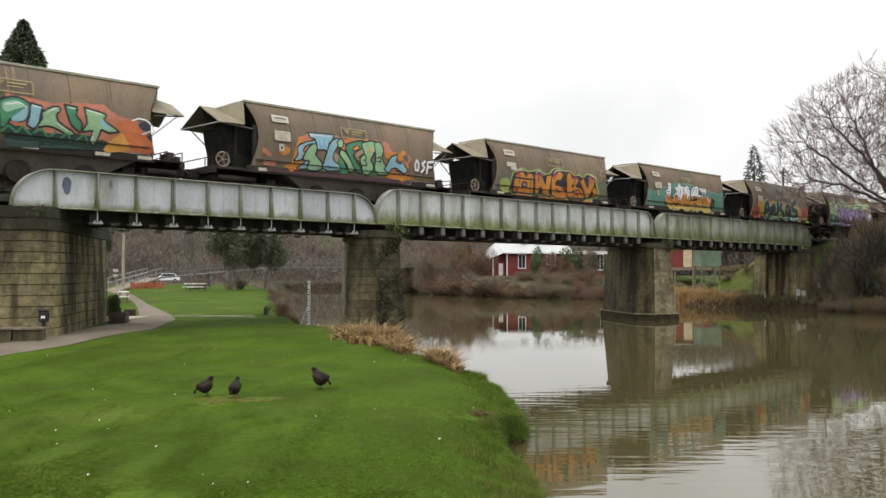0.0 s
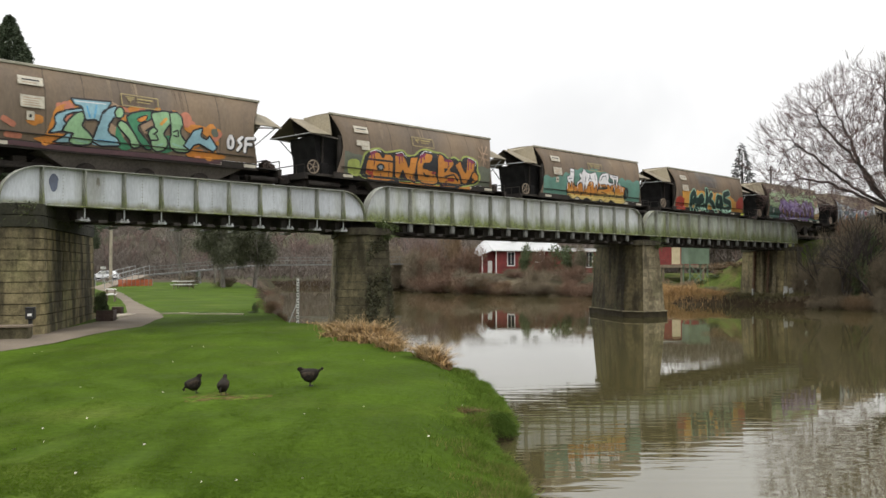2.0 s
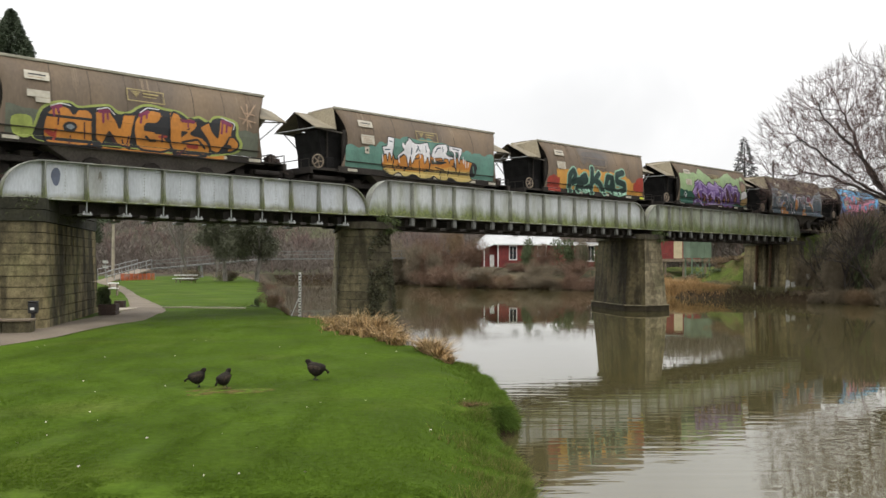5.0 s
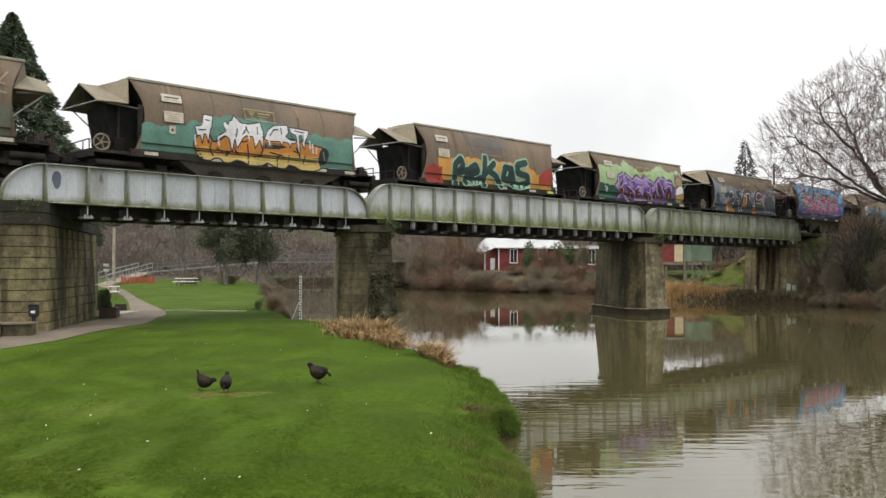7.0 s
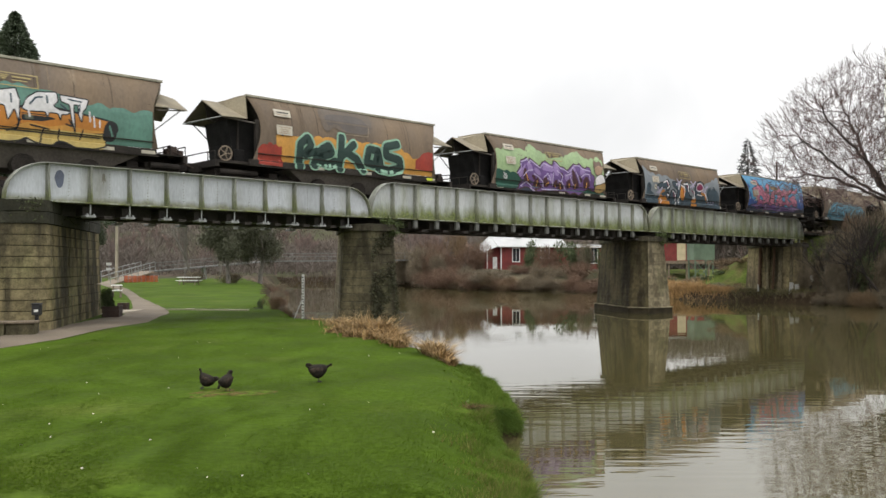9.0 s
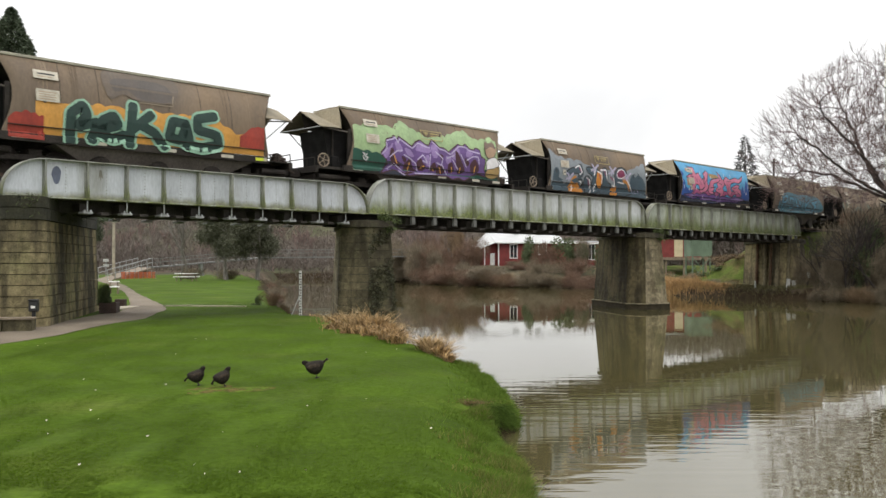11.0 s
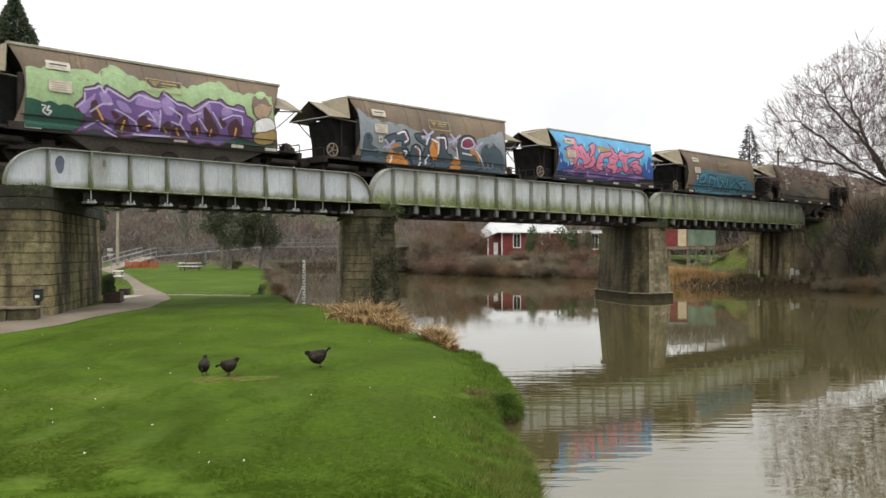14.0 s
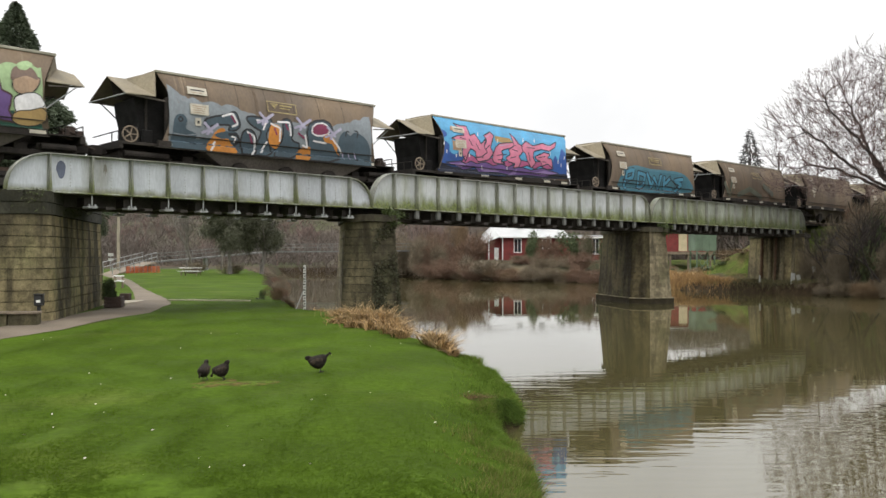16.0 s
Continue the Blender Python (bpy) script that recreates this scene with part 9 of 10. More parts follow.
def round_tree(at, seed, height, width, label):
    """An evergreen with forked pale trunks and a ragged crown of small leaves."""
    t = thing("evergreen_tree", pose(at[0], at[1], land(*at)), label, "tree")
    V, F = limb_tree(seed, height, 0.24, 3, 0.34, 0.75, 0.15, kids=2)
    raw("trunk", V, F, PALE_BARK, t)
    r = np.random.default_rng(seed)
    centre = np.array([0, 0, height * 0.58])
    n = 26000
    lobe = centre + unit(r.normal(0, 1, (40, 3))) * r.uniform(0.2, 1, 40)[:, None] ** 0.5 * np.array([width * 0.46, width * 0.46, height * 0.36])
    P = lobe[r.integers(0, 40, n)] + r.normal(0, 1, (n, 3)) * width * 0.06
    A = unit(r.normal(0, 1, (n, 3)) + np.array([0, 0, -0.4])) * r.uniform(0.08, 0.2, n)[:, None]
    B = unit(np.cross(A, r.normal(0, 1, (n, 3)))) * r.uniform(0.02, 0.05, n)[:, None]
    card_mesh("crown", P, A, B, OLIVE_LEAF, t, tip=0.4)
    return t


round_tree((-21.2, 81), 3, 8.6, 6.4, "dark evergreen tree with a pale split trunk")
round_tree((-18.4, 82), 5, 8.2, 5.6, "dark evergreen tree beside the lawn")
bare_tree((-29.5, 96), 31, 9.5, 0.16, 4, "slender bare tree beside the lawn", first=0.3, spread=0.4, up=0.35, material=PALE_BARK, floor=0.02)
bare_tree((-31.5, 100), 33, 9.0, 0.15, 4, "slender bare tree beside the lawn", first=0.3, spread=0.4, up=0.35, material=PALE_BARK, floor=0.02)
bare_tree((-27.0, 99), 35, 9.0, 0.14, 4, "slender bare tree beside the lawn", first=0.32, spread=0.4, up=0.35, material=PALE_BARK, floor=0.02)


# creeper on the river side of the first pier, and green tufts on the pier tops
r = np.random.default_rng(77)
mp = BRIDGE @ pose(PIER_AT[1] + 1.33, 0, 0, 0, 0, SKEW)
n = 3600
zz = 3.7 * r.random(n) ** 1.2 - 0.1
k = (3.5 - zz) * 0.055
f = r.random(n)
side = r.random(n) < 0.75
px = np.where(side, f * (1.0 + k), 1.0 + k)
py = np.where(side, -(3.2 + k) + 0.85 * f, -(3.2 + k) + 0.85 + 2.6 * f)
dense = np.array([noise.noise(Vector((a * 1.4, b * 1.4, c * 1.4))) for a, b, c in zip(px, py, zz)])
keep = dense + 0.25 * (1 - zz / 3.5) > r.uniform(-0.1, 0.35, n)
Q = np.array([tuple(mp @ Vector((a + 0.03, b - 0.02, c))) for a, b, c in zip(px[keep], py[keep], zz[keep])])
A = unit(r.normal(0, 1, (len(Q), 3)) + np.array([0.3, -0.6, -0.3])) * r.uniform(0.05, 0.13, len(Q))[:, None]
B = unit(np.cross(A, r.normal(0, 1, (len(Q), 3)))) * r.uniform(0.015, 0.035, len(Q))[:, None]
tagged(card_mesh("creeper", Q, A, B, leafy("dry_creeper", (0.054, 0.054, 0.0288), 0.5), tip=0.4), "withered creeper on the sandstone pier", "creeper", kind="stuff")
for at, n in ((PIER_AT[1], 900), (PIER_AT[2], 700)):
    r = np.random.default_rng(int(at))
    x = at + 0.35 + np.abs(r.normal(0, 0.42, n))
    z = np.where(r.random(n) < 0.6, 3.85, 3.45) + r.normal(0, 0.08, n)
    y = -2.25 - np.abs(r.normal(0, 0.22, n))
    Q = np.array([tuple(BRIDGE @ Vector(q)) for q in zip(x, y, z)])
    A = unit(r.normal(0, 0.7, (n, 3)) + np.array([0.2, -0.5, -0.1])) * r.uniform(0.06, 0.2, n)[:, None]
    B = unit(np.cross(A, r.normal(0, 1, (n, 3)))) * r.uniform(0.012, 0.03, n)[:, None]
    tagged(card_mesh("fern_tuft", Q, A, B, leafy("fern_leaves", (0.054, 0.072, 0.0216), 0.45), tip=0.3), "green fern tufts growing on the pier top", "fern", kind="stuff")


# moss and small ferns along the abutment's top courses
r = np.random.default_rng(91)
ma = pose(-11.84, 24.4, 0, 0, 0, 12.2)
n = 2600
f = r.random(n)
front = f < 0.6
qx = np.where(front, -6.0 * r.random(n), 0.12 + np.abs(r.normal(0, 0.03, n)))
qy = np.where(front, -0.12 - np.abs(r.normal(0, 0.03, n)), 4.0 * r.random(n))
qz = 3.38 + 0.72 * r.random(n) ** 0.6
thick = np.array([noise.noise(Vector((a * 1.3, b * 1.3, c * 2.0))) for a, b, c in zip(qx, qy, qz)])
ok = thick > r.uniform(-0.15, 0.4, n)
Q = np.array([tuple(ma @ Vector(q)) for q in zip(qx[ok], qy[ok], qz[ok])])
A = unit(r.normal(0, 0.7, (len(Q), 3)) + np.array([0.1, -0.5, -0.2])) * r.uniform(0.03, 0.10, len(Q))[:, None]
B = unit(np.cross(A, r.normal(0, 1, (len(Q), 3)))) * r.uniform(0.01, 0.025, len(Q))[:, None]
tagged(card_mesh("moss_tufts", Q, A, B, leafy("moss_leaves", (0.05, 0.058, 0.02), 0.5), tip=0.4), "moss and small ferns on the abutment top", "moss", kind="stuff")


# ---- buildings and fittings on the far side ----
RED_BOARD = mat("red_weatherboard_paint", (0.173, 0.0324, 0.0288), 0.75, vary=0.2, grain=1.5, fine=20, bump=0.2)
WHITE_PAINT = mat("white_trim_paint", (0.72, 0.71, 0.68), 0.6, vary=0.1, grain=2, fine=30, bump=0.05)
ROOF_WHITE = mat("pale_roof_iron", (0.36, 0.365, 0.36), 0.5, vary=0.08, grain=1, fine=12, bump=0.1)
GLASS_DARK = mat("dark_window_glass", (0.03, 0.035, 0.04), 0.1, vary=0.1, grain=2, fine=10, bump=0)
CREAM = mat("cream_door_paint", (0.475, 0.403, 0.259), 0.6, vary=0.1, grain=2, fine=20, bump=0.05)
SHED_GREEN = mat("faded_green_sheet", (0.108, 0.151, 0.104), 0.7, vary=0.2, grain=1.2, fine=20, bump=0.1)
GREY_METAL = mat("galvanised_steel", (0.259, 0.266, 0.266), 0.5, 0.4, vary=0.2, grain=3, fine=30, bump=0.05)
DULL_STEEL = mat("dull_grey_steel", (0.144, 0.144, 0.137), 0.6, 0.2, vary=0.2, grain=3, fine=30, bump=0.05)
TIMBER = mat("weathered_timber", (0.173, 0.137, 0.0972), 0.85, vary=0.25, grain=3, fine=30, bump=0.3)
BRICK_BROWN = mat("brown_planter_boards", (0.054, 0.036, 0.0288), 0.85, vary=0.25, grain=3, fine=30, bump=0.3)
ORANGE_MESH = mat("orange_barrier_plastic", (0.446, 0.101, 0.0432), 0.6, vary=0.15, grain=3, fine=30, bump=0.05)
CONCRETE = mat("pale_concrete", (0.302, 0.266, 0.202), 0.9, vary=0.2, grain=2, fine=30, bump=0.2)
BLACK_PLASTIC = mat("black_plastic", (0.0144, 0.0144, 0.0151), 0.5, vary=0.2, grain=3, fine=30, bump=0.05)


def window(parent, x, z, w, h, y):
    f = boxed(x - w / 2 - 0.1, x + w / 2 + 0.1, y - 0.05, y - 0.005, z + h, z + h + 0.12)
    box(f, x - w / 2 - 0.1, x + w / 2 + 0.1, y - 0.07, y - 0.005, z - 0.12, z)
    for xx in (x - w / 2 - 0.1, x + w / 2):
        box(f, xx, xx + 0.1, y - 0.05, y - 0.005, z + 0.001, z + h - 0.001)
    box(f, x - 0.025, x + 0.025, y - 0.04, y - 0.005, z + 0.002, z + h - 0.002)
    win = part("window", f, WHITE_PAINT, parent, "white framed window")
    for i in range(3):
        for s in (-1, 1):
            part("pane", boxed(min(x + s * 0.03, x + s * w / 2), max(x + s * 0.03, x + s * w / 2), y - 0.02, y - 0.004, z + 0.02 + i * h / 3, z - 0.03 + (i + 1) * h / 3), GLASS_DARK, win)


def long_house():
    x0, y0 = 7.35, 110.0
    z0 = land(10, 112) - 0.3
    t = thing("house", pose(x0, y0, z0, 0, 0, 14), "long red weatherboard house with a white roof", "house")
    L, Dp, e, rdg = 15.0, 6.0, 4.8 - z0, 6.1 - z0
    for i in range(14):
        za, zb = e * i / 14, e * (i + 1) / 14
        b = boxed(0, L, -0.03 + 0.02 * (i % 2) * 0, 0.1, za, zb - 0.012)
        part("weatherboard", b, RED_BOARD, t)
        part("weatherboard", boxed(-0.03, 0.1, 0.11, Dp, za, zb - 0.012), RED_BOARD, t)
    part("back_wall", boxed(0.1, L, Dp - 0.12, Dp, 0, e), RED_BOARD, t)
    part("end_wall", boxed(L - 0.1, L, 0.11, Dp - 0.13, 0, e), RED_BOARD, t)
    g = bmesh.new()
    v = [g.verts.new(p) for p in ((0, 0, e), (0, Dp, e), (0, Dp / 2, rdg), (0.1, 0, e), (0.1, Dp, e), (0.1, Dp / 2, rdg))]
    for q in ((0, 1, 2), (3, 5, 4), (0, 3, 4, 1), (1, 4, 5, 2), (2, 5, 3, 0)):
        g.faces.new([v[i] for i in q])
    part("gable", g, RED_BOARD, t)
    rf = bmesh.new()
    for s, ya, yb in ((0, -0.5, Dp / 2), (1, Dp + 0.5, Dp / 2)):
        q = [(-0.6, ya, e - 0.16), (9.4, ya, e - 0.16), (9.4, yb, rdg + 0.05), (-0.6, yb, rdg + 0.05)]
        lo = [rf.verts.new(p) for p in q]
        hi = [rf.verts.new((p[0], p[1], p[2] + 0.08)) for p in q]
        rf.faces.new(lo), rf.faces.new(hi[::-1])
        for i in range(4):
            rf.faces.new((lo[i], hi[i], hi[(i + 1) % 4], lo[(i + 1) % 4]))
    part("roof", rf, ROOF_WHITE, t, "white painted iron roof")
    wing = bmesh.new()
    for ya, yb in ((-0.5, Dp / 2), (Dp + 0.5, Dp / 2)):
        q = [(9.42, ya, e - 0.2), (L + 0.4, ya, e - 0.2), (L + 0.4, yb, e + 0.22), (9.42, yb, e + 0.22)]
        lo = [wing.verts.new(p) for p in q]
        hi = [wing.verts.new((p[0], p[1], p[2] + 0.08)) for p in q]
        wing.faces.new(lo), wing.faces.new(hi[::-1])
        for i in range(4):
            wing.faces.new((lo[i], hi[i], hi[(i + 1) % 4], lo[(i + 1) % 4]))
    part("wing_roof", wing, DULL_STEEL, t, "dull grey roof of the lower wing")
    for cx in (3.2, 6.4):
        part("roof_vent", boxed(cx - 0.35, cx + 0.35, 2.0, 2.7, rdg - 0.55, rdg + 0.35, 0.02), ROOF_WHITE, t, "white boxed roof vent")
    part("fascia", boxed(-0.55, L + 0.3, -0.56, -0.505, e - 0.22, e - 0.05), WHITE_PAINT, t)
    for x in (0.0, ):
        part("corner_trim", boxed(-0.07, 0.08, -0.07, -0.031, 0, e), WHITE_PAINT, t)
    window(t, 2.1, e - 2.1, 0.9, 1.7, -0.03)
    window(t, 6.2, e - 1.6, 1.1, 1.3, -0.03)
    window(t, 13.3, e - 2.3, 0.9, 2.0, -0.03)
    b = plate(bmesh.new(), [(-1.9, 0), (-0.04, 0), (-0.04, e + 0.2), (-0.7, e + 0.2), (-1.9, e - 0.85)], 0.6, 4.2)
    porch = part("porch", b, RED_BOARD, t)
    hip = bmesh.new()
    tops = [hip.verts.new(p) for p in ((-0.62, -0.52, e - 0.1), (-0.62, Dp / 2, rdg + 0.12), (-2.5, -0.4, e - 0.85), (-2.5, Dp, e - 0.85))]
    lows = [hip.verts.new((v.co.x, v.co.y, v.co.z - 0.09)) for v in tops]
    for q in ((0, 1, 2), (1, 3, 2)):
        hip.faces.new([tops[i] for i in q]), hip.faces.new([lows[i] for i in reversed(q)])
    for i, j in ((0, 2), (2, 3), (3, 1), (1, 0)):
        hip.faces.new((tops[i], tops[j], lows[j], lows[i]))
    part("porch_roof", hip, ROOF_WHITE, porch)
    part("porch_post", boxed(-2.0, -1.88, -0.2, -0.06, 0, e - 0.6), WHITE_PAINT, porch)
    part("porch_door", boxed(-0.95, -0.35, 0.55, 0.597, 0.1, 2.0), WHITE_PAINT, porch)
    return t


long_house()


def red_hut():
    x, y = 27.6, 100.0
    z = 2.7
    t = thing("hut", pose(x, y, z, 0, 0, 4), "red boarded hut with a cream door on a dark platform", "hut")
    for i in range(8):
        part("weatherboard", boxed(-2.6, 3.6, -0.03, 0.1, 0.32 * i, 0.32 * i + 0.31), RED_BOARD, t)
    part("side_wall", boxed(3.5, 3.6, 0.11, 3.5, 0, 2.56), RED_BOARD, t)
    part("door", boxed(0.3, 1.35, -0.08, -0.031, 0.05, 2.1, 0.01), CREAM, t, "cream painted door")
    part("platform", boxed(-3.4, 4.2, -1.0, 3.6, -0.35, -0.01), TIMBER, t)
    part("roof", boxed(-3.0, 4.0, -0.4, 3.8, 2.57, 2.7), ROOF_WHITE, t)
    for px in (-3.2, -1.0, 1.2, 3.9):
        part("stump", boxed(px - 0.1, px + 0.1, -0.9, -0.7, -2.4, -0.351), TIMBER, t)


red_hut()


def stilt_shed():
    t = thing("stilt_shed", pose(28.3, 92.0, land(28.3, 92) - 0.05, 0, 0, 6), "faded green sheet-metal box on braced steel legs", "shed")
    z = 2.72 - t.matrix_basis.translation.z
    for i in range(6):
        part("cladding_sheet", boxed(-1.2 + 0.4 * i, -1.21 + 0.4 * (i + 1), -1.0, -0.94, z, z + 2.0), SHED_GREEN, t)
    part("side_cladding", boxed(-1.2, -1.14, -0.93, 1.0, z, z + 2.0), SHED_GREEN, t)
    part("side_cladding", boxed(1.13, 1.19, -0.93, 1.0, z, z + 2.0), SHED_GREEN, t)
    part("lid", boxed(-1.3, 1.3, -1.1, 1.1, z + 2.001, z + 2.1), SHED_GREEN, t)
    for x in (-1.0, 1.0):
        for y in (-0.9, 0.9):
            part("leg", boxed(x - 0.06, x + 0.06, y - 0.06, y + 0.06, 0, z - 0.001), SHED_GREEN, t)
    for y in (-0.9, 0.9):
        for s in (-1, 1):
            part("brace", tube(bmesh.new(), (-1.0 * s, y, 0.1), (1.0 * s, y, z - 0.1), 0.045, n=5), SHED_GREEN, t)
    part("slab", boxed(-1.5, 1.5, -1.3, 1.3, 0.02, 0.14), CONCRETE, t)


stilt_shed()


# ---- footbridge, ramp, barrier and pole beyond the lawn ----
def foot_bridge():
    t = thing("footbridge", pose(-34.5, 96, 0), "slender grey steel footbridge across the river", "footbridge")
    a = Vector((-34.5, 96, 1.5))
    ends = [Vector((0, 0, 1.5)), Vector((12.0, 7.5, 2.75)), Vector((36.5, 16, 3.0))]
    for p, q in zip(ends, ends[1:]):
        L = (q - p).length
        m = Matrix.Translation(p) @ (q - p).to_track_quat("X", "Z").to_matrix().to_4x4()

        def lay(name, bm, material):
            bm.transform(m)
            part(name, bm, material, t)

        lay("deck", boxed(0, L, -0.8, 0.8, -0.16, 0.0), DULL_STEEL)
        for y in (-0.8, 0.8):
            for z in (0.45, 0.86):
                lay("handrail", boxed(0, L, y - 0.02, y + 0.02, z, z + 0.05), DULL_STEEL)
            n = round(L / 1.6)
            for i in range(n):
                lay("rail_post", boxed(L * i / n - 0.025, L * i / n + 0.025, y - 0.018, y + 0.018, 0.001, 0.859), DULL_STEEL)
        lay("trestle", boxed(L * 0.45 - 0.15, L * 0.45 + 0.15, -0.5, 0.5, -3.8, -0.161), GREY_METAL)
    # the ramp that climbs to it
    a2 = Vector((-32.8, 79.0, land(-32.8, 79) - 0.06))
    d = a - a2
    r = thing("access_ramp", Matrix.Translation(a2) @ d.to_track_quat("X", "Z").to_matrix().to_4x4(), "sloping ramp with pale railings beside the lawn", "ramp")
    M = d.length
    part("deck", boxed(0, M, -0.8, 0.8, -0.14, 0.0), TIMBER, r)
    for y in (-0.8, 0.8):
        for z in (0.55, 1.05):
            part("handrail", boxed(0, M, y - 0.03, y + 0.03, z, z + 0.06), GREY_METAL, r)
        for i in range(8):
            part("rail_post", boxed(M * i / 7 - 0.03, M * i / 7 + 0.03, y - 0.03, y + 0.03, 0.001, 1.049), HANGER, r)
    for f in (0.5, 0.7, 0.9):
        part("trestle", boxed(M * f - 0.08, M * f + 0.08, -0.6, 0.6, -1.05 * f - 0.15, -0.141), TIMBER, r)


foot_bridge()
fence = thing("barrier_fence", pose(-32.1, 82.6, land(-31.2, 84), 0, 0, 55), "bright orange plastic mesh barrier fence", "fence")
for i in range(9):
    part("post", tube(bmesh.new(), (i * 0.5, 0, -0.1), (i * 0.5, 0, 0.74 + 0.02 * (i % 3)), 0.02, n=6), GREY_METAL, fence)
for i in range(8):
    sag = 0.03 * (i % 2)
    for k in range(5):
        part("mesh_strip", boxed(i * 0.5 + 0.03, i * 0.5 + 0.47, -0.012, 0.012, 0.03 + 0.135 * k, 0.145 + 0.135 * k - sag), ORANGE_MESH, fence)
pole = thing("utility_pole", pose(-33.6, 84.5, land(-33.6, 84.5)), "pale timber pole with a bracket arm", "pole")
part("shaft", tube(bmesh.new(), (0, 0, -0.3), (0, 0, 7.0), 0.17, 0.13, 10), CONCRETE, pole)
part("arm", tube(bmesh.new(), (0, 0, 6.2), (1.0, 0, 6.9), 0.05, n=6), PALE_BARK, pole)
far_pole = thing("utility_pole", pose(40.0, 100.0, land(40, 100)), "far dark pole behind the railway", "pole")
part("shaft", tube(bmesh.new(), (0, 0, -0.3), (0, 0, 14.6 - land(40, 100)), 0.14, 0.11, 8), BARK, far_pole)
part("crossarm", boxed(-0.35, 0.35, -0.05, 0.05, 14.1 - land(40, 100), 14.25 - land(40, 100)), BARK, far_pole)
sign = thing("sign_board", pose(-36.0, 88.5, land(-36.0, 88.5) - 0.55), "small white sign boards on a thin post", "sign")
part("post", tube(bmesh.new(), (0, 0, -0.1), (0, 0, 2.6), 0.04, n=6), GREY_METAL, sign)
for z in (1.7, 2.25):
    part("board", boxed(-0.28, 0.28, -0.05, -0.041 + 0.02, z, z + 0.3), GAUGE_WHITE, sign)


def picnic_table(x, y, w, turn, label):
    t = thing("picnic_table", pose(x, y, land(x, y), 0, 0, turn), label, "table", "park tables")
    for i in range(4):
        part("top_plank", boxed(-w / 2, w / 2, -0.38 + 0.19 * i, -0.2 + 0.19 * i, 0.70, 0.75, 0.006), WHITE_PAINT, t)
    for s in (-1, 1):
        part("seat_plank", boxed(-w / 2, w / 2, s * 0.72 - 0.13, s * 0.72 + 0.13, 0.40, 0.45, 0.006), WHITE_PAINT, t)
        for e in (-1, 1):
            part("leg", tube(bmesh.new(), (e * w * 0.36, s * 0.7, 0.0), (e * w * 0.36, s * 0.2, 0.699), 0.05, n=6), TIMBER, t)
        part("bearer", boxed(s * w * 0.36 - 0.04, s * w * 0.36 + 0.04, -0.8, 0.8, 0.33, 0.399), TIMBER, t)


picnic_table(-24.0, 77.5, 2.0, 0, "white-painted picnic table standing on the lawn")
picnic_table(-19.85, 50.0, 0.6, 20, "small white-topped table beside the path")




def depth_gauge():
    x, y = -5.2, 30.2
    t = thing("depth_gauge", pose(x, y, land(x, y), 0, 0, -8), "white and black river depth board with a slanting brace", "gauge")
    part("board", boxed(-0.042, 0.042, -0.015, 0.015, -0.1, 1.68), GAUGE_WHITE, t)
    for i in range(16):
        part("mark", boxed(-0.038 if i % 2 else -0.005, 0.038, -0.021, -0.0152, 0.05 + i * 0.1, 0.095 + i * 0.1), BLACK_PLASTIC, t)
    part("brace", tube(bmesh.new(), (-0.32, -0.1, 0.0), (-0.03, 0.02, 0.78), 0.02, n=6), GREY_METAL, t)
    part("post", boxed(-0.04, 0.04, 0.016, 0.06, -0.2, 1.6), GREY_METAL, t)


depth_gauge()

# dark rubble on the mud by the first pier
for i in range(18):
    r = random.Random(400 + i)
    size = r.uniform(0.14, 0.34)
    x, y = r.uniform(-5.1, -3.9), r.uniform(31.6, 33.6)
    b = bmesh.new()
    bmesh.ops.create_icosphere(b, subdivisions=2, radius=size)
    for v in b.verts:
        v.co *= 1 + 0.35 * noise.noise(v.co * 2.2 / size + Vector((i, 0, 0)))
        v.co.z *= 0.62
    stone = new("rubble_stone", bpy.data.meshes.new("rubble_stone"))
    b.to_mesh(stone.data)
    stone.data.materials.append(EARTH if i % 3 else STONE)
    stone.matrix_basis = pose(x, y, max(land(x, y), WATER_Z) + 0.1 * size, 0, 0, r.uniform(0, 360))
    tagged(stone, "dark wet rubble stone at the water's edge", "stone", "rubble by the pier")

bench = thing("bench", pose(-12.72, 23.2, land(-12.7, 23.2) - 0.06, 0, 0, 10), "low timber bench beside the footpath", "bench")
for i in range(3):
    part("seat_plank", boxed(-1.1, 1.2, -0.24 + 0.165 * i, -0.085 + 0.165 * i, 0.42, 0.48, 0.008), TIMBER, bench)
for x in (-0.8, 0.0, 0.8):
    part("base_block", boxed(x - 0.38, x + 0.38, -0.17, 0.2, -0.05, 0.419, 0.01), STONE, bench)
litter_bin = thing("litter_bin", pose(-11.72, 23.75, land(-11.7, 23.7) - 0.11, 0, 0, 10), "small black litter bin on a post with a white mark", "bin")
part("post", boxed(-0.045, 0.045, -0.045, 0.045, -0.1, 0.62), BLACK_PLASTIC, litter_bin)
part("box", boxed(-0.12, 0.12, -0.11, 0.11, 0.621, 0.93, 0.025), BLACK_PLASTIC, litter_bin)
part("lid", boxed(-0.13, 0.13, -0.12, 0.12, 0.931, 0.97, 0.015), BLACK_PLASTIC, litter_bin)
part("white_mark", boxed(-0.05, 0.06, -0.1135, -0.111, 0.72, 0.79), WHITE_PAINT, litter_bin)

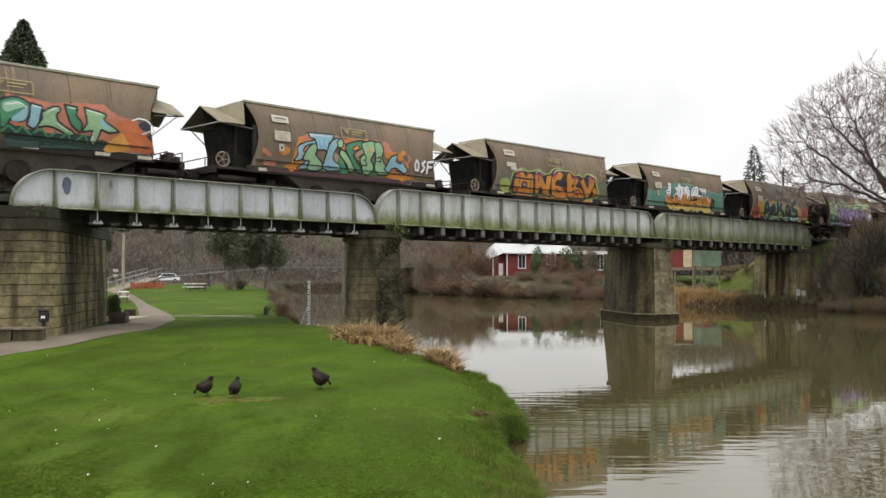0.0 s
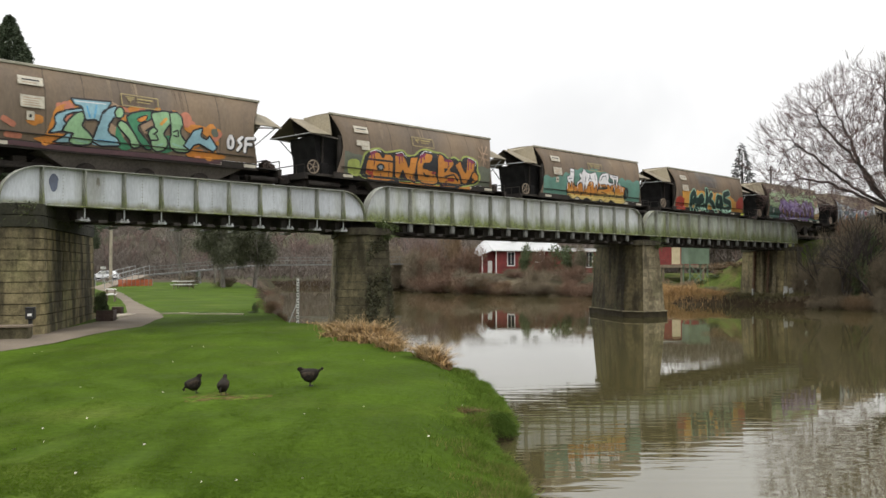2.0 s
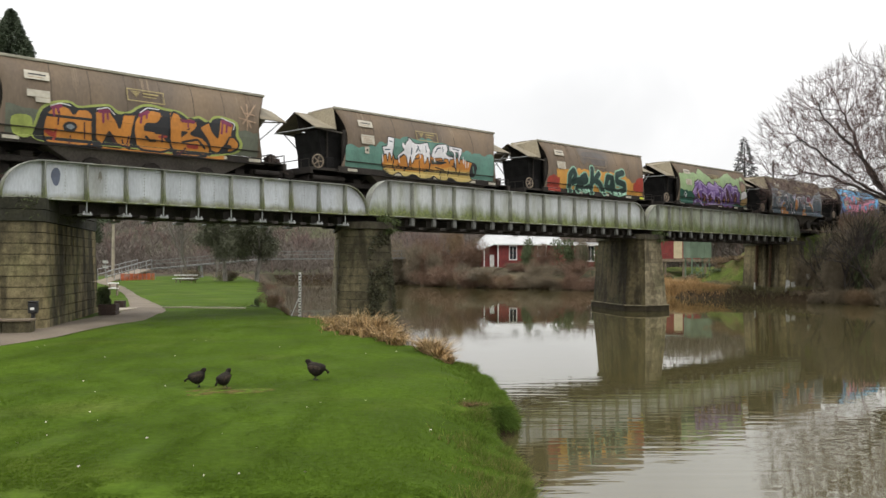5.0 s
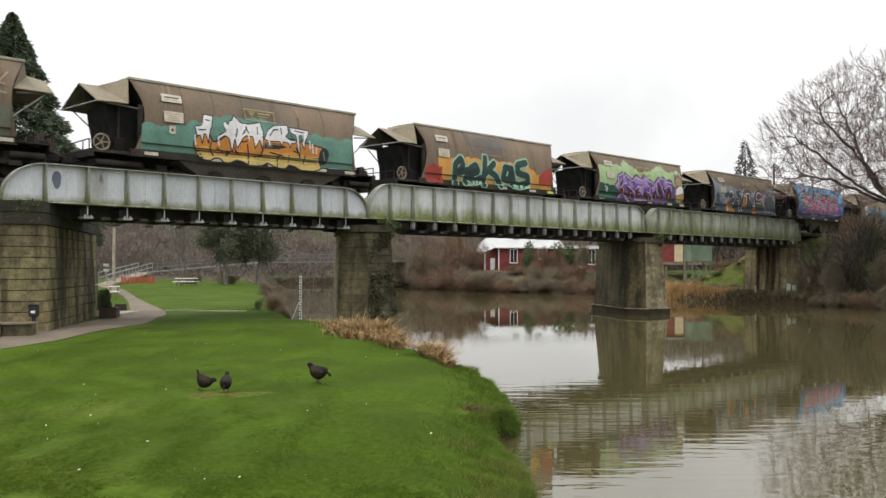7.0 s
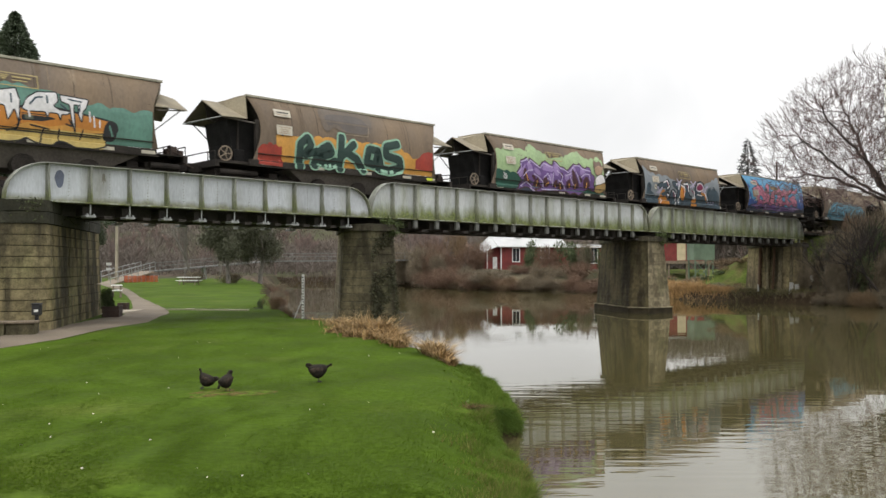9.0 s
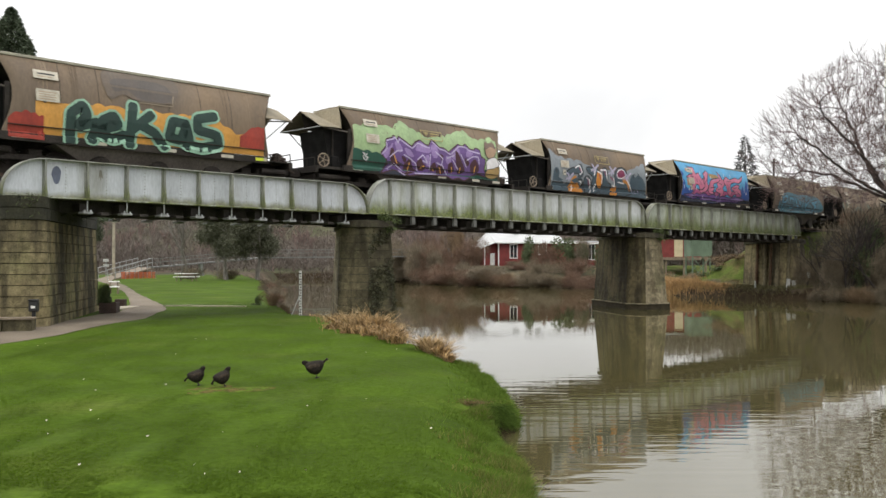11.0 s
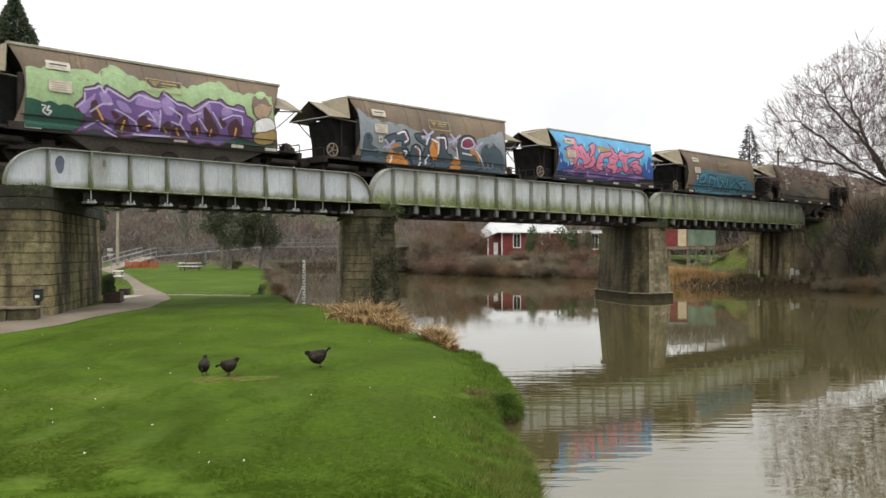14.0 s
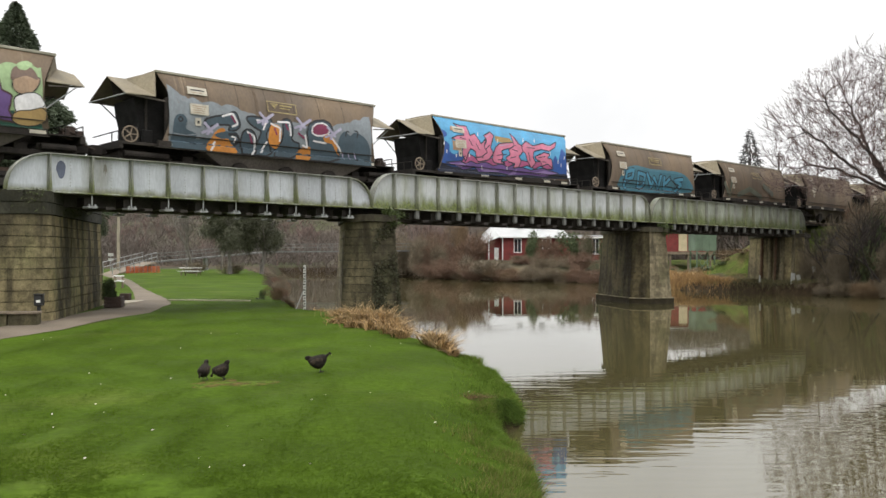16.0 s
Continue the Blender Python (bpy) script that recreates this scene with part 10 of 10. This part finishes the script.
planter = thing("planter_box", pose(-12.35, 30.7, land(-12.35, 30.7) + 0.02, 0, 0, 12), "brown timber planter box with a dark shrub", "planter")
for z in (0.0, 0.13, 0.26):
    for s in (-1, 1):
        part("board", boxed(-0.30, 0.30, s * 0.36 - 0.03, s * 0.36 + 0.03, z, z + 0.12, 0.008), BRICK_BROWN, planter)
        part("board", boxed(s * 0.27 - 0.03, s * 0.27 + 0.03, -0.329, 0.329, z, z + 0.12, 0.008), BRICK_BROWN, planter)
part("soil", boxed(-0.235, 0.235, -0.32, 0.32, 0.02, 0.33), EARTH, planter)
bush("green", -12.5, 30.75, 0.72, 0.8, z=land(-12.35, 30.7) + 0.3, seed=2, cards=9000)
step = thing("paving_slab", pose(-13.25, 33.6, land(-13.25, 33.6) + 0.03), "pale paving slab beside the path", "paving slab")
part("slab", boxed(-0.5, 0.5, -1.6, 1.3, -0.1, 0.02, 0.01), CONCRETE, step)
part("kerb_block", boxed(-0.6, -0.2, 1.35, 1.65, -0.1, 0.3, 0.01), BRICK_BROWN, step)

# a thin pale edging across the lawn
edging = thing("lawn_edging", pose(0, 0, 0), "thin pale concrete edging set in the lawn", "edging")
for i in range(9):
    x0 = -11.9 + i * 0.39
    part("edging_block", boxed(x0, x0 + 0.37, 35.2, 35.5, 0.1, land(x0, 35.3) + 0.045), CONCRETE, edging)

# paint patches on the nearest girder
patch = thing("paint_patch", BRIDGE @ pose(-2.70, -2.0255, 4.76), "blue-grey paint patch on the girder", "paint patch")
plate_b = bmesh.new()
plate(plate_b, [(0.15 * math.cos(a) * (1.0 if math.sin(a) > 0 else 0.8), 0.28 * math.sin(a)) for a in np.linspace(0, math.tau, 17)[:-1]], -0.003, 0.0)
part("patch", plate_b, spray("blue_grey_paint", (0.0936, 0.108, 0.151)), patch)
patch2 = thing("paint_patch", BRIDGE @ pose(-1.36, -2.0255, 4.83), "dark scrawled mark on the girder", "paint patch")
plate_b = bmesh.new()
plate(plate_b, [(-0.07, -0.1), (-0.04, 0.16), (0.0, 0.2), (0.04, 0.16), (0.07, -0.1), (0.02, -0.02), (0.0, -0.2), (-0.02, -0.02)], -0.003, 0.0)
part("patch", plate_b, spray("grey_brown_paint", (0.158, 0.151, 0.122)), patch2)

# fallen leaves and petals on the lawn, and the scratched patch of earth
rl = random.Random(4)
P, A, B = [], [], []
for i in range(40):
    y = 7.6 + 14 * rl.random()
    x = rl.uniform(-0.54, 0.06) * y
    if x > along(LEFT_BANK, y) - 0.7:
        continue
    s = rl.uniform(0.007, 0.017)
    a = rl.uniform(0, math.tau)
    P.append((x, y, land(x, y) + 0.035)), A.append((2 * s * math.cos(a), 2 * s * math.sin(a), 0.004)), B.append((-s * math.sin(a) * 0.6, s * math.cos(a) * 0.6, 0.008))
tagged(card_mesh("fallen_leaves", P, A, B, leafy("pale_leaves", (0.446, 0.418, 0.331), 0.3), tip=0.5), "small pale fallen leaves scattered on the lawn", "leaves", kind="stuff")
bm = bmesh.new()
cx, cy = -3.72, 13.75
ring = []
for i in range(28):
    a = math.tau * i / 28
    rr = 0.95 + 0.8 * noise.noise(Vector((math.cos(a) * 1.5, math.sin(a) * 1.5, 9)))
    x, y = cx + rr * 0.62 * math.cos(a), cy + rr * 0.5 * math.sin(a)
    ring.append(bm.verts.new((x, y, land(x, y) + 0.002)))
mid = bm.verts.new((cx, cy, land(cx, cy) + 0.02))
for i in range(28):
    bm.faces.new((mid, ring[i], ring[(i + 1) % 28]))
soil = part("bare_soil", bm, mat("scratched_soil", (0.078, 0.062, 0.02), 0.95, spec=0.04, vary=0.35, grain=8, fine=40, bump=0.6, second=(0.058, 0.092, 0.01), second_at=0.46))
tagged(soil, "scratched patch of bare soil in the lawn", "bare soil", kind="structure")


# ---- the car that drives off behind the ramp ----
CAR_WHITE = mat("white_car_paint", (0.76, 0.77, 0.78), 0.25, vary=0.04, grain=2, fine=10, bump=0, coat=0.5)


def make_car():
    c = thing("car", pose(0, 0, 0), "small white hatchback car on the park road", "car")
    b = bmesh.new()
    prof = [(-2.0, 0.35), (-2.05, 0.75), (-1.2, 0.92), (1.85, 0.95), (2.05, 0.7), (2.0, 0.35)]
    plate(b, prof, -0.82, 0.82)
    bmesh.ops.bevel(b, geom=b.edges[:], offset=0.06, segments=2, affect="EDGES")
    part("body", b, CAR_WHITE, c)
    b = bmesh.new()
    plate(b, [(-1.15, 0.93), (-0.5, 1.42), (1.2, 1.45), (1.8, 0.95)], -0.72, 0.72)
    bmesh.ops.bevel(b, geom=b.edges[:], offset=0.05, segments=2, affect="EDGES")
    part("cabin", b, CAR_WHITE, c)
    b = bmesh.new()
    plate(b, [(-0.9, 0.99), (-0.42, 1.34), (1.1, 1.36), (1.45, 1.0)], -0.728, 0.728)
    part("side_glass", b, GLASS_DARK, c)
    b = bmesh.new()
    v = [b.verts.new(p) for p in ((-1.12, -0.6, 0.99), (-1.12, 0.6, 0.99), (-0.58, 0.55, 1.39), (-0.58, -0.55, 1.39))]
    b.faces.new(v)
    part("windscreen", b, GLASS_DARK, c)
    for x in (-1.3, 1.3):
        for s in (-1, 1):
            tyre = part("wheel", tube(bmesh.new(), (x, s * 0.66, 0.31), (x, s * 0.84, 0.31), 0.31, n=16), BLACK_PLASTIC, c)
            part("rim", tube(bmesh.new(), (x, s * 0.8, 0.31), (x, s * 0.845, 0.31), 0.19, n=12), GREY_METAL, tyre)
    for s in (-1, 1):
        part("headlight", boxed(-2.06, -1.98, s * 0.62 - 0.14, s * 0.62 + 0.14, 0.62, 0.74, 0.01), GLASS_DARK, c)
        part("tail_light", boxed(1.98, 2.07, s * 0.66 - 0.1, s * 0.66 + 0.1, 0.66, 0.84, 0.01), RED_BOARD, c)
    return c


CAR = make_car()

# ---- native hens ----
FEATHER = mat("dark_olive_feathers", (0.021, 0.0175, 0.0135), 0.85, spec=0.1, vary=0.35, grain=14, fine=70, bump=0.4)
WING = mat("brown_wing_feathers", (0.034, 0.026, 0.0185), 0.85, spec=0.1, vary=0.35, grain=16, fine=70, bump=0.4)
BILL = mat("yellow_green_bill", (0.216, 0.202, 0.072), 0.5, vary=0.1, grain=10, fine=40, bump=0)
SHANK = mat("grey_shank", (0.03, 0.027, 0.025), 0.7, vary=0.2, grain=10, fine=40, bump=0.1)


def blob(bm, rows, n=12):
    """A smooth body through rings (x, z, half width, half height)."""
    rings = [[bm.verts.new((x, w * math.cos(i * math.tau / n), z + h * math.sin(i * math.tau / n))) for i in range(n)] for x, z, w, h in rows]
    for a, b in zip(rings, rings[1:]):
        for i in range(n):
            bm.faces.new((a[i], a[(i + 1) % n], b[(i + 1) % n], b[i]))
    bm.faces.new(rings[0][::-1]), bm.faces.new(rings[-1])
    return bm


def make_hen(label, size):
    h = thing("native_hen", pose(0, 0, 0), label, "bird", "native hens on the lawn")
    part("body", blob(bmesh.new(), [(-0.20, 0.285, 0.02, 0.025), (-0.17, 0.27, 0.06, 0.07), (-0.11, 0.25, 0.095, 0.105), (-0.03, 0.238, 0.112, 0.122), (0.05, 0.242, 0.108, 0.118), (0.11, 0.262, 0.085, 0.095), (0.155, 0.285, 0.055, 0.062), (0.175, 0.295, 0.025, 0.03)]), FEATHER, h, smooth=True)
    b = bmesh.new()
    plate(b, [(-0.13, 0.25), (-0.20, 0.265), (-0.265, 0.325), (-0.25, 0.375), (-0.19, 0.385), (-0.11, 0.34)], -0.035, 0.035)
    bmesh.ops.bevel(b, geom=b.edges[:], offset=0.01, segments=1, affect="EDGES")
    part("tail", b, FEATHER, h, "raised black tail feathers")
    for s in (-1, 1):
        w = blob(bmesh.new(), [(-0.16, 0.262, 0.006, 0.012), (-0.10, 0.258, 0.016, 0.045), (-0.01, 0.25, 0.02, 0.062), (0.06, 0.258, 0.016, 0.05), (0.095, 0.268, 0.006, 0.02)], 8)
        wing = part("wing", w, WING, h, smooth=True)
        wing.location.y = s * 0.1
        leg = bmesh.new()
        tube(leg, (0.0, s * 0.05, 0.17), (0.015, s * 0.05, 0.09), 0.022, 0.011, 8)
        tube(leg, (0.015, s * 0.05, 0.09), (0.0, s * 0.05, 0.008), 0.009, 0.008, 6)
        for dy in (-0.03, 0, 0.03):
            tube(leg, (0.0, s * 0.05, 0.008), (0.065, s * 0.05 + dy, 0.006), 0.007, 0.003, 5)
        tube(leg, (0.0, s * 0.05, 0.008), (-0.03, s * 0.05, 0.006), 0.006, 0.003, 5)
        part("leg", leg, SHANK, h)
    # neck and head, hinged at the breast
    b = bmesh.new()
    rows = [(0.0, -0.03, 0.055, 0.05), (0.02, 0.03, 0.042, 0.04), (0.03, 0.085, 0.03, 0.03), (0.038, 0.13, 0.027, 0.026), (0.05, 0.152, 0.028, 0.027)]
    rings = []
    for x, z, w, d in rows:
        rings.append([b.verts.new((x + d * math.cos(i * math.tau / 10), w * math.sin(i * math.tau / 10), z)) for i in range(10)])
    for r0, r1 in zip(rings, rings[1:]):
        for i in range(10):
            b.faces.new((r0[i], r0[(i + 1) % 10], r1[(i + 1) % 10], r1[i]))
    b.faces.new(rings[0][::-1]), b.faces.new(rings[-1])
    neck = part("neck", b, FEATHER, h, smooth=True)
    part("head", blob(bmesh.new(), [(0.018, 0.165, 0.012, 0.014), (0.035, 0.168, 0.027, 0.028), (0.06, 0.168, 0.029, 0.029), (0.083, 0.163, 0.02, 0.02), (0.092, 0.16, 0.012, 0.012)], 10), FEATHER, neck, smooth=True)
    part("bill", tube(bmesh.new(), (0.088, 0, 0.162), (0.122, 0, 0.150), 0.012, 0.003, 6), BILL, neck)
    for ob in (neck, *neck.children):
        ob.data.transform(Matrix.Scale(0.8, 4))
    for ob in h.children:
        if ob.name.startswith(("body", "wing")):
            ob.data.transform(Matrix.Translation((0, 0, 0.215)) @ Matrix.Diagonal((1.02, 1.15, 1.18, 1)) @ Matrix.Translation((0, 0, -0.24)))
    for ob in (h, *h.children_recursive):
        if ob.data:
            ob.data.transform(Matrix.Scale(size, 4))
        ob.location *= size
    return h, neck


HENS = [make_hen("dark brown native hen feeding on the lawn", size) for size in (0.76, 0.76, 0.88)]


# ---- what moves ----
def hen_rows(spots):
    """Rows for a hen's body: seconds, x, y, heading, tilt of the body."""
    return [(t, pose(x, y, land(x, y) + 0.012, 0, tilt, turn)) for t, x, y, turn, tilt in spots]


def neck_rows(bends, size):
    """Rows for a neck: seconds and how far it bends forward and down."""
    return [(t, pose(0.13 * size, 0, 0.285 * size, 0, bend, 0)) for t, bend in bends]


def motions():
    for k, w in enumerate(WAGONS):
        start = 4.25 + PITCH * (k - 1)
        walk(w, [(t, BRIDGE @ pose(start - gone, 0, RAIL_Z)) for t, gone in ((0, 0.0), (4, 17.08), (7, 29.96), (9, 38.55), (12, 51.3), (14, 59.75), (16, 68.05))])
    drive = [(0.0, -44.2, 200), (0.4, -45.0, 190), (0.8, -46.6, 182), (1.2, -48.2, 180), (3.0, -57.0, 180), (6.0, -75.0, 180), (16.0, -120.0, 180)]
    walk(CAR, [(t, pose(x, 128, land(x, 128), 0, 0, turn - 180)) for t, x, turn in drive])
    (hen_a, neck_a), (hen_b, neck_b), (hen_c, neck_c) = HENS
    walk(hen_a, hen_rows([(0, -4.20, 14.32, 215, 22), (1, -4.20, 14.32, 190, 25), (2.5, -4.18, 14.32, 185, 25), (4.2, -4.18, 14.32, 190, 22), (5.4, -4.19, 14.32, 185, 10), (6.3, -4.19, 14.32, 180, -22), (9.2, -4.19, 14.32, 178, -22),
                          (10.4, -4.21, 14.32, 185, 5), (11.4, -4.20, 14.32, 195, 24), (12.2, -4.21, 14.32, 215, 24), (13.0, -4.23, 14.32, 265, 20), (14.2, -4.18, 14.32, 275, 22), (15, -4.18, 14.32, 268, 22), (16, -4.18, 14.32, 262, 24)]))
    walk(neck_a, neck_rows([(0, 105), (4.2, 110), (5.4, 70), (6.3, 25), (9.2, 25), (10.4, 70), (11.4, 108), (16, 105)], 0.76))
    walk(hen_b, hen_rows([(0, -3.65, 14.06, 262, 22), (2.0, -3.66, 14.06, 268, 22), (3.2, -3.66, 14.06, 250, 20), (4.2, -3.66, 14.06, 215, 20), (6.3, -3.68, 14.08, 285, 24), (7.5, -3.66, 14.06, 255, 22), (8.2, -3.65, 14.06, 235, 24), (9.2, -3.68, 14.06, 240, 24),
                          (11.4, -3.68, 14.06, 205, 24), (12.6, -3.68, 14.06, 205, 24), (13.4, -3.68, 14.06, 220, 20), (14.0, -3.69, 14.06, 215, 5), (14.8, -3.71, 14.1, 195, 12), (15.4, -3.73, 14.14, 190, 20), (16, -3.80, 14.16, 185, 24)]))
    walk(neck_b, neck_rows([(0, 105), (6, 110), (13, 108), (14.0, 85), (15.0, 108), (16, 112)], 0.76))
    walk(hen_c, hen_rows([(0, -2.40, 14.94, -25, 18), (1.2, -2.37, 14.94, -15, 18), (1.8, -2.35, 14.94, 0, 5), (3.2, -2.35, 14.94, 0, -5), (4.0, -2.34, 14.94, -8, 12), (6.3, -2.27, 14.94, -8, 10), (8.1, -2.28, 14.94, -10, 8), (8.8, -2.29, 14.94, 5, 2),
                          (11.4, -2.28, 14.94, 8, -6), (14, -2.28, 14.94, 12, -9), (16, -2.28, 14.94, 5, -11)]))
    walk(neck_c, neck_rows([(0, 110), (1.2, 112), (1.8, 40), (3.2, 34), (4.0, 100), (8.1, 105), (8.8, 45), (11.4, 42), (16, 48)], 0.88))


motions()
